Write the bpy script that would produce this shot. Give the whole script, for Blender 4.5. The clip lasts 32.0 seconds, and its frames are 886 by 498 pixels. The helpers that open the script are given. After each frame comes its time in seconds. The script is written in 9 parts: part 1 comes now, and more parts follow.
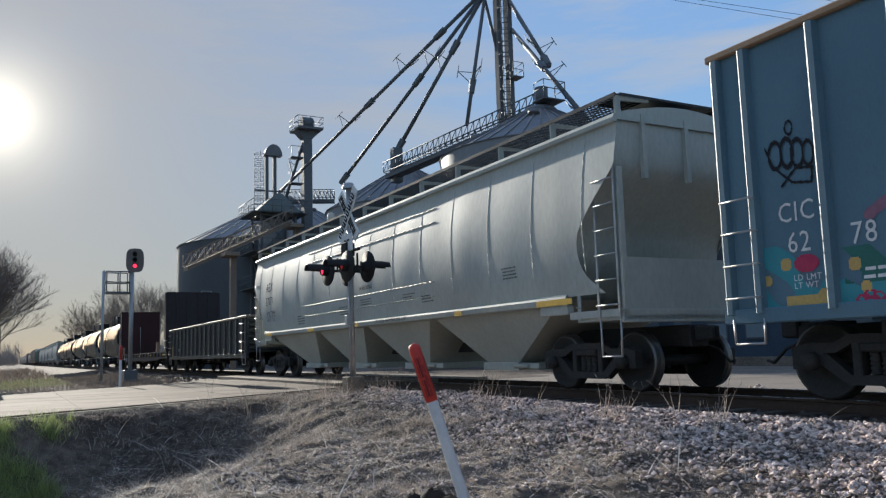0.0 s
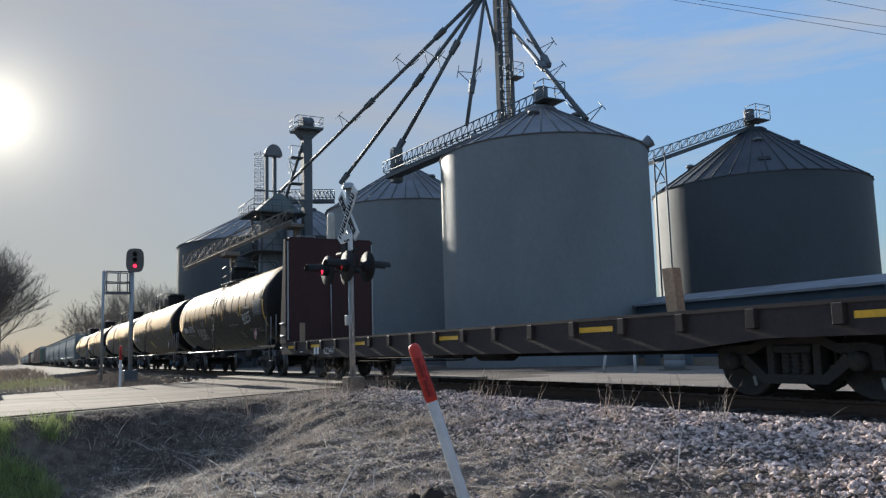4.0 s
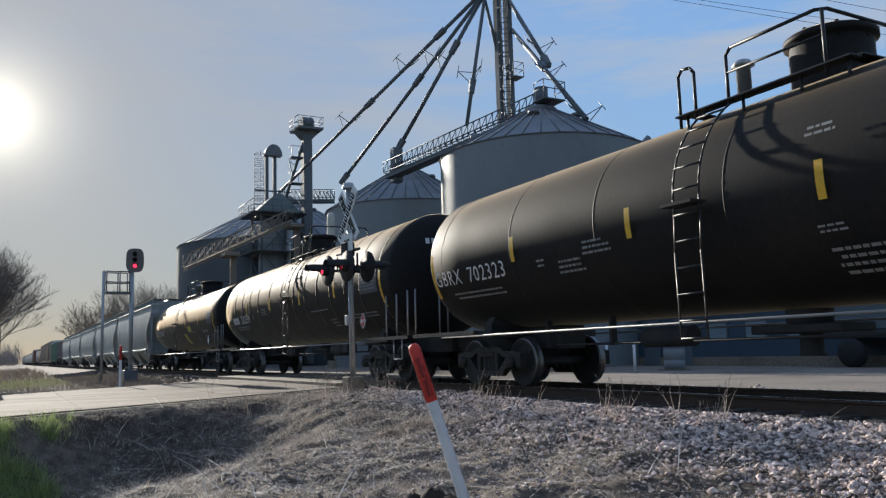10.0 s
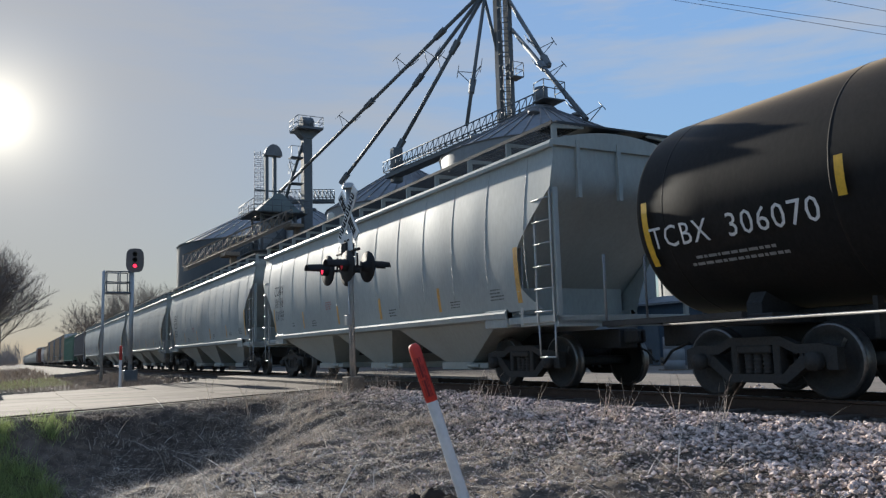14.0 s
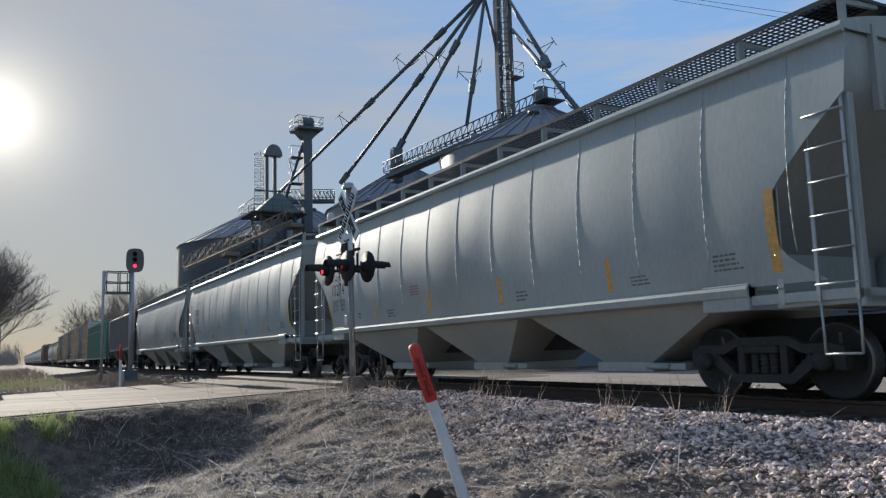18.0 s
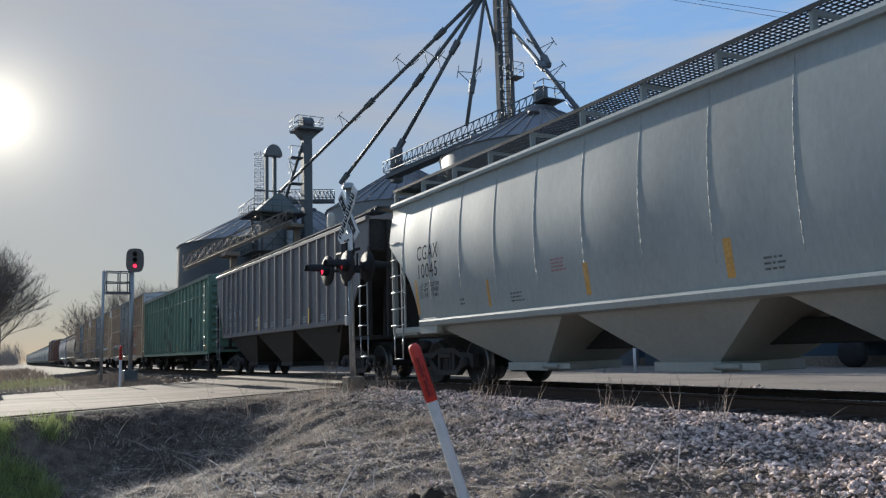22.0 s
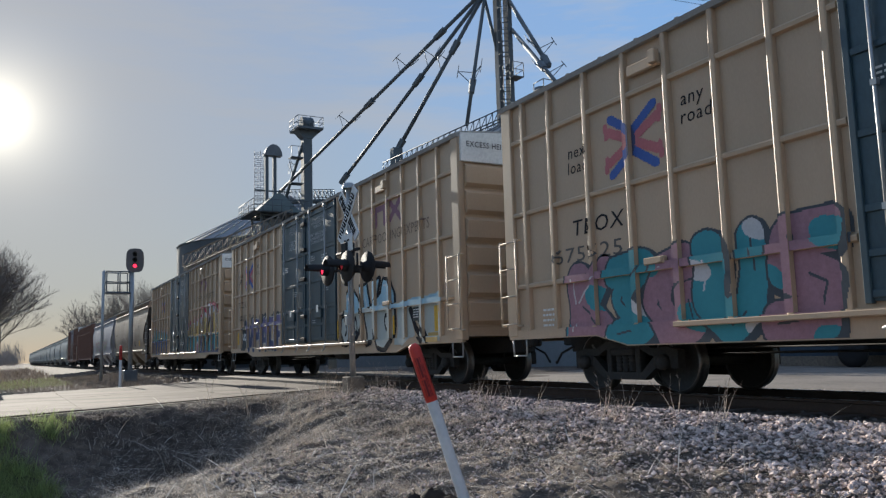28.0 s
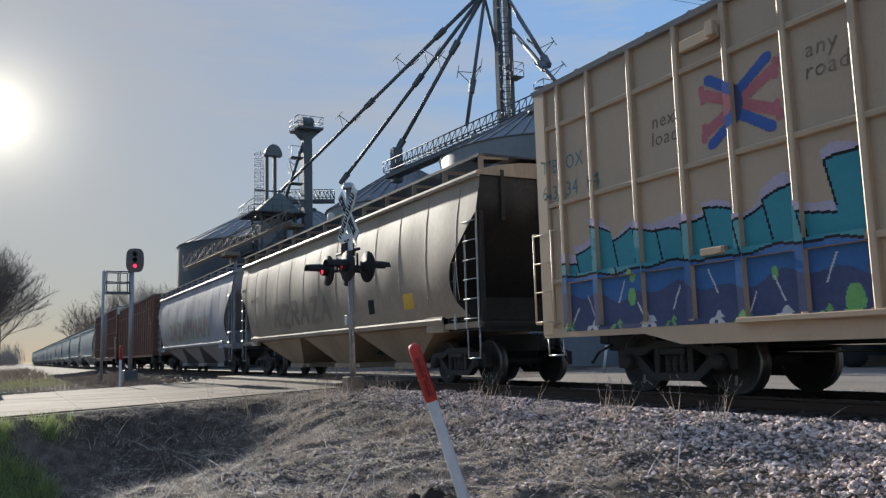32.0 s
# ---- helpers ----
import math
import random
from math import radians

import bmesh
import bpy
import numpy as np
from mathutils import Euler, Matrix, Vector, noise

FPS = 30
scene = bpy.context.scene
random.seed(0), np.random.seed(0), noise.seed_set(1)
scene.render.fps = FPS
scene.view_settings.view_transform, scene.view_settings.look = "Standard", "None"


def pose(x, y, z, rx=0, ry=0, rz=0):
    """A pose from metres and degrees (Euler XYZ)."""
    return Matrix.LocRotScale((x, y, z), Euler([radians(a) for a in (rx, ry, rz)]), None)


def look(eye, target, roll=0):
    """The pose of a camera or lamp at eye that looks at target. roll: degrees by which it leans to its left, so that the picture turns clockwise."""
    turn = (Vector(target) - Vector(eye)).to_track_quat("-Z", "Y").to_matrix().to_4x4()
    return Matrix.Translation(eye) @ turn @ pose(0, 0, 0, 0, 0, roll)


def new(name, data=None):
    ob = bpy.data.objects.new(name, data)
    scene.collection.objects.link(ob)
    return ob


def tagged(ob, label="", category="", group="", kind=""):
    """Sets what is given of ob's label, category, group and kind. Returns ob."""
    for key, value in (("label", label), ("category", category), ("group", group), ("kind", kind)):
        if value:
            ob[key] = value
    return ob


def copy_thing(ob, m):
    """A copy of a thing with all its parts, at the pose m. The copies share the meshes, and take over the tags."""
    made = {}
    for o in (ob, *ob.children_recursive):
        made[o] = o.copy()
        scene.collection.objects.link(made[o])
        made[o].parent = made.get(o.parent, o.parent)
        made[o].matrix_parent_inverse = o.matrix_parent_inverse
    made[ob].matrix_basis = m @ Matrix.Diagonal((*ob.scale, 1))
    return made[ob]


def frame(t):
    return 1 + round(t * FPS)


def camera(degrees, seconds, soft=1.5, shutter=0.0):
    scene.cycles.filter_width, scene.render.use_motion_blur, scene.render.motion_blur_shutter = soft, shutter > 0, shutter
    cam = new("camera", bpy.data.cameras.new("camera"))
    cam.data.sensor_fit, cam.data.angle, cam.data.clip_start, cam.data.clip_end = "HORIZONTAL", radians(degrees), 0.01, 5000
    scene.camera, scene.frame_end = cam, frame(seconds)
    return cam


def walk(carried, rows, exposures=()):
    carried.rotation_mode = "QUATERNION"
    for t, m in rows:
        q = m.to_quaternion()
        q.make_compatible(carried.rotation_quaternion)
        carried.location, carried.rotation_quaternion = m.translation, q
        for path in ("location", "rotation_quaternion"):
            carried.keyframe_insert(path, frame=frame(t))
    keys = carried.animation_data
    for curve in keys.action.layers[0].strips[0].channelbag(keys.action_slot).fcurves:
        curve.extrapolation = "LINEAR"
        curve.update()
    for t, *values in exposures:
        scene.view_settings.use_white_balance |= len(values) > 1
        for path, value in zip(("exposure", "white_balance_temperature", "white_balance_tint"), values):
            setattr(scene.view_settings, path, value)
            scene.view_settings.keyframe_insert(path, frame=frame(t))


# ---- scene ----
cam = camera(57.78, 32.0, soft=1.3, shutter=0.0)
EYE = Vector((0.0, -9.394, 0.687))
AIM = Vector((-0.87201, 0.47274, 0.12693))
VIEW = look(EYE, EYE + AIM * 10, -1.591)
walk(cam, [(0.0, VIEW), (32.0, VIEW)], exposures=[(0.0, 0.78, 5680, 9), (32.0, 0.78, 5680, 9)])

# ---- light: low evening sun down the line, hazy blue sky ----
SUN_DIR = Vector((-0.9636, -0.0230, 0.2664)).normalized()
SUN_EL = math.asin(SUN_DIR.z)
SUN_AZ = math.atan2(SUN_DIR.x, SUN_DIR.y)
sun = new("sun", bpy.data.lights.new("sun", "SUN"))
sun.data.energy, sun.data.angle, sun.data.color = 4.6, radians(0.6), (1.0, 0.86, 0.66)
sun.matrix_basis = look(SUN_DIR * 100, (0, 0, 0))


def build_world():
    w = bpy.data.worlds.new("sky")
    scene.world = w
    w.use_nodes = True
    nt = w.node_tree
    nt.nodes.clear()
    N, L = nt.nodes.new, nt.links.new
    out, bg, add = N("ShaderNodeOutputWorld"), N("ShaderNodeBackground"), N("ShaderNodeAddShader")
    sky = N("ShaderNodeTexSky")
    sky.sky_type, sky.sun_disc = "NISHITA", False
    sky.sun_elevation, sky.sun_rotation = SUN_EL, SUN_AZ
    sky.air_density, sky.dust_density, sky.ozone_density, sky.altitude = 1.0, 0.22, 1.6, 100
    bg.inputs[1].default_value = 0.115
    # high thin cloud streaks
    tc, mp, no = N("ShaderNodeTexCoord"), N("ShaderNodeMapping"), N("ShaderNodeTexNoise")
    mp.inputs["Scale"].default_value = (1.6, 1.6, 11.0)
    mp.inputs["Rotation"].default_value = (0.10, 0.05, 0.6)
    no.inputs["Scale"].default_value, no.inputs["Detail"].default_value = 1.7, 6.0
    no.inputs["Roughness"].default_value = 0.6
    cr = N("ShaderNodeMapRange")
    cr.inputs["From Min"].default_value, cr.inputs["From Max"].default_value = 0.47, 0.72
    cr.inputs["To Min"].default_value, cr.inputs["To Max"].default_value = 0.0, 0.55
    mx = N("ShaderNodeMix")
    mx.data_type = "RGBA"
    mx.inputs["B"].default_value = (8.0, 7.8, 7.6, 1)
    L(tc.outputs["Generated"], mp.inputs["Vector"])
    L(mp.outputs[0], no.inputs["Vector"])
    L(no.outputs[0], cr.inputs["Value"])
    L(cr.outputs[0], mx.inputs["Factor"])
    L(sky.outputs[0], mx.inputs["A"])
    # the hazy sky is evenly bright: its radiance levels off towards the sun
    bw, m1, m2, m3, vm = N("ShaderNodeRGBToBW"), N("ShaderNodeMath"), N("ShaderNodeMath"), N("ShaderNodeMath"), N("ShaderNodeVectorMath")
    m1.operation, m2.operation, m3.operation, vm.operation = "MULTIPLY", "ADD", "DIVIDE", "SCALE"
    m1.inputs[1].default_value, m2.inputs[1].default_value, m3.inputs[0].default_value = 1.0, 1.0, 2.95
    L(mx.outputs["Result"], bw.inputs[0])
    L(bw.outputs[0], m1.inputs[0])
    L(m1.outputs[0], m2.inputs[0])
    L(m2.outputs[0], m3.inputs[1])
    L(mx.outputs["Result"], vm.inputs[0])
    L(m3.outputs[0], vm.inputs["Scale"])
    # hazy aureole round the sun
    dot = N("ShaderNodeVectorMath")
    dot.operation = "DOT_PRODUCT"
    dot.inputs[1].default_value = SUN_DIR
    L(tc.outputs["Generated"], dot.inputs[0])
    ac = N("ShaderNodeMath")
    ac.operation = "ARCCOSINE"
    L(dot.outputs["Value"], ac.inputs[0])
    # haze greys the sky on the sun's side
    far, hp, hn, hx, hg = (N("ShaderNodeMath") for _ in range(5))
    far.operation, hp.operation, hn.operation, hx.operation, hg.operation = "DIVIDE", "POWER", "MULTIPLY", "EXPONENT", "MULTIPLY"
    far.inputs[1].default_value, hp.inputs[1].default_value, hn.inputs[1].default_value, hg.inputs[1].default_value = 0.54, 2.0, -1.0, 0.68
    L(ac.outputs[0], far.inputs[0])
    L(far.outputs[0], hp.inputs[0])
    L(hp.outputs[0], hn.inputs[0])
    L(hn.outputs[0], hx.inputs[0])
    L(hx.outputs[0], hg.inputs[0])
    grey, tone, veil = N("ShaderNodeRGBToBW"), N("ShaderNodeVectorMath"), N("ShaderNodeMix")
    tone.operation, veil.data_type = "SCALE", "RGBA"
    tone.inputs[0].default_value = (0.80, 0.735, 0.66)
    L(vm.outputs[0], grey.inputs[0])
    L(grey.outputs[0], tone.inputs["Scale"])
    L(hg.outputs[0], veil.inputs["Factor"])
    L(vm.outputs[0], veil.inputs["A"])
    L(tone.outputs[0], veil.inputs["B"])
    # a hazy sky is dimmer away from the sun
    dim, shade = N("ShaderNodeMapRange"), N("ShaderNodeVectorMath")
    dim.interpolation_type, shade.operation = "SMOOTHSTEP", "SCALE"
    dim.inputs["From Min"].default_value, dim.inputs["From Max"].default_value = 0.9, 3.1
    dim.inputs["To Min"].default_value, dim.inputs["To Max"].default_value = 1.0, 0.72
    L(ac.outputs[0], dim.inputs["Value"])
    L(veil.outputs["Result"], shade.inputs[0])
    L(dim.outputs[0], shade.inputs["Scale"])
    L(shade.outputs[0], bg.inputs[0])
    glow = N("ShaderNodeBackground")
    glow.inputs[0].default_value = (1.0, 0.84, 0.58, 1)
    total = None
    for width, gain in ((0.033, 0.48), (0.068, 0.30), (0.19, 0.055)):
        d = N("ShaderNodeMath")
        d.operation = "DIVIDE"
        d.inputs[1].default_value = width
        p2 = N("ShaderNodeMath")
        p2.operation = "POWER"
        p2.inputs[1].default_value = 2.0 if width < 0.1 else 1.3
        ng = N("ShaderNodeMath")
        ng.operation = "MULTIPLY"
        ng.inputs[1].default_value = -1.0
        ex = N("ShaderNodeMath")
        ex.operation = "EXPONENT"
        ml = N("ShaderNodeMath")
        ml.operation = "MULTIPLY"
        ml.inputs[1].default_value = gain
        L(ac.outputs[0], d.inputs[0])
        L(d.outputs[0], p2.inputs[0])
        L(p2.outputs[0], ng.inputs[0])
        L(ng.outputs[0], ex.inputs[0])
        L(ex.outputs[0], ml.inputs[0])
        if total is None:
            total = ml
        else:
            s = N("ShaderNodeMath")
            s.operation = "ADD"
            L(total.outputs[0], s.inputs[0])
            L(ml.outputs[0], s.inputs[1])
            total = s
    L(total.outputs[0], glow.inputs[1])
    L(bg.outputs[0], add.inputs[0])
    L(glow.outputs[0], add.inputs[1])
    L(add.outputs[0], out.inputs[0])


build_world()

# ---- materials ----
MATS = {}


def mat(name, base, rough=0.6, metal=0.0, vary=0.08, scale=1.2, grain=30.0, bump=0.08, tint=None, stain=0.3, spec=0.4, emit=0.0, streak=0.0, perpiece=0.0, through_light=0.0, dust=0.0):
    """A surface with broad stains (tint) and fine grain, in object space at real size."""
    if name in MATS:
        return MATS[name]
    m = bpy.data.materials.new(name)
    m.use_nodes = True
    nt = m.node_tree
    N, L = nt.nodes.new, nt.links.new
    b = nt.nodes["Principled BSDF"]
    b.inputs["Roughness"].default_value, b.inputs["Metallic"].default_value = rough, metal
    b.inputs["Specular IOR Level"].default_value = spec
    if dust:
        b.inputs["Sheen Weight"].default_value, b.inputs["Sheen Roughness"].default_value = dust, 0.22
        b.inputs["Sheen Tint"].default_value = (1.0, 0.80, 0.56, 1)
    tc = N("ShaderNodeTexCoord")
    mp = N("ShaderNodeMapping")
    mp.inputs["Scale"].default_value = (1, 1, 1.0 - 0.85 * streak)
    L(tc.outputs["Object"], mp.inputs["Vector"])
    oi = N("ShaderNodeObjectInfo")
    big, small = N("ShaderNodeTexNoise"), N("ShaderNodeTexNoise")
    big.noise_dimensions = small.noise_dimensions = "4D"
    for n, sc, de in ((big, scale, 5.0), (small, grain, 3.0)):
        n.inputs["Scale"].default_value, n.inputs["Detail"].default_value = sc, de
        n.inputs["Roughness"].default_value = 0.62
        L(mp.outputs[0], n.inputs["Vector"])
        L(oi.outputs["Random"], n.inputs["W"])
    rm = N("ShaderNodeMapRange")
    rm.inputs["From Min"].default_value, rm.inputs["From Max"].default_value = 0.45, 0.75
    rm.inputs["To Max"].default_value = stain
    L(big.outputs[0], rm.inputs["Value"])
    mx = N("ShaderNodeMix")
    mx.data_type = "RGBA"
    t = tint or tuple(c * 0.45 for c in base)
    mx.inputs["A"].default_value = (*base, 1)
    mx.inputs["B"].default_value = (*t, 1)
    L(rm.outputs[0], mx.inputs["Factor"])
    gr = N("ShaderNodeMapRange")
    gr.inputs["From Min"].default_value, gr.inputs["From Max"].default_value = 0.3, 0.7
    gr.inputs["To Min"].default_value, gr.inputs["To Max"].default_value = 1 - vary, 1 + vary
    L(small.outputs[0], gr.inputs["Value"])
    hs = N("ShaderNodeHueSaturation")
    L(mx.outputs["Result"], hs.inputs["Color"])
    if perpiece:
        pr = N("ShaderNodeMapRange")
        pr.inputs["To Min"].default_value, pr.inputs["To Max"].default_value = 1 - perpiece, 1 + perpiece
        ge = N("ShaderNodeNewGeometry")
        L(ge.outputs["Random Per Island"], pr.inputs["Value"])
        ml = N("ShaderNodeMath")
        ml.operation = "MULTIPLY"
        L(gr.outputs[0], ml.inputs[0])
        L(pr.outputs[0], ml.inputs[1])
        L(ml.outputs[0], hs.inputs["Value"])
    else:
        L(gr.outputs[0], hs.inputs["Value"])
    L(hs.outputs[0], b.inputs["Base Color"])
    rr = N("ShaderNodeMapRange")
    rr.inputs["To Min"].default_value, rr.inputs["To Max"].default_value = max(0.05, rough - 0.13), min(1, rough + 0.18)
    L(big.outputs[0], rr.inputs["Value"])
    L(rr.outputs[0], b.inputs["Roughness"])
    if bump:
        bp = N("ShaderNodeBump")
        bp.inputs["Strength"].default_value, bp.inputs["Distance"].default_value = bump, 0.01
        L(small.outputs[0], bp.inputs["Height"])
        L(bp.outputs[0], b.inputs["Normal"])
    if through_light:
        tr, ms = N("ShaderNodeBsdfTranslucent"), N("ShaderNodeMixShader")
        ms.inputs[0].default_value = through_light
        L(hs.outputs[0], tr.inputs["Color"])
        L(b.outputs[0], ms.inputs[1])
        L(tr.outputs[0], ms.inputs[2])
        L(ms.outputs[0], nt.nodes["Material Output"].inputs["Surface"])
    if emit:
        b.inputs["Emission Color"].default_value, b.inputs["Emission Strength"].default_value = (*base, 1), emit
    MATS[name] = m
    return m


BLACK = mat("black_tank_paint", (0.017, 0.0165, 0.016), 0.58, 0, 0.2, 0.7, 25, 0.05, (0.046, 0.037, 0.029), 0.5, 0.12, streak=0.7, dust=0.6)
GREYP = mat("pale_grey_paint", (0.36, 0.39, 0.375), 0.52, 0, 0.08, 0.5, 18, 0.05, (0.26, 0.255, 0.23), 0.5, 0.32, streak=0.75)
GREYD = mat("grey_paint_dusty", (0.43, 0.455, 0.415), 0.54, 0, 0.1, 0.6, 18, 0.05, (0.31, 0.30, 0.26), 0.5, 0.32, streak=0.75)
TANP = mat("tan_weathered_paint", (0.34, 0.265, 0.19), 0.55, 0, 0.14, 0.6, 16, 0.06, (0.15, 0.115, 0.085), 0.6, 0.4, streak=0.75)
LILAC = mat("lilac_grey_paint", (0.36, 0.35, 0.37), 0.55, 0, 0.1, 0.6, 16, 0.05, (0.2, 0.17, 0.17), 0.5, 0.4, streak=0.75)
BOXY = mat("yellow_tan_boxcar_paint", (0.50, 0.372, 0.25), 0.48, 0, 0.04, 0.5, 45, 0.03, (0.38, 0.275, 0.18), 0.5, 0.35, streak=0.7)
BOXB = mat("brown_boxcar_paint", (0.20, 0.10, 0.07), 0.6, 0, 0.14, 0.7, 20, 0.05, (0.10, 0.06, 0.05), 0.55, 0.4, streak=0.7)
DOORB = mat("dark_blue_door_paint", (0.034, 0.064, 0.082), 0.42, 0, 0.15, 0.8, 20, 0.05, (0.055, 0.068, 0.072), 0.4, 0.5, streak=0.6)
GREEN = mat("faded_green_paint", (0.165, 0.265, 0.195), 0.5, 0, 0.05, 0.8, 45, 0.03, (0.10, 0.14, 0.105), 0.65, 0.35, streak=0.7)
GOND = mat("black_gondola_paint", (0.022, 0.028, 0.030), 0.5, 0, 0.3, 1.3, 18, 0.1, (0.075, 0.076, 0.072), 0.7, 0.35, streak=0.5)
MAROON = mat("maroon_bulkhead_paint", (0.05, 0.018, 0.018), 0.62, 0, 0.2, 0.9, 18, 0.1, (0.03, 0.016, 0.015), 0.6, 0.35, streak=0.6)
FLATD = mat("dark_flatcar_steel", (0.038, 0.030, 0.030), 0.65, 0, 0.2, 1.0, 18, 0.1, (0.03, 0.025, 0.023), 0.5, 0.35)
HOPB = mat("dark_brown_hopper_paint", (0.19, 0.18, 0.18), 0.5, 0, 0.16, 0.8, 18, 0.06, (0.23, 0.20, 0.175), 0.45, 0.4, streak=0.7)
BLUEC = mat("blue_gondola_paint", (0.105, 0.19, 0.245), 0.5, 0, 0.06, 0.7, 40, 0.04, (0.06, 0.11, 0.15), 0.55, 0.4, streak=0.6)
TRIM = mat("tan_top_rail", (0.30, 0.20, 0.12), 0.6)
TRUCK = mat("sooty_cast_steel", (0.030, 0.030, 0.029), 0.75, 0.0, 0.3, 3.0, 30, 0.25, (0.062, 0.052, 0.044), 0.5)
TREAD = mat("worn_wheel_steel", (0.16, 0.155, 0.15), 0.34, 0.8, 0.2, 4.0, 30, 0.1)
UNDER = mat("sooty_underframe", (0.032, 0.032, 0.032), 0.75, 0, 0.25, 1.5, 25, 0.2)
IRON = mat("galvanised_rung", (0.40, 0.41, 0.41), 0.4, 0.5, 0.1, 2.0, 30, 0.05)
IRONB = mat("black_rung", (0.03, 0.03, 0.03), 0.5, 0.2, 0.15, 2.0, 30, 0.05)
GRATE = mat("walkway_grating", (0.055, 0.06, 0.065), 0.6, 0.3, 0.15, 2.0, 30, 0.05)
WHITE = mat("white_marking", (0.72, 0.72, 0.70), 0.6, 0, 0.12, 1.5, 18, 0.03, (0.45, 0.44, 0.42), 0.4)
WORNW = mat("worn_white_print", (0.27, 0.27, 0.26), 0.7, 0, 0.2, 2.5, 18, 0.03, (0.14, 0.14, 0.135), 0.6)
BLACKM = mat("black_marking", (0.03, 0.03, 0.033), 0.8, 0, 0.15, 1.5, 18, 0.03, spec=0.12)
YELLOW = mat("yellow_reflector", (0.70, 0.42, 0.03), 0.5, 0, 0.12, 1.5, 18, 0.03)
ORANGE = mat("faded_orange_stripe", (0.62, 0.36, 0.10), 0.55, 0, 0.2, 2.0, 18, 0.03)
REDM = mat("red_marking", (0.50, 0.06, 0.06), 0.55, 0, 0.12, 1.5, 18, 0.03)
PURPLE = mat("purple_marking", (0.26, 0.13, 0.18), 0.55, 0, 0.12, 1.5, 18, 0.03)
TEAL = mat("teal_spray", (0.055, 0.27, 0.31), 0.55, 0, 0.05, 1.5, 18, 0.03)
SKYB = mat("pale_blue_spray", (0.42, 0.62, 0.70), 0.55, 0, 0.12, 1.5, 18, 0.03)
NAVY = mat("navy_spray", (0.06, 0.075, 0.16), 0.55, 0, 0.12, 1.5, 18, 0.03)
PINK = mat("mauve_spray", (0.34, 0.185, 0.22), 0.55, 0, 0.12, 1.5, 18, 0.03)
CRIM = mat("crimson_spray", (0.42, 0.03, 0.09), 0.55, 0, 0.12, 1.5, 18, 0.03)
GOLD = mat("gold_spray", (0.56, 0.38, 0.12), 0.55, 0, 0.12, 1.5, 18, 0.03)
LIME = mat("green_spray", (0.20, 0.42, 0.12), 0.55, 0, 0.12, 1.5, 18, 0.03)
GALV = mat("galvanised_corrugated_steel", (0.25, 0.265, 0.275), 0.62, 0.15, 0.08, 0.25, 8, 0.03, (0.19, 0.195, 0.195), 0.6, 0.35, streak=0.6)
# Darker wall steel for the wide and the distant bin.
GALVD = mat("dark_galvanised_steel", (0.095, 0.107, 0.118), 0.62, 0.15, 0.08, 0.25, 8, 0.03, (0.065, 0.073, 0.08), 0.6, 0.3, streak=0.6)
GALVR = mat("galvanised_roof_steel", (0.22, 0.23, 0.245), 0.58, 0.2, 0.10, 0.5, 8, 0.03, (0.12, 0.115, 0.115), 0.75, 0.4)
GALVRD = mat("dark_roof_steel", (0.075, 0.085, 0.098), 0.62, 0.15, 0.10, 0.5, 8, 0.03, (0.045, 0.048, 0.052), 0.75, 0.3)
# Near-black for the ribbed hopper's ends and bays and the tan hopper's ends.
NEARBLACK = mat("near_black_paint", (0.034, 0.032, 0.030), 0.7, 0, 0.25, 1.0, 20, 0.15, (0.075, 0.066, 0.058), 0.5, 0.3, streak=0.5)
STRUC = mat("dull_structural_steel", (0.14, 0.155, 0.165), 0.6, 0.3, 0.1, 0.5, 10, 0.05, (0.12, 0.12, 0.12), 0.5)
STRUT = mat("tan_conveyor_steel", (0.26, 0.205, 0.15), 0.65, 0.1, 0.1, 0.5, 10, 0.05)
RAILS = mat("rusty_rail_web", (0.07, 0.045, 0.032), 0.75, 0.3, 0.2, 4, 40, 0.2)
RAILT = mat("polished_rail_head", (0.30, 0.29, 0.28), 0.25, 0.9, 0.1, 4, 40, 0.05)
TIE = mat("weathered_sleeper", (0.075, 0.062, 0.052), 0.85, 0, 0.3, 4, 30, 0.4)
CONC = mat("worn_concrete", (0.24, 0.20, 0.155), 0.95, 0, 0.28, 0.55, 14, 0.5, (0.12, 0.095, 0.075), 1.0, 0.15)
POLE = mat("aluminium_post", (0.42, 0.43, 0.43), 0.45, 0.5, 0.08, 3, 30, 0.05)
SIGNW = mat("sign_face", (0.74, 0.74, 0.72), 0.5, 0, 0.06, 3, 30, 0.02)
MATTE = mat("black_backing", (0.018, 0.018, 0.019), 0.7, 0, 0.15, 3, 30, 0.05)
REDL = mat("lit_red_lens", (1.0, 0.03, 0.07), 0.3, emit=1.3, vary=0.02)
REDD = mat("red_lens", (0.35, 0.02, 0.03), 0.25, emit=0.25, vary=0.02)
REDP = mat("red_marker_plastic", (0.62, 0.055, 0.035), 0.45, 0, 0.08, 3, 30, 0.05, (0.45, 0.05, 0.04), 0.4)
WHTP = mat("white_marker_plastic", (0.72, 0.72, 0.72), 0.45, 0, 0.06, 3, 30, 0.05, (0.5, 0.48, 0.45), 0.4)
WOOD = mat("weathered_wood", (0.30, 0.22, 0.15), 0.85, 0, 0.25, 3, 25, 0.3)
# Bark lightened: the haze over the trees is put into the colour.
BARK = mat("haze_lightened_bark", (0.27, 0.225, 0.19), 0.9, 0, 0.25, 3, 20, 0.3)
BLUES = mat("blue_steel_shed_paint", (0.05, 0.075, 0.105), 0.6, 0, 0.1, 0.6, 12, 0.05)
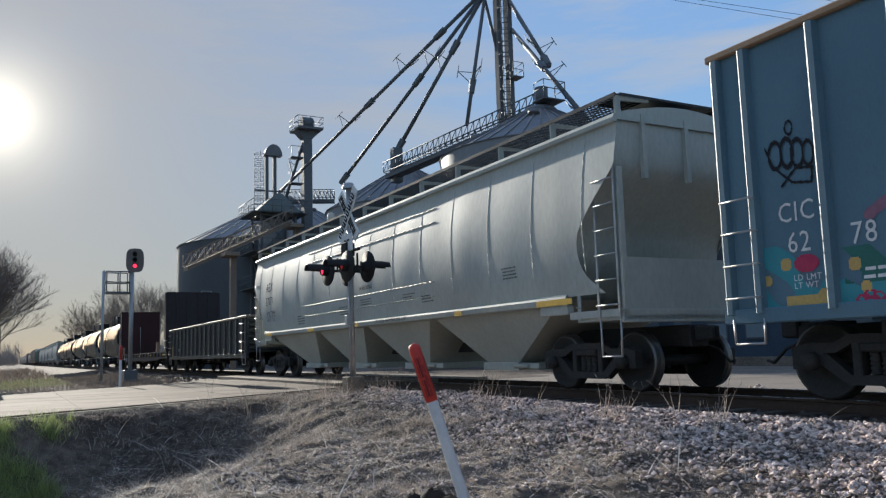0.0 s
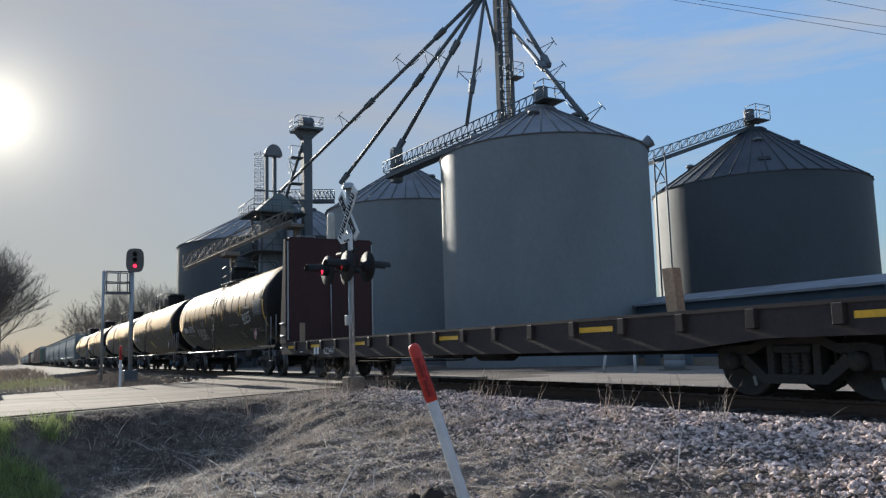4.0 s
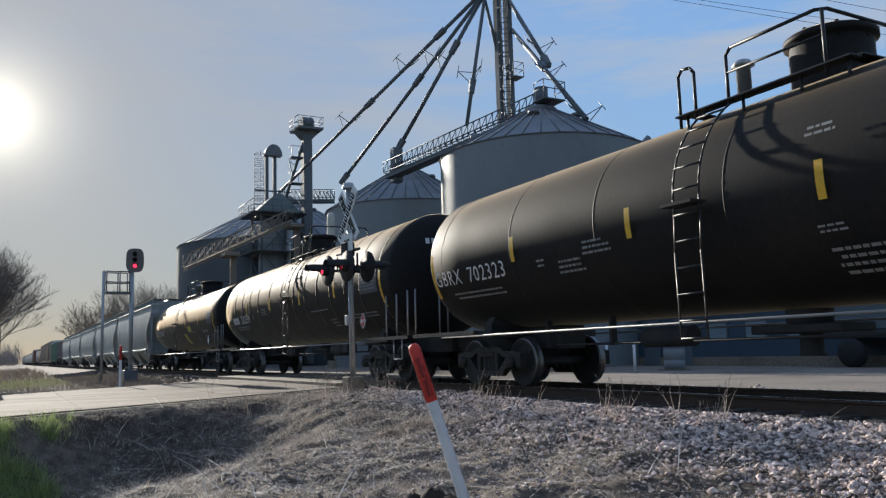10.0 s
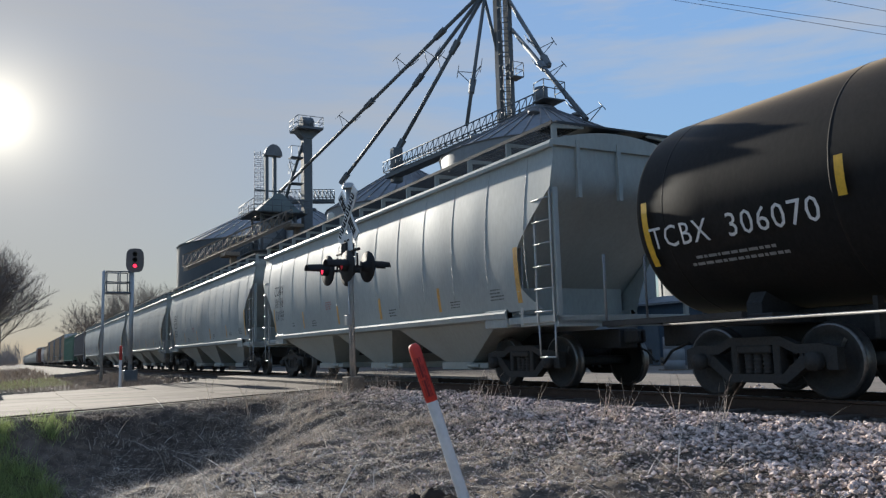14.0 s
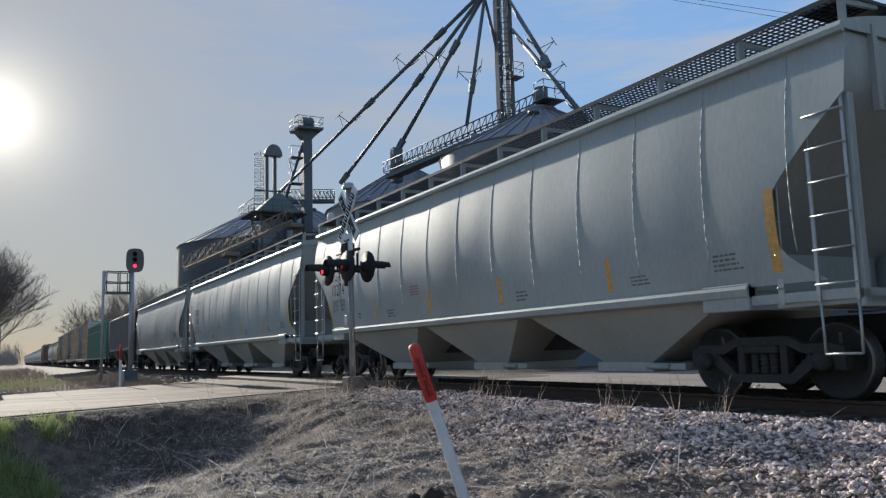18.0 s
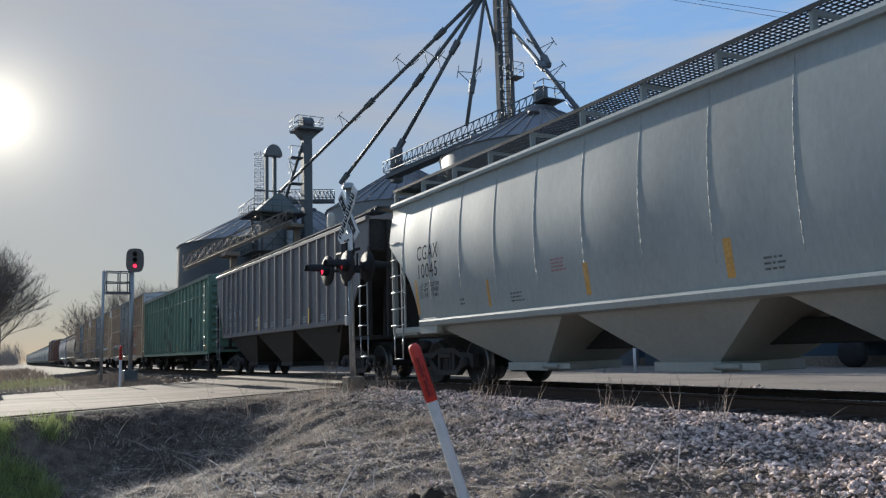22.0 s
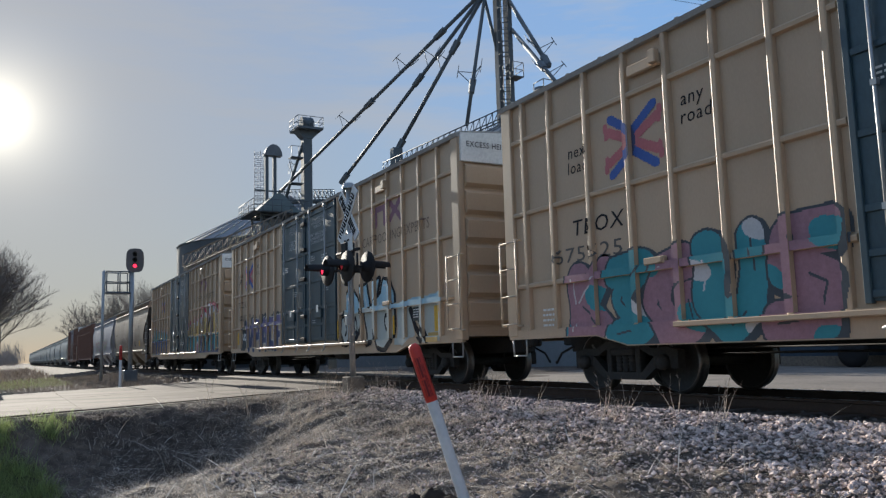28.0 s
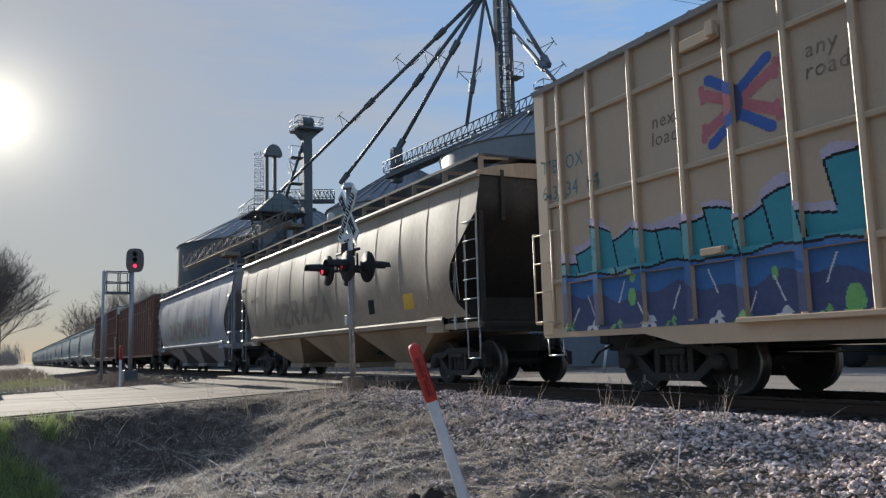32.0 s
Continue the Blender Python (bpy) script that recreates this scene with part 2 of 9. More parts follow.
STONE = mat("ballast_stone", (0.56, 0.455, 0.40), 0.75, 0, 0.2, 9, 40, 0.2, (0.17, 0.105, 0.088), 0.8, 0.2, perpiece=0.85)
STONED = mat("dark_ballast_stone", (0.105, 0.092, 0.085), 0.85, 0, 0.2, 9, 40, 0.2, (0.05, 0.042, 0.038), 0.8, 0.2, perpiece=0.5)
STRAW = mat("dry_grass", (0.50, 0.43, 0.36), 0.85, 0, 0.15, 4, 30, 0.0, (0.22, 0.17, 0.12), 0.6, 0.2, perpiece=0.65, through_light=0.3)
GRASS = mat("green_grass", (0.35, 0.41, 0.16), 0.7, 0, 0.15, 4, 30, 0.0, (0.15, 0.17, 0.06), 0.6, 0.2, perpiece=0.4, through_light=0.5)
WEEDS = mat("dead_brown_weeds", (0.27, 0.215, 0.165), 0.9, 0, 0.15, 4, 30, 0.0, (0.13, 0.10, 0.075), 0.6, 0.2, perpiece=0.55, through_light=0.2)
# Pale dead stems; also straw glints, with the highlight put into the colour.
PALE = mat("pale_stem_and_glint", (0.78, 0.70, 0.60), 0.8, 0, 0.12, 4, 30, 0.0, (0.42, 0.34, 0.26), 0.5, 0.2, perpiece=0.4, through_light=0.2)
# Far woods are paler too, with haze painted into their brown.
FARW = mat("far_woods_in_haze", (0.33, 0.28, 0.24), 0.95, 0, 0.3, 0.2, 2, 0.0)


# ---- mesh helpers ----
class Geo:
    """Collects vertices and faces of one mesh."""

    def __init__(self):
        self.v, self.f, self.s, self.m = [], [], [], []

    def add(self, vs, fs, smooth=False, slot=0):
        o = len(self.v)
        self.v += [tuple(p) for p in vs]
        for f in fs:
            self.f.append([o + i for i in f])
            self.s.append(smooth)
            self.m.append(slot)
        return self

    def box(self, x0, x1, y0, y1, z0, z1, c=0.0, slot=0):
        """A box, with chamfered edges when c is given."""
        if x1 < x0:
            x0, x1 = x1, x0
        if y1 < y0:
            y0, y1 = y1, y0
        if z1 < z0:
            z0, z1 = z1, z0
        c = min(c, 0.45 * min(x1 - x0, y1 - y0, z1 - z0))
        if c <= 0:
            vs = [(x, y, z) for x in (x0, x1) for y in (y0, y1) for z in (z0, z1)]
            return self.add(vs, [(0, 1, 3, 2), (4, 6, 7, 5), (0, 4, 5, 1), (2, 3, 7, 6), (0, 2, 6, 4), (1, 5, 7, 3)], slot=slot)
        X, Y, Z = (x0, x1), (y0, y1), (z0, z1)
        vs, idx = [], {}
        for i in (0, 1):
            for j in (0, 1):
                for k in (0, 1):
                    sx, sy, sz = (1, -1)[i], (1, -1)[j], (1, -1)[k]
                    for a in range(3):
                        p = [X[i] + sx * c, Y[j] + sy * c, Z[k] + sz * c]
                        p[a] = (X[i], Y[j], Z[k])[a]
                        idx[i, j, k, a] = len(vs)
                        vs.append(p)
        fs = []
        for a in range(3):
            for s in (0, 1):
                q = []
                for u, w in ((0, 0), (1, 0), (1, 1), (0, 1)):
                    t = [0, 0, 0]
                    t[a], t[(a + 1) % 3], t[(a + 2) % 3] = s, u, w
                    q.append(idx[(*t, a)])
                fs.append(q if s else q[::-1])
        for a in range(3):
            b, d = (a + 1) % 3, (a + 2) % 3
            for u in (0, 1):
                for w in (0, 1):
                    t0, t1 = [0, 0, 0], [0, 0, 0]
                    t0[b], t0[d], t1[b], t1[d], t1[a] = u, w, u, w, 1
                    fs.append([idx[(*t0, b)], idx[(*t1, b)], idx[(*t1, d)], idx[(*t0, d)]])
        for i in (0, 1):
            for j in (0, 1):
                for k in (0, 1):
                    fs.append([idx[i, j, k, a] for a in range(3)])
        return self.add(vs, fs, slot=slot)

    def tube(self, p0, p1, r0, r1=None, n=8, cap=True, smooth=True, slot=0):
        p0, p1 = Vector(p0), Vector(p1)
        r1 = r0 if r1 is None else r1
        d = (p1 - p0).normalized()
        a = d.orthogonal().normalized()
        b = d.cross(a)
        vs = []
        for p, r in ((p0, r0), (p1, r1)):
            vs += [p + (a * math.cos(2 * math.pi * i / n) + b * math.sin(2 * math.pi * i / n)) * r for i in range(n)]
        self.add(vs, [(i, (i + 1) % n, n + (i + 1) % n, n + i) for i in range(n)], smooth, slot)
        if cap:
            o = len(self.v) - 2 * n
            self.f += [[o + i for i in range(n - 1, -1, -1)], [o + n + i for i in range(n)]]
            self.s += [False, False]
            self.m += [slot, slot]
        return self

    def wire(self, pts, r, n=6, slot=0):
        for a, b in zip(pts, pts[1:]):
            self.tube(a, b, r, r, n, True, True, slot)
        return self

    def cable(self, pts, r, n=4):
        """One unbroken thin tube along points."""
        vs, k = [], len(pts)
        for i, p in enumerate(pts):
            d = (Vector(pts[min(i + 1, k - 1)]) - Vector(pts[max(i - 1, 0)])).normalized()
            a = d.cross(Vector((0, 0, 1))).normalized()
            b = d.cross(a)
            vs += [Vector(p) + (a * math.cos(2 * math.pi * j / n) + b * math.sin(2 * math.pi * j / n)) * r for j in range(n)]
        return self.add(vs, [(i * n + j, i * n + (j + 1) % n, (i + 1) * n + (j + 1) % n, (i + 1) * n + j) for i in range(k - 1) for j in range(n)], True)

    def lathe(self, prof, n=24, axis="z", smooth=True, slot=0, c=(0, 0, 0), arc=2 * math.pi, start=0.0):
        """prof: (radius, height) pairs turned round an axis through c."""
        full = arc > 6.28
        k = n if full else n + 1
        vs = []
        for r, h in prof:
            for i in range(k):
                t = start + arc * i / n
                u, w = r * math.cos(t), r * math.sin(t)
                p = {"z": (u, w, h), "x": (h, u, w), "y": (u, h, w)}[axis]
                vs.append((p[0] + c[0], p[1] + c[1], p[2] + c[2]))
        fs = []
        for j in range(len(prof) - 1):
            for i in range(n if full else n):
                a, b = j * k + i, j * k + (i + 1) % k
                fs.append((a, b, b + k, a + k))
        return self.add(vs, fs, smooth, slot)

    def prism(self, poly, axis, a0, a1, slot=0, smooth=False):
        """A polygon drawn in the two other axes, run along one axis from a0 to a1."""
        n = len(poly)

        def put(u, w, a):
            return {"x": (a, u, w), "y": (u, a, w), "z": (u, w, a)}[axis]
        vs = [put(u, w, a0) for u, w in poly] + [put(u, w, a1) for u, w in poly]
        self.add(vs, [(i, (i + 1) % n, n + (i + 1) % n, n + i) for i in range(n)], smooth, slot)
        o = len(self.v) - 2 * n
        self.f += [[o + i for i in range(n - 1, -1, -1)], [o + n + i for i in range(n)]]
        self.s += [False, False]
        self.m += [slot, slot]
        return self

    def grid(self, fn, nu, nv, smooth=True, slot=0):
        vs = [fn(i / nu, j / nv) for j in range(nv + 1) for i in range(nu + 1)]
        fs = [(j * (nu + 1) + i, j * (nu + 1) + i + 1, (j + 1) * (nu + 1) + i + 1, (j + 1) * (nu + 1) + i) for j in range(nv) for i in range(nu)]
        return self.add(vs, fs, smooth, slot)

    def mesh(self, name, mats):
        me = bpy.data.meshes.new(name)
        me.from_pydata(self.v, [], self.f)
        for m in (mats if isinstance(mats, (list, tuple)) else [mats]):
            me.materials.append(m)
        me.polygons.foreach_set("use_smooth", self.s)
        me.polygons.foreach_set("material_index", self.m)
        me.update()
        return me


MESH = {}


def cached(key, build, mats):
    """One mesh per key; build() gives its Geo."""
    if key not in MESH:
        MESH[key] = build().mesh(key if isinstance(key, str) else str(key[0]), mats)
    return MESH[key]


def part(name, mesh, parent, label="", at=None):
    ob = new(name, mesh)
    ob.parent = parent
    if at is not None:
        ob.matrix_basis = at
    if label:
        ob["label"] = label
    return ob


def piece(name, geo, mats, parent, label="", at=None):
    return part(name, geo.mesh(name, mats), parent, label, at)


def thing(name, label, category, group="", kind="", at=None):
    ob = new(name)
    ob.empty_display_size = 0.2
    if at is not None:
        ob.matrix_basis = at
    return tagged(ob, label, category, group, kind)




def text_mesh(words, size, material, align="LEFT", squeeze=1.0, spacing=1.1):
    """Flat lettering in the built-in font, as a mesh in its own x and y."""
    key = ("lettering", words, size, material.name, align, squeeze, spacing)
    if key not in MESH:
        cu = bpy.data.curves.new("lettering", "FONT")
        cu.body, cu.size, cu.align_x, cu.resolution_u = words, size, align, 2
        cu.space_line = 0.9
        cu.space_character = spacing
        ob = bpy.data.objects.new("lettering", cu)
        me = bpy.data.meshes.new_from_object(ob)
        me.materials.clear()
        me.materials.append(material)
        for v in me.vertices:
            v.co.x *= squeeze
        bpy.data.objects.remove(ob)
        MESH[key] = me
    return MESH[key]


def letter(parent, words, size, material, x, z, surf, name="lettering", squeeze=1.0, align="LEFT", lift=0.006, label="", slant=0.0):
    """Lettering laid on the near side of a wagon; surf(x, z) gives the side's y."""
    src = text_mesh(words, size, material, align, squeeze)
    me = src.copy()
    n = len(me.vertices)
    co = np.empty(n * 3)
    me.vertices.foreach_get("co", co)
    co = co.reshape(n, 3)
    px, pz = x + co[:, 0] + slant * co[:, 1], z + co[:, 1]
    ys = [surf(a, b) - lift for a, b in zip(px, pz)]
    out = np.stack([px, ys, pz], 1)
    me.vertices.foreach_set("co", out.ravel())
    me.update()
    return part(name, me, parent, label)


def bars(parent, x, z, w, h, rows, material, surf, seed=0, name="marking", lift=0.006):
    """Small print that cannot be read: rows of short bars."""
    rnd = random.Random(seed)
    g = Geo()
    lh = min(h / rows, 0.085)
    for r in range(rows):
        u = x + rnd.random() * w * 0.08
        end = x + w * (0.7 + 0.3 * rnd.random())
        while u < end:
            l = min(rnd.uniform(0.04, 0.14), end - u + 0.02)
            zt = z - r * lh
            zb = zt - lh * 0.42
            g.add([(u, surf(u, zt) - lift, zt), (u, surf(u, zb) - lift, zb), (u + l, surf(u + l, zb) - lift, zb), (u + l, surf(u + l, zt) - lift, zt)], [(0, 1, 2, 3)])
            u += l + 0.022
    return piece(name, g, material, parent)


def patch(parent, x0, x1, z0, z1, material, surf, name="marking", lift=0.005, label=""):
    g = Geo()
    k = 6
    g.grid(lambda u, v: (x0 + (x1 - x0) * u, surf(x0 + (x1 - x0) * u, z0 + (z1 - z0) * v) - lift, z0 + (z1 - z0) * v), 2, k, False)
    return piece(name, g, material, parent, label)


def spray(parent, x0, x1, z0, z1, fn, mats, surf, cell=0.03, name="graffiti", label="", lift=0.006):
    """Painted shapes on a side: fn(u, v) gives colour numbers (-1 bare) on arrays of metres from the lower corner."""
    nx, nz = int((x1 - x0) / cell), int((z1 - z0) / cell)
    U, V = np.meshgrid((np.arange(nx) + 0.5) * cell, (np.arange(nz) + 0.5) * cell)
    idx = fn(U, V).astype(int)
    g = Geo()
    for j in range(nz):
        i = 0
        za, zb = z0 + j * cell, z0 + (j + 1) * cell
        while i < nx:
            c = idx[j, i]
            if c < 0:
                i += 1
                continue
            y0 = surf(x0 + (i + 0.5) * cell, za)
            if y0 is None:
                i += 1
                continue
            k = i + 1
            while k < nx and idx[j, k] == c and abs((surf(x0 + (k + 0.5) * cell, za) or 9) - y0) < 1e-6:
                k += 1
            xa, xb = x0 + i * cell, x0 + k * cell
            yb = surf(x0 + (i + 0.5) * cell, zb)
            if abs(yb - y0) > 0.04:
                yb = y0
            g.add([(xa, y0 - lift, za), (xb, y0 - lift, za), (xb, yb - lift, zb), (xa, yb - lift, zb)], [(0, 1, 2, 3)], slot=c)
            i = k
    return piece(name, g, mats, parent, label)


def stroke(U, V, pts, r):
    """True within r of a polyline."""
    hit = np.zeros(U.shape, bool)
    for (ax, ay), (bx, by) in zip(pts, pts[1:]):
        dx, dy = bx - ax, by - ay
        t = np.clip(((U - ax) * dx + (V - ay) * dy) / max(1e-9, dx * dx + dy * dy), 0, 1)
        hit |= (U - ax - t * dx) ** 2 + (V - ay - t * dy) ** 2 < r * r
    return hit


def inside(U, V, pts):
    """True within a polygon."""
    hit = np.zeros(U.shape, bool)
    for (ax, ay), (bx, by) in zip(pts, pts[1:] + pts[:1]):
        if ay != by:
            hit ^= ((ay > V) != (by > V)) & (U < (bx - ax) * (V - ay) / (by - ay) + ax)
    return hit


def tag_fn(w, h, n, seed, thick, fill=0, line=1, second=None, back=None, edge=0.045, hollow=False):
    """Fat outlined letter-like shapes side by side."""
    rnd = random.Random(seed)
    glyphs = []
    for k in range(n):
        cx = w * (k + 0.5) / n
        a = w / n * 0.36
        kind = rnd.randrange(5)
        lo, hi = h * 0.2, h * 0.8
        j = lambda s: rnd.uniform(-s, s)
        if kind == 0:
            p = [(cx - a, lo), (cx - a * 0.6, hi + j(.1)), (cx + j(.1), h * .5), (cx + a * .7, hi + j(.1)), (cx + a, lo)]
        elif kind == 1:
            p = [(cx + a, hi), (cx - a * .5, hi + j(.1)), (cx - a, h * .5), (cx - a * .4, lo), (cx + a, lo + j(.1))]
        elif kind == 2:
            p = [(cx - a, hi), (cx + a * .8, hi + j(.1)), (cx - a * .8, lo), (cx + a, lo + j(.1))]
        elif kind == 3:
            p = [(cx - a, lo), (cx - a * .8, hi), (cx + a * .6, hi), (cx + a * .8, h * .55), (cx - a * .4, h * .5), (cx + a, lo)]
        else:
            p = [(cx - a, lo), (cx - a * .2, hi), (cx + a, lo), (cx + a * .3, h * .45), (cx - a * .6, h * .45)]
        glyphs.append(p)

    def fn(U, V):
        out = np.full(U.shape, -1)
        wob = 0.03 * np.sin(U * 7 + seed) + 0.03 * np.sin(V * 9 + 2 * seed)
        if back is not None:
            for p in glyphs:
                out[stroke(U + wob, V, p, thick * 2.0)] = back
        for p in glyphs:
            out[stroke(U + wob, V, p, thick + edge)] = line
        for p in glyphs:
            s = stroke(U + wob, V, p, thick)
            out[s] = -1 if hollow else fill
            if second is not None:
                out[s & (V < h * 0.45 + 0.1 * np.sin(U * 4 + seed))] = second
        return out
    return fn
# ---- ground: one sheet to the horizon ----
def smooth01(a, b, x):
    t = np.clip((x - a) / (b - a), 0, 1)
    return t * t * (3 - 2 * t)


def road_mid(y):
    return -25.4 - 0.74 * y


def road_half(y):
    return 4.9 + 0.10 * np.clip(y + 9.5, 0, 12)


def height(x, y):
    """Height of the land: track bed, shoulder, ditch beside the crossing road."""
    x, y = np.asarray(x, float), np.asarray(y, float)
    z = np.interp(y, [-40, -11, -8.5, -6.4, -4.6, -3.2, -2.4, -2.0, -1.5, 1.5, 2.2, 3.2, 60], [-0.75, -0.65, -0.56, -0.44, -0.34, -0.22, -0.12, -0.14, -0.20, -0.20, -0.14, -0.20, -0.25])
    # distance from the near edge of the road (positive on the camera's side)
    d = x - (road_mid(y) + road_half(y))
    ditch = np.exp(-((d - 3.2) / 1.7) ** 2) * smooth01(-3.6, -7.0, y) * 0.62
    z = z - ditch
    knoll = np.exp(-(((x + 13.6) / 2.6) ** 2 + ((y + 4.2) / 1.5) ** 2)) * 0.22
    z = z + knoll
    on_road = smooth01(1.5, 0.0, np.abs(x - road_mid(y)) - road_half(y))
    z = z * (1 - on_road) + on_road * np.where(np.abs(y) < 2.4, -0.10, -0.12)
    return z


def rough(x, y):
    """Small unevenness of soil and tufts."""
    return 0.08 * (noise.noise((x * 1.7, y * 1.7, 0.3)) + 0.7 * noise.noise((x * 4.1, y * 4.1, 2.0)) + 0.4 * noise.noise((x * 9.0, y * 9.0, 4.0)))


def axis(parts):
    out = []
    for a, b, s in parts:
        n = max(1, int(round((b - a) / s)))
        out += [a + (b - a) * i / n for i in range(n)]
    return out + [parts[-1][1]]


def ground_material():
    m = bpy.data.materials.new("soil_gravel_and_straw")
    m.use_nodes = True
    nt = m.node_tree
    N, L = nt.nodes.new, nt.links.new
    b = nt.nodes["Principled BSDF"]
    b.inputs["Roughness"].default_value = 0.95
    b.inputs["Specular IOR Level"].default_value = 0.2
    tc = N("ShaderNodeTexCoord")
    n1, n2, n3 = N("ShaderNodeTexNoise"), N("ShaderNodeTexNoise"), N("ShaderNodeTexNoise")
    for n, s, d in ((n1, 0.45, 5), (n2, 6.0, 6), (n3, 55.0, 3)):
        n.inputs["Scale"].default_value, n.inputs["Detail"].default_value = s, d
        L(tc.outputs["Object"], n.inputs["Vector"])
    r1 = N("ShaderNodeValToRGB")
    e = r1.color_ramp.elements
    e[0].position, e[0].color = 0.34, (0.040, 0.033, 0.028, 1)
    e[1].position, e[1].color = 0.66, (0.20, 0.158, 0.122, 1)
    k = e.new(0.5)
    k.color = (0.105, 0.084, 0.067, 1)
    add = N("ShaderNodeMath")
    add.operation = "ADD"
    sc = N("ShaderNodeMath")
    sc.operation = "MULTIPLY"
    sc.inputs[1].default_value = 0.5
    L(n1.outputs[0], add.inputs[0])
    L(n2.outputs[0], add.inputs[1])
    L(add.outputs[0], sc.inputs[0])
    L(sc.outputs[0], r1.inputs[0])
    gr = N("ShaderNodeMapRange")
    gr.inputs["From Min"].default_value, gr.inputs["From Max"].default_value = 0.3, 0.7
    gr.inputs["To Min"].default_value, gr.inputs["To Max"].default_value = 0.6, 1.4
    L(n3.outputs[0], gr.inputs["Value"])
    hs = N("ShaderNodeHueSaturation")
    L(r1.outputs[0], hs.inputs["Color"])
    L(gr.outputs[0], hs.inputs["Value"])
    L(hs.outputs[0], b.inputs["Base Color"])
    bp = N("ShaderNodeBump")
    bp.inputs["Strength"].default_value, bp.inputs["Distance"].default_value = 0.6, 0.04
    L(n2.outputs[0], bp.inputs["Height"])
    L(bp.outputs[0], b.inputs["Normal"])
    return m


def build_ground():
    xs = axis([(-3000, -600, 400), (-600, -120, 60), (-120, -40, 4), (-40, -24, 0.6), (-24, -17, 0.16), (-17, -3, 0.065), (-3, -2, 0.16), (-2, 4, 0.5), (4, 60, 7), (60, 500, 55), (500, 3000, 500)])
    ys = axis([(-3000, -300, 450), (-300, -40, 26), (-40, -12, 2.0), (-12, -10.5, 0.14), (-10.5, -1.6, 0.065), (-1.6, 4, 0.4), (4, 40, 3), (40, 300, 26), (300, 3000, 450)])
    X, Y = np.meshgrid(xs, ys)
    Z = height(X, Y)
    vs = []
    for x, y, z in zip(X.ravel(), Y.ravel(), Z.ravel()):
        near = -24 < x < 2 and -12 < y < -2.3 and abs(x - road_mid(y)) > road_half(y) + 0.2
        vs.append((x, y, z + (rough(x, y) if near else 0.0)))
    nx, ny = len(xs), len(ys)
    g = Geo()
    g.add(vs, [(j * nx + i, j * nx + i + 1, (j + 1) * nx + i + 1, (j + 1) * nx + i) for j in range(ny - 1) for i in range(nx - 1)], True)
    ob = new("ground", g.mesh("ground", ground_material()))
    tagged(ob, "dry brown soil with gravel and flattened straw", "ground", kind="structure")
    return ob


build_ground()


ROADM = mat("worn_dusty_concrete", (0.145, 0.113, 0.087), 0.95, 0, 0.3, 0.9, 9, 0.5, (0.065, 0.05, 0.039), 1.0, 0.12)
for nd in ROADM.node_tree.nodes:
    if nd.type == "MAPPING":
        nd.inputs["Scale"].default_value = (1.0, 0.28, 1.0)
        nd.inputs["Rotation"].default_value = (0, 0, -0.63)


def build_road():
    """Worn concrete slabs of the crossing road, each a piece with joints."""
    road = thing("road", "worn pale concrete road over the railway", "road", kind="structure")
    g = Geo()

    def at(u, v):
        y = -34 + 32.2 * v
        x = road_mid(y) + road_half(y) * (2 * u - 1)
        return (x, y, -0.085 - 0.02 * (2 * u - 1) ** 2)
    g.grid(at, 8, 40)
    part("roadbed", g.mesh("roadbed", ROADM), road)
    g = Geo()
    g.grid(lambda u, v: (road_mid(3.0 + 40 * v) + (road_half(6) + 3 * v) * (2 * u - 1), 3.0 + 40 * v, -0.15), 4, 12)
    part("roadbed", g.mesh("roadbed", ROADM), road)
    for j in range(7):
        for i in range(2):
            y0, y1 = -2.3 - 3.0 * j, -2.3 - 3.0 * (j + 1) + 0.010
            s = Geo()
            vs = []
            for zz in (-0.12, -0.081 - 0.0015 * ((i + j) % 3)):
                for y in (y0, y1):
                    for u in (-0.955 + i * 0.957, -0.001 + i * 0.957):
                        vs.append((road_mid(y) + road_half(y) * u, y, zz))
            s.add(vs, [(4, 6, 7, 5), (0, 1, 5, 4), (2, 6, 7, 3), (0, 4, 6, 2), (1, 3, 7, 5)])
            part("slab", s.mesh("slab", ROADM), road)
    # crossing panels between and beside the rails
    for k in range(5):
        for y0, y1 in ((-0.68, 0.68), (-2.2, -0.84), (0.84, 2.2)):
            x = -32 + 2.6 * k
            part("crossing_panel", cached(("crossing_panel", y0), lambda: Geo().box(0, 2.57, y0, y1, -0.16, -0.012, 0.01), CONC), road, at=pose(x, 0, 0))
    return road


build_road()


def build_yard():
    g = Geo()
    g.grid(lambda u, v: (-75 + 80 * u, 3.0 + 13 * v, -0.19 - 0.01 * math.sin(9 * u)), 40, 8)
    ob = new("pavement", g.mesh("pavement", mat("pale_gravel_yard", (0.22, 0.185, 0.15), 0.9, 0, 0.3, 0.5, 20, 0.5, (0.09, 0.072, 0.056), 0.9)))
    tagged(ob, "pale gravel yard beside the grain bins", "yard", kind="structure")


build_yard()


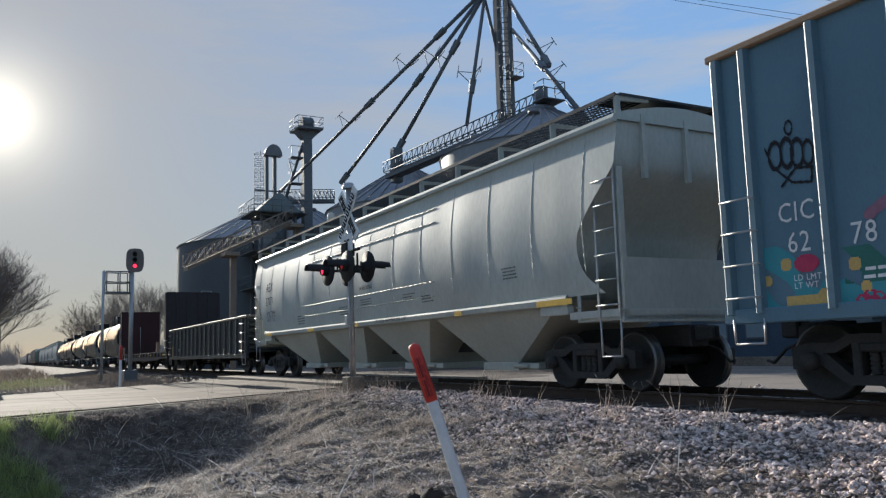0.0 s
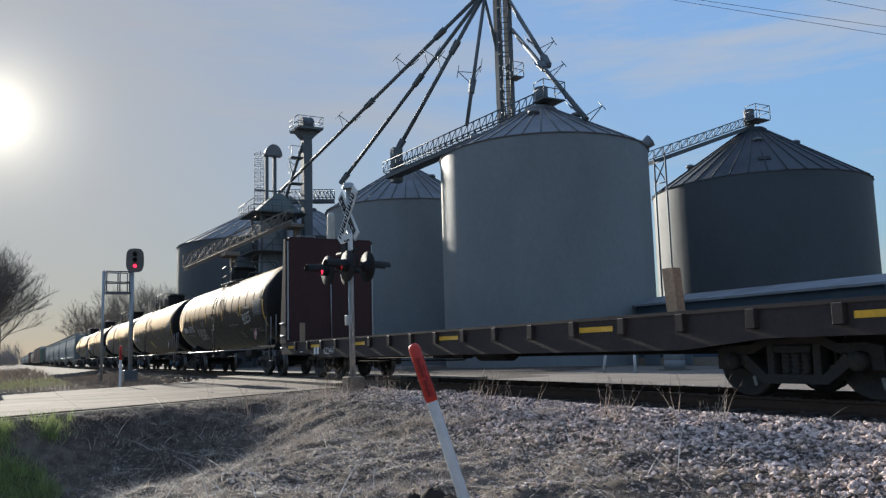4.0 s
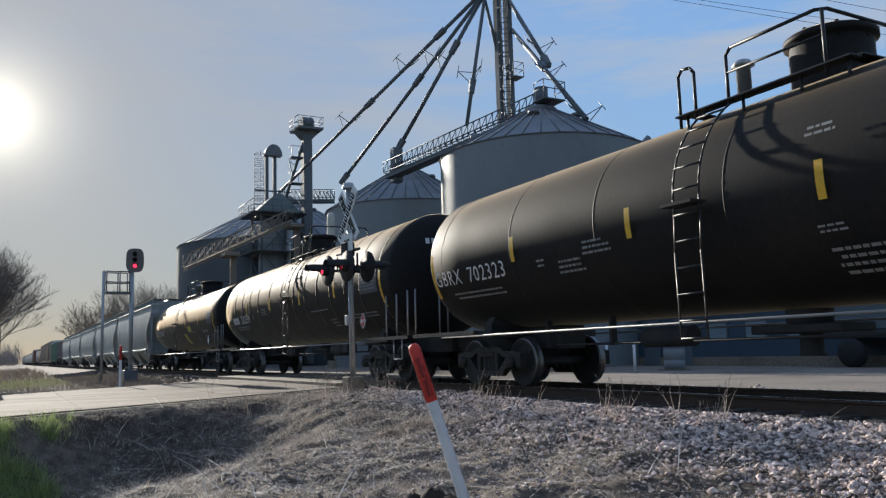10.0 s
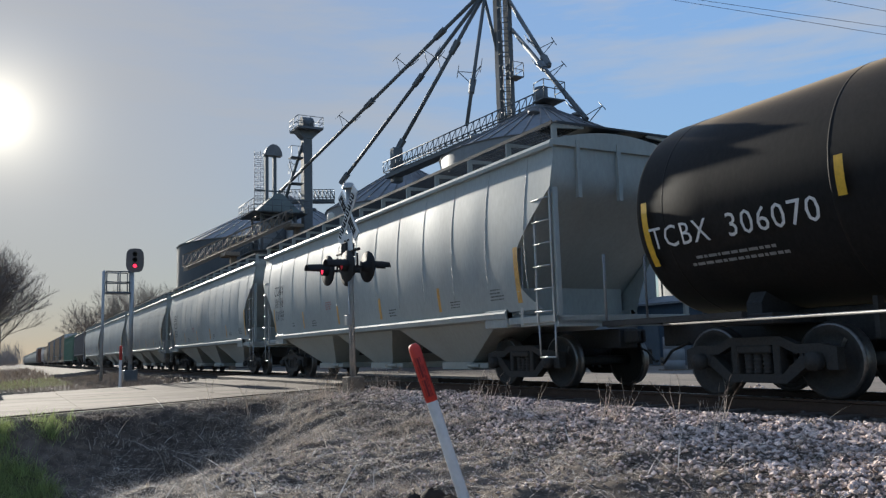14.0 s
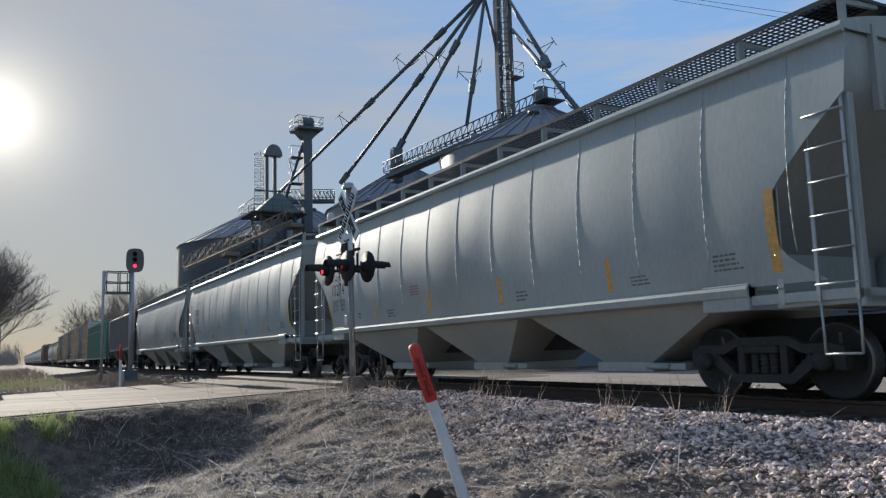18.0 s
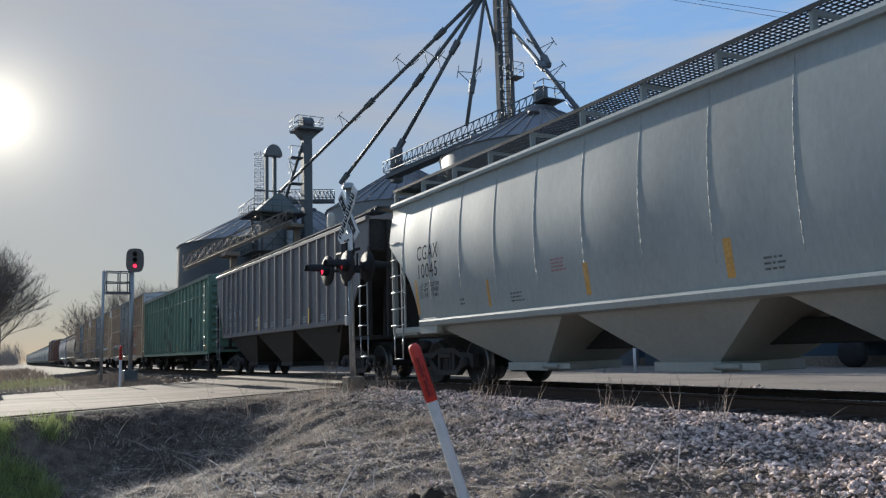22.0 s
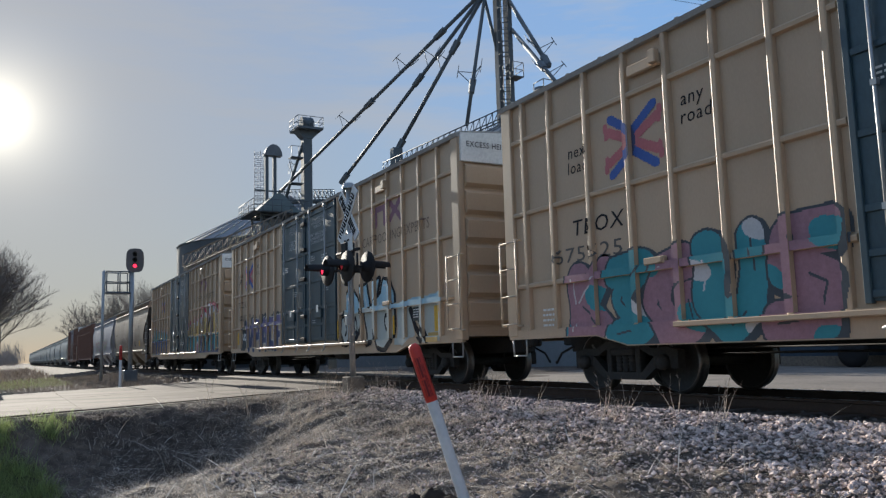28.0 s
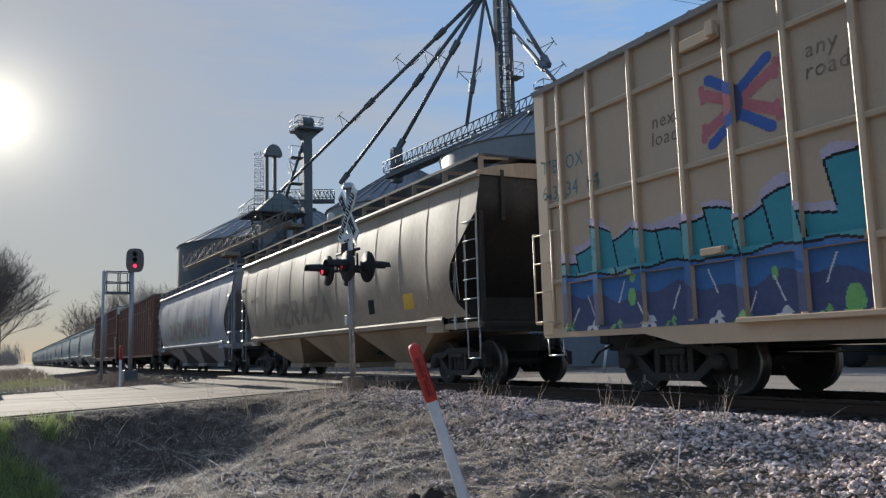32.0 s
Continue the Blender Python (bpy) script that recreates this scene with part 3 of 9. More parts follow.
def build_track():
    track = thing("railway_track", "worn steel railway track on dark sleepers", "railway track", kind="structure")

    def rail():
        g = Geo()
        p = [(-0.07, -0.18), (0.07, -0.18), (0.07, -0.165), (0.012, -0.14), (0.010, -0.045), (0.036, -0.035), (0.036, -0.006), (0.030, 0.0), (-0.030, 0.0), (-0.036, -0.006), (-0.036, -0.035), (-0.010, -0.045), (-0.012, -0.14), (-0.07, -0.165)]
        g.prism(p, "x", -700, 60)
        g.m[7] = 1
        g.m[6] = g.m[8] = 1
        return g
    for y in (-0.753, 0.753):
        part("rail", cached("rail", rail, [RAILS, RAILT]), track, at=pose(0, y, 0))
    for k in range(170):
        x = 8 - k * 0.5
        if -32.5 < x < -18.5:
            continue
        part("sleeper", cached("sleeper", lambda: Geo().box(-0.11, 0.11, -1.3, 1.3, -0.28, -0.155, 0.015), TIE), track, at=pose(x + random.uniform(-.02, .02), random.uniform(-.03, .03), random.uniform(-0.012, 0.004)))
    return track


build_track()
# ---- rolling stock: x along the train (front is +x), near side is -y, rail top is z = 0 ----
CARS, WHEELS = [], []
WHEEL_R = 0.457


def g_wheel():
    g = Geo()
    for s in (-1,):
        prof = [(0.0, 0.835), (0.10, 0.835), (0.115, 0.80), (0.20, 0.755), (0.33, 0.775), (0.375, 0.815), (0.425, 0.815)]
        g.lathe([(r, s * h) for r, h in prof], 28, "y", slot=0)
        g.lathe([(0.425, s * 0.815), (0.452, s * 0.81), (WHEEL_R, s * 0.77), (WHEEL_R + 0.002, s * 0.70), (0.482, s * 0.685), (0.478, s * 0.665), (0.43, s * 0.66)], 28, "y", slot=1)
        g.lathe([(0.43, s * 0.66), (0.2, s * 0.70), (0.09, s * 0.69)], 28, "y", slot=0)
    # chalk mark on the wheel plate, which shows the turning
    g.add([(0.20, -0.768, -0.03), (0.33, -0.786, -0.02), (0.33, -0.786, 0.03), (0.20, -0.768, 0.02)], [(0, 1, 2, 3)], slot=1)
    return g


def g_side_frame():
    g = Geo()
    g.prism([(-1.16, 0.36), (-1.16, 0.62), (-0.95, 0.67), (-0.62, 0.66), (-0.40, 0.76), (0.40, 0.76), (0.62, 0.66), (0.95, 0.67), (1.16, 0.62), (1.16, 0.36),
             (1.02, 0.36), (0.98, 0.55), (0.60, 0.55), (0.36, 0.66), (-0.36, 0.66), (-0.60, 0.55), (-0.98, 0.55), (-1.02, 0.36)], "y", -0.07, 0.07)
    g.prism([(-0.78, 0.42), (-0.70, 0.55), (-0.40, 0.30), (0.40, 0.30), (0.70, 0.55), (0.78, 0.42), (0.45, 0.19), (-0.45, 0.19)], "y", -0.07, 0.07)
    for s in (-1, 1):
        g.box(s * 0.27, s * 0.38, -0.075, 0.075, 0.29, 0.67, 0.015)
        g.box(s * 0.72, s * 0.83, -0.075, 0.075, 0.40, 0.56, 0.015)
    return g


def g_spring():
    prof = []
    for k in range(5):
        prof += [(0.048, 0.30 + k * 0.052), (0.066, 0.318 + k * 0.052), (0.066, 0.332 + k * 0.052)]
    return Geo().lathe(prof + [(0.048, 0.56)], 8, "z")


def g_bolster():
    g = Geo()
    g.box(-0.20, 0.20, -0.90, 0.90, 0.50, 0.70, 0.03)
    g.tube((0, 0, 0.68), (0, 0, 0.80), 0.2, n=12)
    for s in (-1, 1):
        g.box(s * 0.36, s * 0.42, -0.75, 0.75, 0.38, 0.46)
        for t in (-1, 1):
            g.box(s * 0.36, s * 0.41, t * 0.66, t * 0.80, 0.30, 0.56, 0.01)
    return g


def g_cap():
    return Geo().lathe([(0.0, -0.13), (0.06, -0.13), (0.075, -0.11), (0.11, -0.10), (0.115, 0.0), (0.10, 0.02)], 12, "y")


def bogie(car, x, caps=None):
    b = part("bogie", cached("bolster", g_bolster, TRUCK), car, at=pose(x, 0, 0))
    for s in (-1, 1):
        part("side_frame", cached("side_frame", g_side_frame, TRUCK), b, at=pose(0, s * 0.99, 0))
        part("bolster_end", cached("bolster_end", lambda: Geo().box(-0.26, 0.26, -0.10, 0.10, 0.555, 0.66, 0.02), TRUCK), b, at=pose(0, s * 0.99, 0))
        for dx in (-0.14, 0.0, 0.14):
            part("spring", cached("spring", g_spring, TRUCK), b, at=pose(dx, s * 0.99, 0))
    for k in (0.889, -0.889):
        # a wheelset rolls about its axle: its own pose turns, its seat on the wagon is the parent's inverse
        w = part("wheelset", cached("axle", lambda: Geo().tube((0, -1.02, 0), (0, 1.02, 0), 0.085, n=12), TRUCK), car, at=pose(0, 0, WHEEL_R))
        w.matrix_parent_inverse = Matrix.Translation((x + k, 0, 0))
        WHEELS.append(w)
        for s in (0, 180):
            part("wheel", cached("wheel", g_wheel, [TRUCK, TREAD]), w, at=pose(0, 0, 0, 0, 0, s))
        for s in (-1, 1):
            part("bearing_cap", cached(("bearing_cap", (caps or TRUCK).name), g_cap, caps or TRUCK), b, at=pose(k, s * 1.06, WHEEL_R, 0, 0, 0 if s < 0 else 180))
    return b


def g_coupler():
    g = Geo()
    g.box(-0.70, 0.06, -0.075, 0.075, 0.78, 0.94, 0.015)
    g.box(0.02, 0.26, -0.14, 0.14, 0.74, 0.98, 0.03)
    g.box(0.20, 0.36, -0.14, -0.02, 0.75, 0.97, 0.03)
    g.box(0.20, 0.30, 0.06, 0.13, 0.75, 0.97, 0.02)
    g.wire([(-0.3, 0.35, 0.72), (0.05, 0.36, 0.60), (0.3, 0.30, 0.42), (0.55, 0.12, 0.44)], 0.022)
    return g


def g_underframe(half, deep=0.25, low=0.62):
    g = Geo()
    g.box(-half, half, -0.17, 0.17, low, low + deep + 0.1, 0.02)
    for k in range(-3, 4):
        g.box(k * half / 4 - 0.06, k * half / 4 + 0.06, -1.3, 1.3, low + 0.18, low + 0.34)
    g.tube((0.6, -0.75, low + 0.12), (1.7, -0.75, low + 0.12), 0.2, n=12)
    g.tube((-1.6, -0.65, low + 0.14), (-0.9, -0.65, low + 0.14), 0.16, n=12)
    g.box(-0.5, -0.1, -0.85, -0.55, low - 0.02, low + 0.28, 0.02)
    g.wire([(-half + 2, -0.4, low + 0.02), (half - 2, -0.4, low + 0.02)], 0.02)
    g.wire([(-half + 1, -0.28, low - 0.06), (-1, -0.28, low - 0.06), (0, -0.6, low + 0.1)], 0.018)
    return g


def running_gear(car, half, inset, caps=None, low=0.62):
    for s in (1, -1):
        bogie(car, s * (half - inset), caps)
        part("coupler", cached("coupler", g_coupler, TRUCK), car, at=pose(s * half, 0, 0, 0, 0, 0 if s > 0 else 180))
    part("underframe", cached(("underframe", half, low), lambda: g_underframe(half, 0.25, low), UNDER), car)


def g_ladder(h, w=0.46, n=5, r=0.013, rails=True):
    g = Geo()
    if rails:
        for x in (0, w):
            g.box(x - 0.02, x + 0.02, -0.012, 0.012, 0, h)
    for k in range(n):
        z = h * (k + 0.5) / n
        g.wire([(0, 0.03, z), (0, -0.05, z), (w, -0.05, z), (w, 0.03, z)], r)
    return g


def g_stirrup(w=0.42, h=0.34, r=0.016):
    return Geo().wire([(0, 0, 0), (0.01, 0, -h), (w - 0.01, 0, -h), (w, 0, 0)], r)


def ladder(car, x, y, z, h, w=0.46, n=5, material=IRON, rails=True, yaw=0):
    if not rails:
        for k in range(n):
            part("grab_iron", cached(("grab_iron", w, material.name), lambda: Geo().wire([(0, 0.03, 0), (0, -0.05, 0), (w, -0.05, 0), (w, 0.03, 0)], 0.013), material), car, at=pose(x, y, z + h * (k + 0.5) / n, 0, 0, yaw))
        return None
    return part("ladder", cached(("ladder", h, w, n, material.name, rails), lambda: g_ladder(h, w, n, 0.013, rails), material), car, at=pose(x, y, z, 0, 0, yaw))


def stirrup(car, x, y, z, w=0.42, h=0.34, material=IRON):
    return part("stirrup_step", cached(("stirrup_step", w, h, material.name), lambda: g_stirrup(w, h), material), car, at=pose(x, y, z))


# ---- hi-cube box wagons with paired plug doors ----
BOX_H = 9.33
BOX_POSTS = {-1: (0.66, 1.44, 2.40, 3.33, 4.18, 5.04, 5.91, 6.64), 1: (0.92, 1.80, 2.66, 3.50, 4.35, 5.20, 6.05, 6.75)}
BOX_RIBS = (1.77, 3.04, 4.35)


def box_surf(x, z):
    """The near face of a box wagon at x, z; nothing below its sill."""
    d = BOX_H - abs(x)
    if z < 1.02:
        low = 0.70 + 0.16 * min(1.0, max(0.0, (abs(x) - 6.2) / 0.7))
        return -1.548 if z > low + 0.01 else None
    if d > 6.83:
        return -1.53
    if any(abs(d - p) < 0.055 for p in BOX_POSTS[1 if x > 0 else -1]) or d < 0.30:
        return -1.565
    if any(abs(z - r) < 0.062 for r in BOX_RIBS):
        return -1.553
    return -1.485


def box_wagon(label, paint, door_paint, deco=None, ribs=True, top=5.10):
    car = thing("box_wagon", label, "train wagon", "wagons of the freight train")
    half = BOX_H
    key = (paint.name, top)

    def body():
        g = Geo()
        g.box(-half + 0.03, half - 0.03, -1.485, 1.485, 0.98, top - 0.06)
        return g

    def roof():
        g = Geo()
        g.prism([(-1.57, top - 0.10), (-1.59, top - 0.02), (-1.50, top + 0.02), (0, top + 0.16), (1.50, top + 0.02), (1.59, top - 0.02), (1.57, top - 0.10)], "x", -half - 0.02, half + 0.02)
        for k in range(-11, 12):
            g.prism([(-1.5, top + 0.02), (0, top + 0.16), (1.5, top + 0.02), (1.5, top + 0.05), (0, top + 0.20), (-1.5, top + 0.05)], "x", k * 0.82 - 0.03, k * 0.82 + 0.03)
        return g

    def post():
        return Geo().prism([(-0.052, -1.48), (-0.050, -1.540), (-0.044, -1.554), (-0.024, -1.566), (0.030, -1.566), (0.046, -1.556), (0.052, -1.48)], "z", 1.0, top - 0.08)

    def corner():
        g = Geo()
        g.box(-0.30, 0.0, -1.555, -1.40, 0.90, top - 0.06, 0.02)
        return g

    def end():
        g = Geo()
        n, z0, z1 = 6, 1.15, top - 0.62
        prof = [(1.0, z0)]
        for k in range(n):
            a, b = z0 + (z1 - z0) * k / n, z0 + (z1 - z0) * (k + 1) / n
            prof += [(0.02, a + 0.01), (0.03, a + 0.05), (0.12, a + 0.13), (0.13, b - 0.08), (0.03, b - 0.01)]
        poly = [(half - 0.04, z0)] + [(half - 0.04 + x, z) for x, z in prof[1:]] + [(half - 0.04, z1)]
        g.prism(poly, "y", -1.40, 1.40)
        return g

    def band():
        return Geo().prism([(-1.50, top - 0.60), (1.50, top - 0.60), (1.50, top - 0.02), (0, top + 0.10), (-1.50, top - 0.02)], "x", half - 0.02, half + 0.06)
    part("body", cached(("body", *key), body, paint), car)
    part("roof", cached(("roof", *key), roof, mat("galvanised_wagon_roof", (0.36, 0.34, 0.31), 0.55, 0.2, stain=0.5)), car, "weathered metal roof")
    for s in (0, 180):
        r = pose(0, 0, 0, 0, 0, s)
        part("corrugated_end", cached(("corrugated_end", *key), end, paint), car, at=r)
        part("end_band", cached(("end_band", *key), band, WHITE), car, "white painted end band", at=r)
        for e in (1, -1):
            for p in BOX_POSTS[e]:
                part("side_post", cached(("side_post", *key), post, paint), car, at=r @ pose(e * (half - p), 0, 0))
            m = r @ pose(half, 0, 0) if e > 0 else r @ pose(-half + 0.30, 0, 0)
            part("corner_post", cached(("corner_post", *key), corner, paint), car, at=m)
            if ribs:
                for z in BOX_RIBS:
                    part("belt_rail", cached(("belt_rail", paint.name), lambda: Geo().prism([(-1.48, -0.055), (-1.545, -0.035), (-1.552, 0.015), (-1.540, 0.036), (-1.48, 0.05)], "x", 0.30, 6.80), paint), car,
                         at=r @ pose(half * e, 0, z, 0, 0, 0) @ (pose(0, 0, 0) if e < 0 else pose(-7.1, 0, 0)))
            # ladders of separate rungs at the outer ends
            if s == 0:
                part("ladder", cached("box_ladder", lambda: Geo().wire([(0, 0.06, 0), (0, -0.05, 0), (0, -0.05, 1.50), (0, 0.06, 1.50)], 0.017, 6).wire([(0.50, 0.06, 0), (0.50, -0.05, 0), (0.50, -0.05, 1.50), (0.50, 0.06, 1.50)], 0.017, 6)
                                              .wire([(0, -0.05, 0.03), (0.50, -0.05, 0.03)], 0.014, 6).wire([(0, -0.05, 0.52), (0.50, -0.05, 0.52)], 0.014, 6).wire([(0, -0.05, 1.0), (0.50, -0.05, 1.0)], 0.014, 6).wire([(0, -0.05, 1.47), (0.50, -0.05, 1.47)], 0.014, 6),
                                              mat("cream_ladder_paint", (0.56, 0.47, 0.36), 0.45, 0.1)), car, "pale worn ladder", at=pose(half - 0.44 if e > 0 else -half - 0.06, -1.58, 1.10))
                part("brake_lever_box", cached(("lever_box", paint.name), lambda: Geo().box(-0.20, 0.20, -1.585, -1.50, -0.05, 0.05, 0.012).box(0.10, 0.18, -1.61, -1.57, -0.04, 0.04, 0.01), paint), car, at=pose(-5.55 if e < 0 else 5.75, 0, 1.86))
                stirrup(car, half - 0.5 if e > 0 else -half + 0.08, -1.5, 0.92)
        part("side_sill", cached(("side_sill", paint.name), lambda: Geo().prism(
            [(-9.3, 1.02), (9.3, 1.02), (9.3, 0.86), (6.9, 0.86), (6.2, 0.70), (-6.2, 0.70), (-6.9, 0.86), (-9.3, 0.86)], "y", -1.545, -1.47), paint), car, at=r)
        part("door_track", cached(("door_track", paint.name), lambda: Geo().box(-5.2, 4.6, -1.64, -1.545, 0.93, 1.0, 0.01), paint), car, at=r)
        # two plug doors
        for i, (a, b) in enumerate(((-2.50, -0.27), (-0.25, 2.42))):
            def leaf(a=a, b=b):
                g = Geo()
                g.box(a + 0.02, b - 0.02, -1.53, -1.47, 1.08, top - 0.14, 0.01)
                return g
            d = part("door", cached(("door", i, door_paint.name, top), leaf, door_paint), car, "dark blue plug door", at=r)
            w = b - a
            for z in (1.16, 1.58, 2.05, 2.85, 3.75, top - 0.25):
                part("door_rail", cached(("door_rail", i, door_paint.name), lambda: Geo().box(a + 0.09, b - 0.09, -1.56, -1.525, -0.04, 0.04, 0.006), door_paint), d, at=pose(0, 0, z))
            for x in (a + 0.05, b - 0.05):
                part("door_stile", cached(("door_stile", door_paint.name, top), lambda: Geo().box(-0.04, 0.04, -1.575, -1.49, 1.06, top - 0.12, 0.008), door_paint), d, at=pose(x, 0, 0))
            part("door_stile", cached(("door_mid", door_paint.name), lambda: Geo().box(-0.05, 0.05, -1.555, -1.525, 1.16, 2.85, 0.006), door_paint), d, at=pose(a + w * 0.52, 0, 0))
            for z in (0.62, 1.30, 2.42, 3.32, 4.1):
                part("door_lug", cached(("door_lug", door_paint.name), lambda: Geo().box(-0.09, 0.09, -1.63, -1.54, -0.05, 0.05, 0.012), MATTE), d, at=pose(b - 0.07 if i == 0 else a + 0.09, 0, z + 0.55))
            for z0, z1 in ((1.24, 1.98), (2.12, 2.78), (2.93, 3.68), (3.82, top - 0.32)):
                part("door_panel", cached(("door_panel", i, z0, door_paint.name), lambda: Geo().box(a + 0.62 * w, b - 0.13, -1.545, -1.52, z0, z1, 0.01), door_paint), d)
            part("lock_box", cached(("lock_box", door_paint.name), lambda: Geo().box(-0.26, 0.26, -1.60, -1.53, 1.75, 2.0, 0.01), door_paint), d, at=pose(a + w * 0.48, 0, 0))
            for x in ((a + 0.36, b - 0.50) if i == 0 else (a + 0.63, b - 0.74)):
                part("lock_rod", cached(("lock_rod", top), lambda: Geo().wire([(0, -1.60, 0.98), (0, -1.60, top - 0.12)], 0.022, 8).box(-0.07, 0.07, -1.63, -1.56, 0.92, 1.02, 0.01)
                                        .box(-0.035, 0.035, -1.625, -1.56, 2.0, 2.07).box(-0.035, 0.035, -1.625, -1.56, 3.3, 3.37).box(-0.05, 0.05, -1.64, -1.56, top - 0.2, top - 0.1).wire([(0, -1.62, 0.98), (0.05, -1.66, 0.86), (-0.12, -1.66, 0.80)], 0.02, 6), IRON), d, "bright lock rod", at=pose(x, 0, 0))
    running_gear(car, half, 2.44)
    if deco:
        deco(car)
    letter(car, "EXCESS HEIGHT CAR", 0.17, BLACKM, 0, 0, lambda x, z: 0, squeeze=0.9).matrix_basis = pose(half + 0.066, -1.38, top - 0.30, 0, 0, 90)
    bars(car, 0, 0, 1.1, 0.16, 1, BLACKM, lambda x, z: 0, 3).matrix_basis = pose(half + 0.066, 0.25, top - 0.24, 0, 0, 90)
    return car


def arrows_logo(car, x, z):
    """Crossed blue and red arrows of a fleet emblem, as plain shapes."""
    def fn(U, V):
        o = np.full(U.shape, -1)
        cx, cz = 0.65, 0.55
        for sx in (-1, 1):
            for sy in (-1, 1):
                o[stroke(U, V, [(cx + sx * 0.05, cz + sy * 0.03), (cx + sx * 0.54, cz + sy * 0.25)], 0.072)] = 1
                o[stroke(U, V, [(cx + sx * 0.56, cz + sy * 0.17), (cx + sx * 0.58, cz + sy * 0.34)], 0.05)] = 1
                o[stroke(U, V, [(cx + sx * 0.03, cz + sy * 0.16), (cx + sx * 0.46, cz + sy * 0.43)], 0.07)] = 0
        o[(np.abs(np.hypot((U - cx + 0.16) / 1.0, (V - cz) / 1.3) - 0.17) < 0.055) & (U > cx - 0.05)] = 2
        return o
    spray(car, x, x + 1.3, z, z + 1.15, fn, [mat("faded_blue_marking", (0.06, 0.12, 0.38), 0.6), mat("faded_rose_marking", (0.50, 0.16, 0.17), 0.6), NAVY], box_surf, 0.02, "emblem", "crossed blue and red arrows")


def chevron_logo(car, x, z):
    def fn(U, V):
        o = np.full(U.shape, -1)
        for pts in ([(0.12, 0.08), (0.12, 0.46), (0.62, 0.46), (0.62, 0.08)], [(0.0, 0.46), (0.72, 0.46)], [(0.95, 0.10), (1.52, 0.50)], [(0.95, 0.52), (1.16, 0.34)], [(1.32, 0.24), (1.52, 0.08)]):
            o[stroke(U, V, pts, 0.075)] = 0
        return o
    spray(car, x, x + 1.7, z, z + 0.62, fn, [PURPLE], box_surf, 0.025, "emblem", "purple chevron emblem")


FADED = mat("faded_dark_marking", (0.20, 0.15, 0.115), 0.7, 0, 0.25, 2.5, 18, 0.03, (0.42, 0.32, 0.22), 0.7, 0.15)
DOORW = mat("dull_white_marking", (0.58, 0.60, 0.60), 0.7, 0, 0.15, 1.5, 18, 0.03)


def box_common(car, ex=-5.9, words=BLACKM):
    arrows_logo(car, ex - 0.03, 3.12)
    letter(car, "next\nload", 0.28, words, ex - 0.92, 3.72, box_surf, slant=0.1)
    letter(car, "any\nroad", 0.28, words, ex + 1.60, 3.90, box_surf, slant=0.1)
    chevron_logo(car, 4.95, 3.75)
    letter(car, "RAILCAR POOLING EXPERTS", 0.34, FADED, 3.47, 3.36, box_surf, squeeze=0.94)
    letter(car, "IMPORTANT\nCLOSE THIS DOOR\nBEFORE CLOSING\nMAIN DOOR", 0.088, DOORW, -1.35, 4.72, lambda x, z: -1.535, align="CENTER")
    letter(car, "IMPORTANTE\nCIERRE ESTA PUERTA\nANTES DE CERRAR\nLA PUERTA PRINCIPAL", 0.088, DOORW, -1.35, 4.25, lambda x, z: -1.535, align="CENTER")
    letter(car, "CLOSE AND LOCK\nBOTH DOORS BEFORE\nMOVING CAR\n\nCIERRE Y PONGA EL SEGURO\nEN AMBAS PUERTAS ANTES\nDE MOVER EL CARRO", 0.125, DOORW, 1.0, 4.62, lambda x, z: -1.56, align="CENTER", squeeze=0.8)
    for x, z, w, h, n in ((0.35, 3.6, 0.5, 0.3, 3), (1.3, 3.55, 0.7, 0.35, 3), (-2.2, 3.5, 0.5, 0.3, 3), (1.5, 2.7, 0.5, 0.4, 4), (0.5, 1.7, 0.4, 0.2, 2), (-1.2, 2.65, 0.5, 0.3, 3)):
        bars(car, x, z, w * 0.8, h * 0.6, n, DOORW, lambda x, z: -1.562, int(x * 50 + 200))
    patch(car, 0.95, 1.12, 1.92, 2.12, WHITE, lambda x, z: -1.605, "placard", label="white paper placard")
    patch(car, -1.52, -1.36, 1.9, 2.1, WHITE, lambda x, z: -1.605, "placard", label="white paper placard")
    for s in (-1, 1):
        part("roof_shelf", cached("box_roof_shelf", lambda: Geo().box(-0.34, 0.34, -1.58, -1.5, 0, 0.17, 0.02).box(0.20, 0.34, -1.66, -1.56, 0.02, 0.22, 0.015), BOXY), car, at=pose(s * 5.55, 0, 4.58))


# ---- covered hoppers with curved sides ----
def hop_hw(z):
    u = min(1.0, max(0.0, (z - 1.36) / 2.77))
    return 1.43 + 0.15 * math.sin(math.pi * min(1, u * 1.02 + 0.06)) ** 0.8


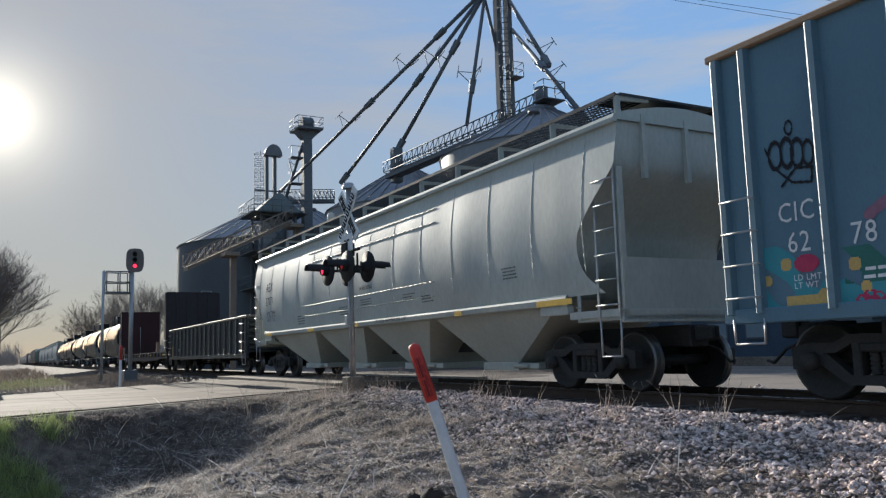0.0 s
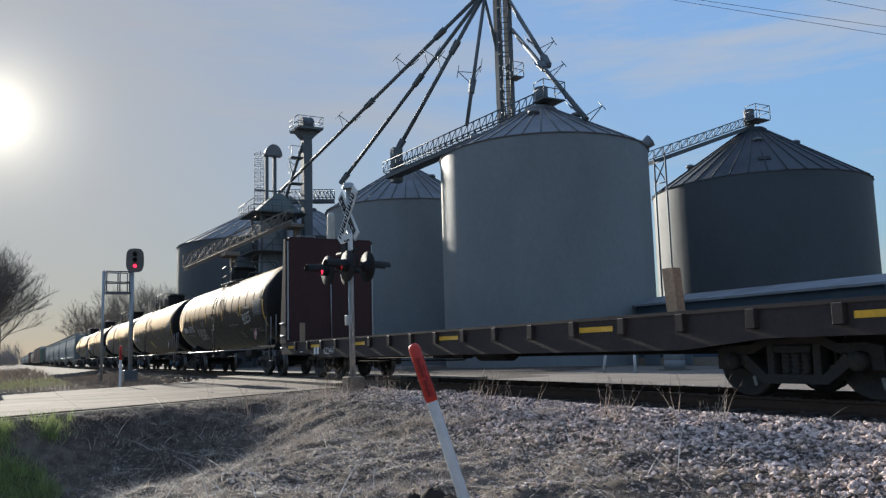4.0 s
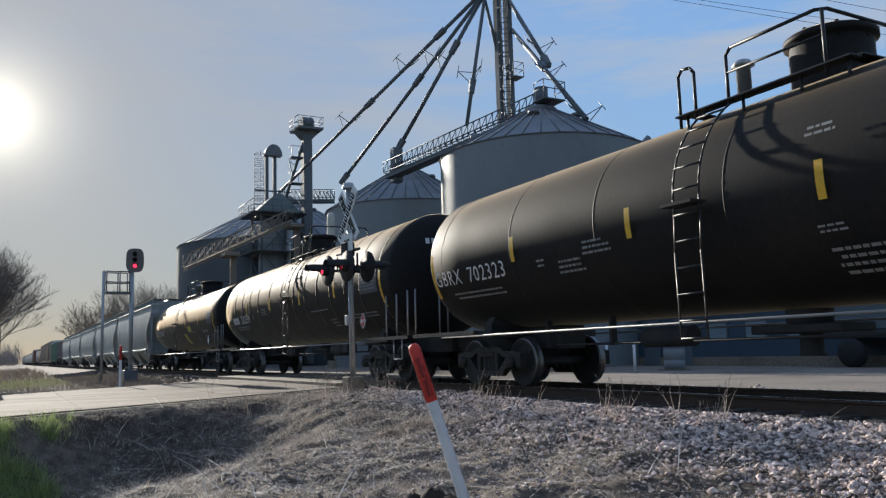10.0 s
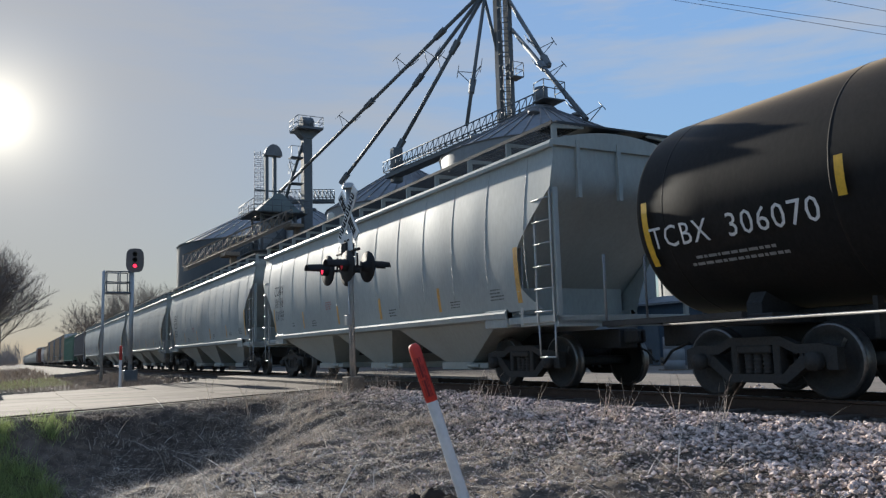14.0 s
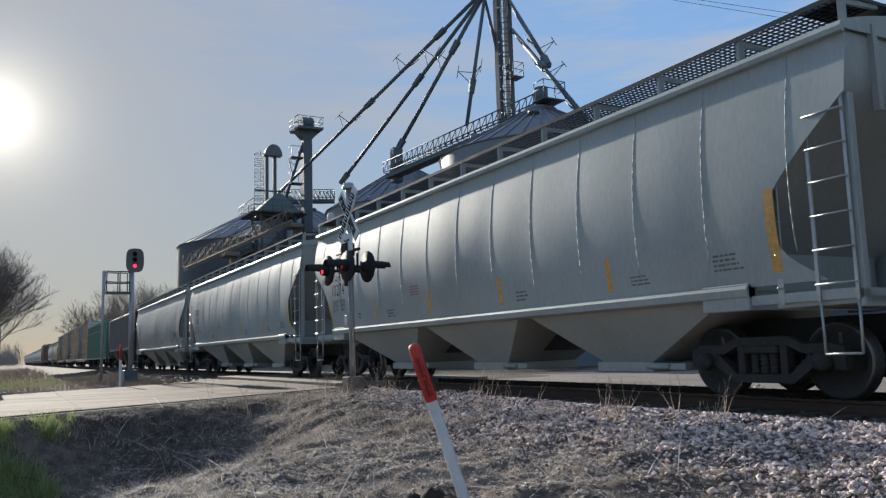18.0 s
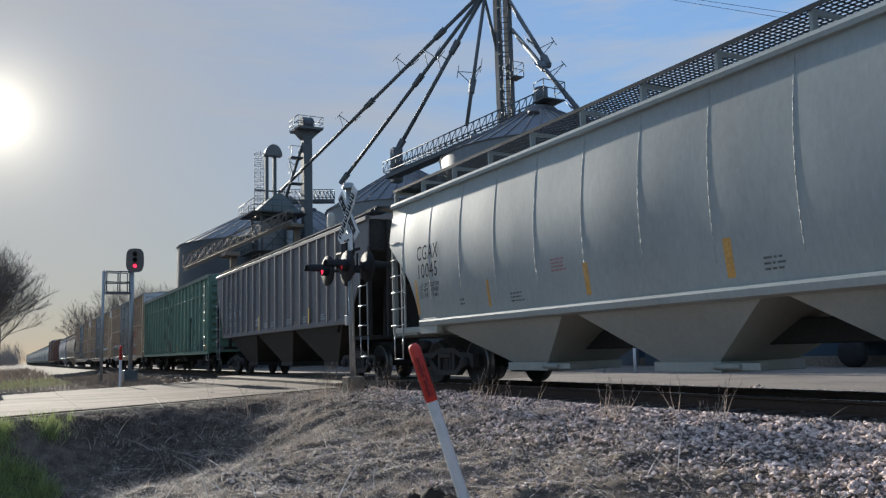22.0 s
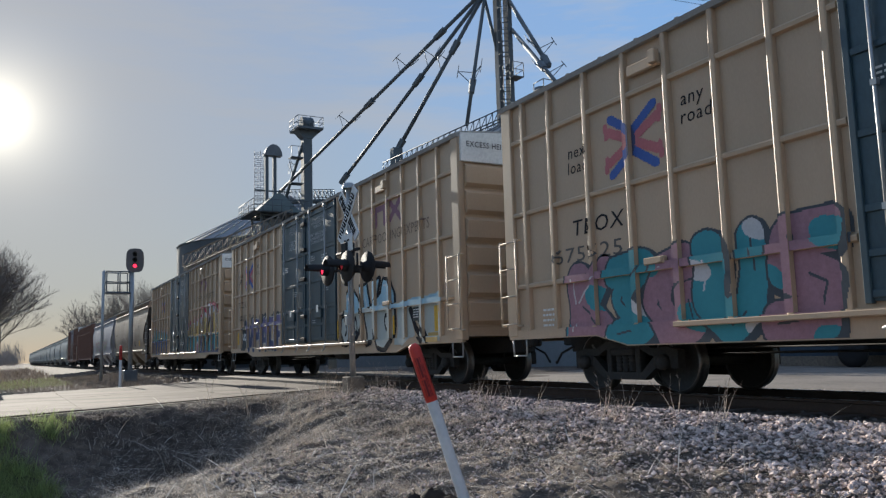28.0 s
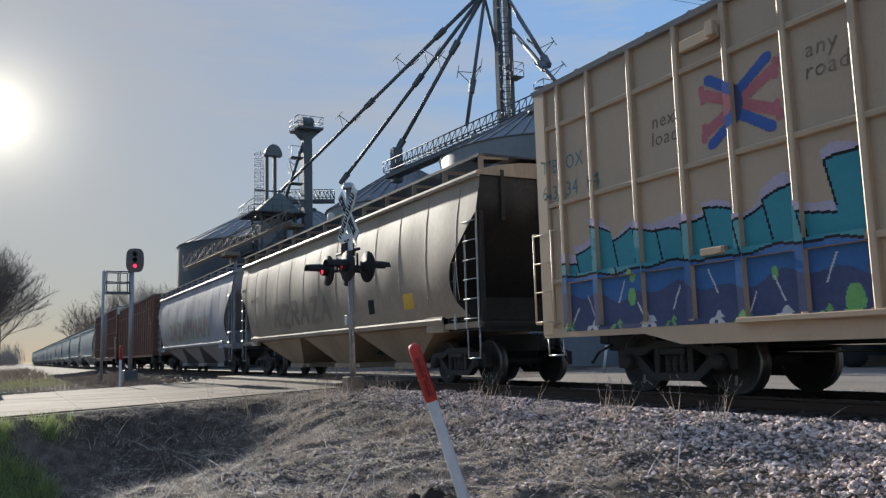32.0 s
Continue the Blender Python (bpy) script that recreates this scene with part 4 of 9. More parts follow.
def covered_hopper(label, paint, half=8.57, bays=3, rib=1.36, eave=4.13, deco=None, group="wagons of the freight train", dent=0.016, tall=1.36, cut=1.28, hang=0.78, apron=1.75, ends=None):
    ends = ends or paint
    car = thing("covered_hopper_wagon", label, "train wagon", group)
    key = (paint.name, half, bays, dent)
    sill = tall

    def e(z, front):
        """How far the side sheet is cut back from the wagon's end at height z."""
        z = 1.36 + (z - sill) * 2.02 / (eave - 0.75 - sill)
        if front:
            return cut / 1.28 * float(np.interp(z, (1.36, 1.45, 1.55, 1.68, 1.84, 2.05, 2.25, 2.44, 2.62, 2.91, 3.31, 3.38), (0.42, 0.55, 0.72, 0.88, 1.0, 1.06, 1.06, 0.99, 0.83, 0.53, 0.09, 0.0)))
        return cut / 1.28 * float(np.interp(z, (1.36, 1.55, 1.80, 2.02, 2.22, 2.43, 2.66, 2.89, 3.10, 3.22), (1.40, 1.36, 1.30, 1.21, 1.10, 0.93, 0.67, 0.38, 0.12, 0.0)))

    nr = int(round(2 * (half - 0.75) / rib))
    step = 2 * (half - 0.75) / nr
    seams = [-half + 0.75 + step * k for k in range(nr + 1)]

    def skin(x, z):
        """The dented outer face of the side."""
        v = (z - sill) / (eave - sill)
        w = math.sin(math.pi * min(1, max(0, v))) ** 0.6
        bay = abs(math.sin(math.pi * (x - seams[0]) / step)) if abs(x) < half - 0.75 else 0
        d = dent * (noise.noise((x * 0.45, z * 0.55, half)) + 0.3 * noise.noise((x * 1.2, z * 0.6, half + 7)))
        return -(hop_hw(z) + (d + 0.0016 * bay) * w)

    def side():
        g = Geo()

        def at(u, v):
            z = sill + (eave - sill) * v
            a, b = half - e(z, False), half - e(z, True)
            x = -a + u * (a + b)
            return (x, skin(x, z), z)
        g.grid(at, 130, 26)
        return g

    def rib_g(x):
        pts = [(0, skin(x, sill + (eave - sill) * k / 16) + 0.004, sill + (eave - sill) * k / 16) for k in range(2, 17)]
        return Geo().wire(pts, 0.009, 6)

    def roof():
        g = Geo()
        g.grid(lambda u, v: ((2 * u - 1) * half, (2 * v - 1) * 1.43, eave + 0.02 + 0.28 * math.cos((2 * v - 1) * 1.35)), 1, 12)
        g.prism([(-1.43, eave - 0.02)] + [((2 * k / 10 - 1) * 1.43, eave + 0.02 + 0.28 * math.cos((2 * k / 10 - 1) * 1.35)) for k in range(11)] + [(1.43, eave - 0.02)], "x", half - 0.02, half)
        g.prism([(-1.43, eave - 0.02)] + [((2 * k / 10 - 1) * 1.43, eave + 0.02 + 0.28 * math.cos((2 * k / 10 - 1) * 1.35)) for k in range(11)] + [(1.43, eave - 0.02)], "x", -half, -half + 0.02)
        return g

    def eave_g():
        return Geo().prism([(-1.43, eave - 0.07), (-1.49, eave - 0.06), (-1.50, eave), (-1.47, eave + 0.06), (-1.40, eave + 0.07)], "x", -half - 0.01, half + 0.01)

    def slope(front):
        g = Geo()

        def at(u, v):
            z = sill - 0.1 + (eave - sill + 0.1) * v
            return (half - 0.05 - max(e(max(z, sill), front), (eave - hang - z) * 1.12, 0.0), (2 * u - 1) * (hop_hw(max(z, sill)) - 0.03), z)
        g.grid(at, 8, 14)
        return g

    def end_stiffener():
        return Geo().prism([(half - 0.06, eave - 0.9), (half + 0.02, eave - 0.9), (half + 0.02, eave + 0.1), (half - 0.06, eave + 0.1)], "y", -0.04, 0.04)

    def end_frame():
        g = Geo()
        g.box(half - 0.06, half, -1.46, -1.36, 1.12, eave - 0.75, 0.01)
        g.box(half - 0.06, half, 1.36, 1.46, 1.12, eave - 0.75, 0.01)
        g.box(half - 1.15, half, -1.44, 1.44, 1.08, 1.16, 0.01)
        g.box(half - 0.10, half, -1.48, 1.48, 1.04, 1.24, 0.01)
        g.box(half - apron - 0.04, half - apron, -1.40, 1.40, 1.1, 2.02)
        return g

    gap = 2 * (half - 2.55) / bays

    def bay(side):
        g = Geo()
        bot = 0.55
        lo, hi = -gap / 2 + 0.02, gap / 2 - 0.02
        if side < 0:
            lo = -half + cut + 0.45 - (-half + 2.55 + gap / 2)
        if side > 0:
            hi = half - cut - 0.45 - (half - 2.55 - gap / 2)
        z0, z1 = sill - 0.02, 0.44
        v = [(lo, -1.44, z0), (hi, -1.44, z0), (hi, 1.44, z0), (lo, 1.44, z0), (-bot, -0.78, z1), (bot, -0.78, z1), (bot, 0.78, z1), (-bot, 0.78, z1)]
        g.add(v, [(0, 4, 5, 1), (1, 5, 6, 2), (2, 6, 7, 3), (3, 7, 4, 0), (4, 7, 6, 5)])
        g.box(-bot - 0.10, bot + 0.10, -0.86, 0.86, 0.30, 0.45, 0.01)
        g.box(bot + 0.1, bot + 0.75, -0.86, -0.70, 0.33, 0.43, 0.01)
        g.tube((bot, -0.88, 0.38), (bot + 0.45, -0.88, 0.38), 0.04)
        return g

    def sill_g():
        g = Geo()
        g.prism([(-1.40, sill + 0.05), (-1.545, sill + 0.015), (-1.555, sill - 0.02), (-1.54, sill - 0.11), (-1.40, sill - 0.14)], "x", -half + cut + 0.2, half - cut - 0.2)
        for s in (-1, 1):
            g.box(s * (half - cut - 0.95), s * (half - cut - 0.20), -1.52, -1.38, sill - 0.28, sill + 0.05, 0.012)
            g.box(s * (half - cut - 0.20), s * half, -1.48, -1.40, 1.13, 1.25, 0.01)
        return g

    def board():
        g = Geo()
        n = int(2 * half / 0.085)
        for k in range(n + 1):
            x = -half + 2 * half * k / n
            g.box(x - 0.004, x + 0.004, -0.39, 0.30, 0, 0.018)
        for k in range(8):
            y = -0.38 + 0.68 * k / 7
            g.box(-half, half, y - 0.004, y + 0.004, 0.0, 0.022)
        g.box(-half, half, -0.405, -0.39, -0.02, 0.04)
        return g
    for s in (0, 180):
        r = pose(0, 0, 0, 0, 0, s)
        part("side", cached(("side", *key), side, paint), car, at=r)
        part("eave", cached(("eave", *key), eave_g, paint), car, at=r)
        part("side_sill", cached(("side_sill", *key), sill_g, paint), car, at=r)
        part("slope_sheet", cached(("slope_sheet", s, *key), lambda: slope(s == 0), ends), car, at=r)
        part("end_frame", cached(("end_frame", *key), end_frame, ends), car, at=r)
        for y in (-0.9, 0.0, 0.9):
            part("end_stiffener", cached(("end_stiffener", *key), end_stiffener, ends), car, at=r @ pose(0, y, 0))
        part("running_board", cached(("running_board", half), board, GRATE), car, "dark grating walkway", at=r @ pose(0, -1.02, eave + 0.36))
        part("roof_walk", cached(("roof_walk", half), lambda: Geo().box(half - 0.62, half - 0.02, -1.3, 1.3, 0, 0.035), GRATE), car, "dark grating walkway", at=r @ pose(0, 0, eave + 0.38))
        if s == 0:
            for k, x in enumerate(seams):
                part("side_rib", cached(("side_rib", k, *key), lambda: rib_g(x), paint), car, at=pose(x, 0, 0))
        for k in range(-6, 7):
            part("walk_bracket", cached(("walk_bracket", paint.name, eave), lambda: Geo().prism([(-1.40, eave + 0.02), (-1.30, eave + 0.02), (-1.30, eave + 0.29), (-0.72, eave + 0.33), (-0.72, eave + 0.37), (-1.40, eave + 0.37)], "x", -0.022, 0.022), paint), car,
                 at=r @ pose(k * (half - 0.05) / 6, 0, 0))
        for k in (-1, 1):
            x = half - 0.06 if k > 0 else -half + 0.06
            ladder(car, *((x - 0.47, -1.50, 1.12) if k > 0 else (x, -1.50, 1.12)), eave - 1.85, 0.47, 6, IRON) if s == 0 else None
            if s == 0:
                stirrup(car, x - 0.47 if k > 0 else x, -1.48, 1.10, 0.46, 0.55)
                ladder(car, *((x - 1.0, -1.47, 1.12) if k > 0 else (x + 0.55, -1.47, 1.12)), 1.55, 0.04, 4, IRON)
    part("roof", cached(("roof", *key), roof, paint), car)
    for k in range(8):
        part("hatch", cached(("hatch", paint.name), lambda: Geo().box(-0.85, 0.85, -0.38, 0.38, 0, 0.10, 0.03), paint), car, at=pose(-half + 1.3 + k * (2 * half - 2.6) / 7, 0, eave + 0.29))
    for k in range(bays):
        side_no = -1 if k == 0 else (1 if k == bays - 1 else 0)
        part("hopper_bay", cached(("hopper_bay", side_no, *key), lambda: bay(side_no), paint), car, at=pose(-half + 2.55 + gap * (k + 0.5), 0, 0))
    part("centre_sill", cached(("centre_sill", half), lambda: Geo().box(-half, half, -0.2, 0.2, 0.66, 1.0, 0.02), UNDER), car)
    for s in (1, -1):
        bogie(car, s * (half - (1.75 if half < 9.5 else 1.45)))
        part("coupler", cached("coupler", g_coupler, TRUCK), car, at=pose(s * half, 0, 0, 0, 0, 0 if s > 0 else 180))
    part("brake_gear", cached("brake_gear", lambda: Geo().tube((0, -0.4, 1.45), (0, 0.5, 1.45), 0.2, n=12).box(-0.2, 0.2, -0.9, -0.5, 1.25, 1.6, 0.02).wire([(0.3, -0.9, 1.2), (0.3, -0.9, 1.9), (0.1, -0.3, 1.9)], 0.02).lathe([(0.2, 0), (0.24, 0.02), (0.2, 0.04)], 14, "x", c=(0.35, -0.6, 2.1)), TRUCK), car, at=pose(-half + 0.45, 0, 0))
    if deco:
        deco(car, skin)
    return car


FADEDR = mat("faded_red_marking", (0.42, 0.20, 0.19), 0.7, 0, 0.12, 1.5, 18, 0.03)


PRINT = mat("thin_grey_print", (0.15, 0.16, 0.15), 0.8, 0, 0.2, 2, 18, 0.03, spec=0.12)


def hop_marks(number, tags=()):
    def deco(car, surf):
        letter(car, "CGAX", 0.46, BLACKM, -7.08, 2.66, surf, squeeze=0.72, lift=0.004)
        letter(car, number, 0.46, BLACKM, -7.08, 2.27, surf, squeeze=0.78, lift=0.004)
        letter(car, "LD LMT 222100\nLT WT   63400\nCU FT     5461", 0.125, BLACKM, -7.0, 2.07, surf, lift=0.004)
        for x, w in ((-7.22, 0.11), (-4.25, 0.09), (-1.35, 0.12), (1.45, 0.13), (4.50, 0.11), (7.46, 0.14)):
            hi = 2.48 if x > 6 else (2.25 if x < -6 else 2.0)
            patch(car, x, x + w, 1.50, hi, ORANGE, surf, "orange_stripe", 0.003)
        for x, z, w, h, n, m in ((-5.3, 1.72, 0.22, 0.2, 2, PRINT), (-3.5, 1.70, 0.45, 0.2, 3, PRINT), (-2.2, 2.15, 0.5, 0.24, 4, FADEDR), (2.0, 1.70, 0.4, 0.2, 3, PRINT), (5.0, 1.68, 0.42, 0.16, 3, PRINT), (6.55, 1.80, 0.5, 0.24, 4, PRINT)):
            bars(car, x, z, w, h, n, m, surf, int(number) + int(x * 10), lift=0.004)
        for x, z, w, h, n, seed in tags:
            spray(car, x, x + w, z, z + h, tag_fn(w, h, n, seed, 0.012, 0, 0, edge=0.006), [BLACKM], surf, 0.014, lift=0.004)
    return deco


# ---- tank wagons ----
TANK_R, TANK_Z, TANK_HALF = 1.515, 2.58, 8.05


def tank_surf(x, z):
    d = min(1.5, max(-1.5, z - TANK_Z))
    return -math.sqrt(max(0.01, TANK_R ** 2 - d * d)) - 0.004


def tank_wagon(label, number, seed, bands=(), tags=(), hazard=REDM, caps=None, style=0, code="", deck=0, bar_x=(-7.9, -4.84, -1.76, 1.42, 4.45, 7.6)):
    car = thing("tank_wagon", label, "train wagon", "wagons of the freight train")
    R, H = TANK_R - 0.055 * style, TANK_HALF
    cap = 0.46

    def dome_x(y, z):
        return H + cap * math.sqrt(max(0.02, 1 - (y * y + (z - TANK_Z) ** 2) / R ** 2))

    def shell():
        g = Geo()
        prof = [(0.0, -H - cap)]
        for k in range(1, 9):
            a = math.pi / 2 * k / 8
            prof.append((R * math.sin(a), -H - cap * math.cos(a)))
        seg = [H * (2 * k / 14 - 1) for k in range(1, 14)]
        prof += [(R, x) for x in seg]
        prof += [(r, -h) for r, h in prof[8::-1]]
        g.lathe(prof, 64, "x", c=(0, 0, TANK_Z))
        return g

    def band():
        if style or deck:
            return Geo().lathe([(R - 0.006, -0.022), (R + 0.003, -0.012), (R + 0.003, 0.012), (R - 0.006, 0.022)], 64, "x", c=(0, 0, TANK_Z))
        return Geo().lathe([(R - 0.01, -0.05), (R + 0.006, -0.03), (R + 0.008, 0), (R + 0.006, 0.03), (R - 0.01, 0.05)], 64, "x", c=(0, 0, TANK_Z))

    def dome():
        g = Geo()
        g.lathe([(0.52, 4.0), (0.52, 4.60), (0.51, 4.63), (0.58, 4.64), (0.58, 4.72), (0.52, 4.76), (0, 4.79)], 28)
        for k in range(8):
            a = math.pi * k / 4
            g.tube((0.5 * math.cos(a), 0.5 * math.sin(a), 4.56), (0.5 * math.cos(a), 0.5 * math.sin(a), 4.78), 0.025)
        return g

    def platform():
        g = Geo()
        for y in (-0.95, 0.73):
            g.box(-1.75, 1.05, y, y + 0.22, 4.02, 4.05, 0.008)
        for x in (-1.75, 0.85):
            g.box(x, x + 0.22, -0.73, 0.73, 4.06, 4.09, 0.008)
        for x in (-1.6, -0.6, 0.3, 0.95):
            for y in (-0.84, 0.84):
                g.tube((x, y, 3.75), (x, y, 4.03), 0.022)
        return g

    def rails():
        """Bent tubes round the top platform: points and radius of each."""
        if style:
            return [([(-1.18, -0.9, 3.80), (-1.18, -0.9, 4.58), (-1.10, -0.9, 4.66), (-0.95, -0.9, 4.64), (-0.88, -0.9, 4.55), (-0.88, -0.9, 3.85)], 0.024),
                    ([(-0.29, -0.9, 3.90), (-0.29, -0.9, 4.60), (-0.20, -0.9, 4.68), (1.10, -0.9, 4.69), (1.20, -0.8, 4.69), (1.20, 0.8, 4.68), (1.20, 0.9, 4.60), (1.20, 0.9, 3.85)], 0.024),
                    ([(-0.29, -0.9, 4.35), (1.20, -0.9, 4.35)], 0.018),
                    ([(1.20, -0.9, 3.85), (1.20, -0.9, 4.66)], 0.024)]
        if deck:
            return [([(-1.36, -0.9, 3.80), (-1.34, -0.9, 4.68), (-1.28, -0.9, 4.74), (-1.20, -0.9, 4.74), (-1.15, -0.9, 4.68), (-1.15, -0.9, 3.85)], 0.024),
                    ([(-0.61, -0.9, 3.85), (-0.53, -0.9, 4.66), (-0.42, -0.9, 4.77), (-0.28, -0.9, 4.80), (0.92, -0.9, 4.79), (1.06, -0.84, 4.79), (1.12, 0.84, 4.80), (1.12, 0.92, 4.72), (1.04, 0.92, 3.85)], 0.026),
                    ([(0.75, -0.9, 3.80), (0.75, -0.9, 4.78)], 0.024),
                    ([(1.05, 0.92, 4.44), (0.2, 0.92, 4.40)], 0.018)]
        return [([(-1.20, -0.9, 3.82), (-1.28, -0.9, 4.62), (-1.20, -0.9, 4.72), (0.0, -0.9, 4.75), (0.08, -0.9, 4.66), (0.10, -0.9, 3.85)], 0.024),
                ([(0.68, -0.9, 3.85), (0.70, -0.9, 4.68), (0.80, -0.9, 4.79), (1.0, -0.9, 4.81), (1.10, -0.8, 4.81), (1.15, 0.85, 4.81), (1.15, 0.95, 4.70), (1.15, 0.95, 3.85)], 0.024),
                ([(0.86, -0.9, 3.85), (0.86, -0.9, 4.80)], 0.024),
                ([(1.5, -0.5, 4.0), (1.5, -0.35, 4.27), (1.5, 0.35, 4.29), (1.5, 0.5, 4.0)], 0.024),
                ([(-1.22, -0.9, 4.3), (0.1, -0.9, 4.35)], 0.018)]

    def side_ladder():
        g = Geo()
        for s in (0, 0.46):
            arc = [(s, -(R + 0.10) * math.cos(t), TANK_Z + (R + 0.10) * math.sin(t)) for t in [1.15 - 0.125 * i for i in range(11)]]
            g.wire(arc + [(s, -R - 0.12, 1.9), (s, -R - 0.10, 0.75)], 0.016, 5)
        for t in [1.05 - 0.19 * i for i in range(6)]:
            g.wire([(0, -(R + 0.11) * math.cos(t), TANK_Z + (R + 0.11) * math.sin(t)), (0.46, -(R + 0.11) * math.cos(t), TANK_Z + (R + 0.11) * math.sin(t))], 0.016, 5)
        for z in (2.4, 2.05, 1.7, 1.35, 1.0, 0.77):
            g.wire([(0, -R - 0.11, z), (0.46, -R - 0.11, z)], 0.016, 5)
        g.box(-0.05, 0.5, -R - 0.30, -R - 0.02, 2.50, 2.54)
        return g

    def end_frame():
        g = Geo()
        g.box(H - 2.9, H + 0.9, -0.30, 0.30, 0.68, 1.12, 0.02)
        return g

    def saddle():
        g = Geo()
        g.prism([(-1.0, 1.05), (-1.0, 1.2), (-0.9, 1.34), (-0.6, 1.22), (0, 1.12), (0.6, 1.22), (0.9, 1.34), (1.0, 1.2), (1.0, 1.05), (0.5, 0.9), (-0.5, 0.9)], "x", H - 1.62, H - 1.38)
        g.box(H - 2.0, H - 1.0, -1.28, 1.28, 0.92, 1.05, 0.01)
        return g

    def end_deck():
        g = Geo()
        g.box(H + 0.45, H + 0.95, -1.45, 1.45, 1.02, 1.07)
        g.box(H - 1.7, H + 0.95, -1.47, -1.38, 1.00, 1.08)
        g.box(H - 1.7, H + 0.95, 1.38, 1.47, 1.00, 1.08)
        return g

    def end_rails():
        return [[(H + 0.9, y, 1.05), (H + 0.9, y, 2.1)] for y in (-1.42, -0.6, 0.6, 1.42)] + [
            [(H - 0.25, -1.43, 1.03), (H - 0.25, -1.43, 2.06)], [(H + 0.33, -1.43, 1.03), (H + 0.33, -1.43, 2.06)], [(H + 0.9, -0.6, 2.1), (H + 0.9, 0.6, 2.1)],
            [(H + 0.15, -1.44, 1.0), (H + 0.17, -1.44, 0.55), (H + 0.6, -1.44, 0.55), (H + 0.62, -1.44, 1.0)]]
    s0 = part("shell", cached(("tank_shell", style), shell, BLACK), car)
    for x in bands:
        part("band", cached(("tank_band", style, deck), band, BLACK), car, at=pose(x, 0, 0))
    part("manway", cached("tank_dome", dome, BLACK), car, at=pose(0.66 if style or deck else -0.76, 0, -0.08 if style else 0.0))
    part("platform", cached("tank_platform", platform, IRONB), car, at=pose(0.5, 0, -0.06))
    for k, (path, thick) in enumerate(rails()):
        part("platform_rail", cached(("tank_rail", style, deck, k), lambda: Geo().wire(path, thick), IRONB), car)
    part("ladder", cached("tank_ladder", side_ladder, IRONB), car, at=pose(-1.12 if deck else (-0.72 if style else 0.18), 0, 0))
    part("valve", cached("tank_valve", lambda: Geo().lathe([(0, 4.1), (0.1, 4.1), (0.1, 4.5), (0.16, 4.52), (0.1, 4.6), (0, 4.62)], 12), IRON), car, "bright relief valve", at=pose(0.02 if deck else (-0.35 if style else -1.0), -0.5, 0))
    for s in (0, 180):
        r = pose(0, 0, 0, 0, 0, s)
        part("stub_sill", cached("tank_end", end_frame, UNDER), car, at=r)
        part("saddle", cached("tank_saddle", saddle, UNDER), car, at=r)
        part("end_deck", cached("tank_end_deck", end_deck, UNDER), car, at=r)
        for k, pts in enumerate(end_rails()):
            part("handrail" if k < 7 else "stirrup_step", cached(("tank_end_rail", k), lambda: Geo().wire(pts, 0.02), mat("pale_handrail", (0.25, 0.25, 0.25), 0.5, 0.3)), car, "worn pale handrail", at=r)
        part("side_rail", cached("tank_side_rail", lambda: Geo().wire([(-H + 0.3, -1.42, 0.98), (H - 0.3, -1.42, 0.98)], 0.02), mat("pale_handrail", (0.25, 0.25, 0.25))), car, "worn pale handrail", at=r)
    part("bottom_outlet", cached("tank_outlet", lambda: Geo().lathe([(0.3, 1.12), (0.3, 0.95), (0.15, 0.8), (0.15, 0.55), (0.2, 0.5), (0, 0.5)], 16).box(-0.7, 0.7, -0.35, 0.35, 0.80, 0.92, 0.02), UNDER), car)
    part("brake_cylinder", cached("tank_cylinder", lambda: Geo().tube((-2.6, -0.5, 0.82), (-1.6, -0.5, 0.82), 0.16, n=12), UNDER), car)
    part("air_reservoir", cached("tank_reservoir", lambda: Geo().tube((1.7, -0.4, 0.85), (2.9, -0.4, 0.85), 0.2, n=12), UNDER), car)
    part("valve_box", cached("tank_valve_box", lambda: Geo().box(3.6, 4.0, -0.95, -0.65, 0.75, 1.05, 0.02), UNDER), car)
    part("brake_rod", cached("tank_brake_rod", lambda: Geo().tube((-5, -0.5, 0.75), (5, -0.5, 0.75), 0.02, n=6), UNDER), car)
    for x in (-5.2, -3.4, 3.2, 4.6):
        part("pipe_hanger", cached("tank_hanger", lambda: Geo().box(-0.03, 0.03, -0.56, -0.44, 0.72, 1.2), UNDER), car, at=pose(x, 0, 0))
    for s in (1, -1):
        bogie(car, s * (H - 1.5), caps)
        part("coupler", cached("coupler", g_coupler, TRUCK), car, at=pose(s * (H + 0.62), 0, 0, 0, 0, 0 if s > 0 else 180))
    for x in bar_x:
        patch(car, x - 0.055, x + 0.055, 1.80 if abs(x) > 7 else 2.25, 2.70 if abs(x) > 7 else 2.70, YELLOW, tank_surf, "yellow_bar", 0.004, "yellow reflective bar")
    if code:
        letter(car, code, 0.42, WHITE, -7.85, 2.03, tank_surf, squeeze=0.93, lift=0.016)
    else:
        for k in range(4):
            patch(car, -6.95 + 0.22 * k, -6.80 + 0.22 * k, 1.97, 2.22, WHITE, tank_surf, "owner_mark", 0.016)
    letter(car, number, 0.42, WHITE, -6.50 if code else -5.80, 2.03 if code else 1.97, tank_surf, squeeze=1.0 if code else 0.92, lift=0.016)
    bars(car, -7.3 if code else -6.7, 1.86, 2.0, 0.22, 2, WORNW, tank_surf, seed, lift=0.01)
    bars(car, -4.15, 2.2, 0.22, 0.22, 2, WORNW, tank_surf, seed + 1, lift=0.01)
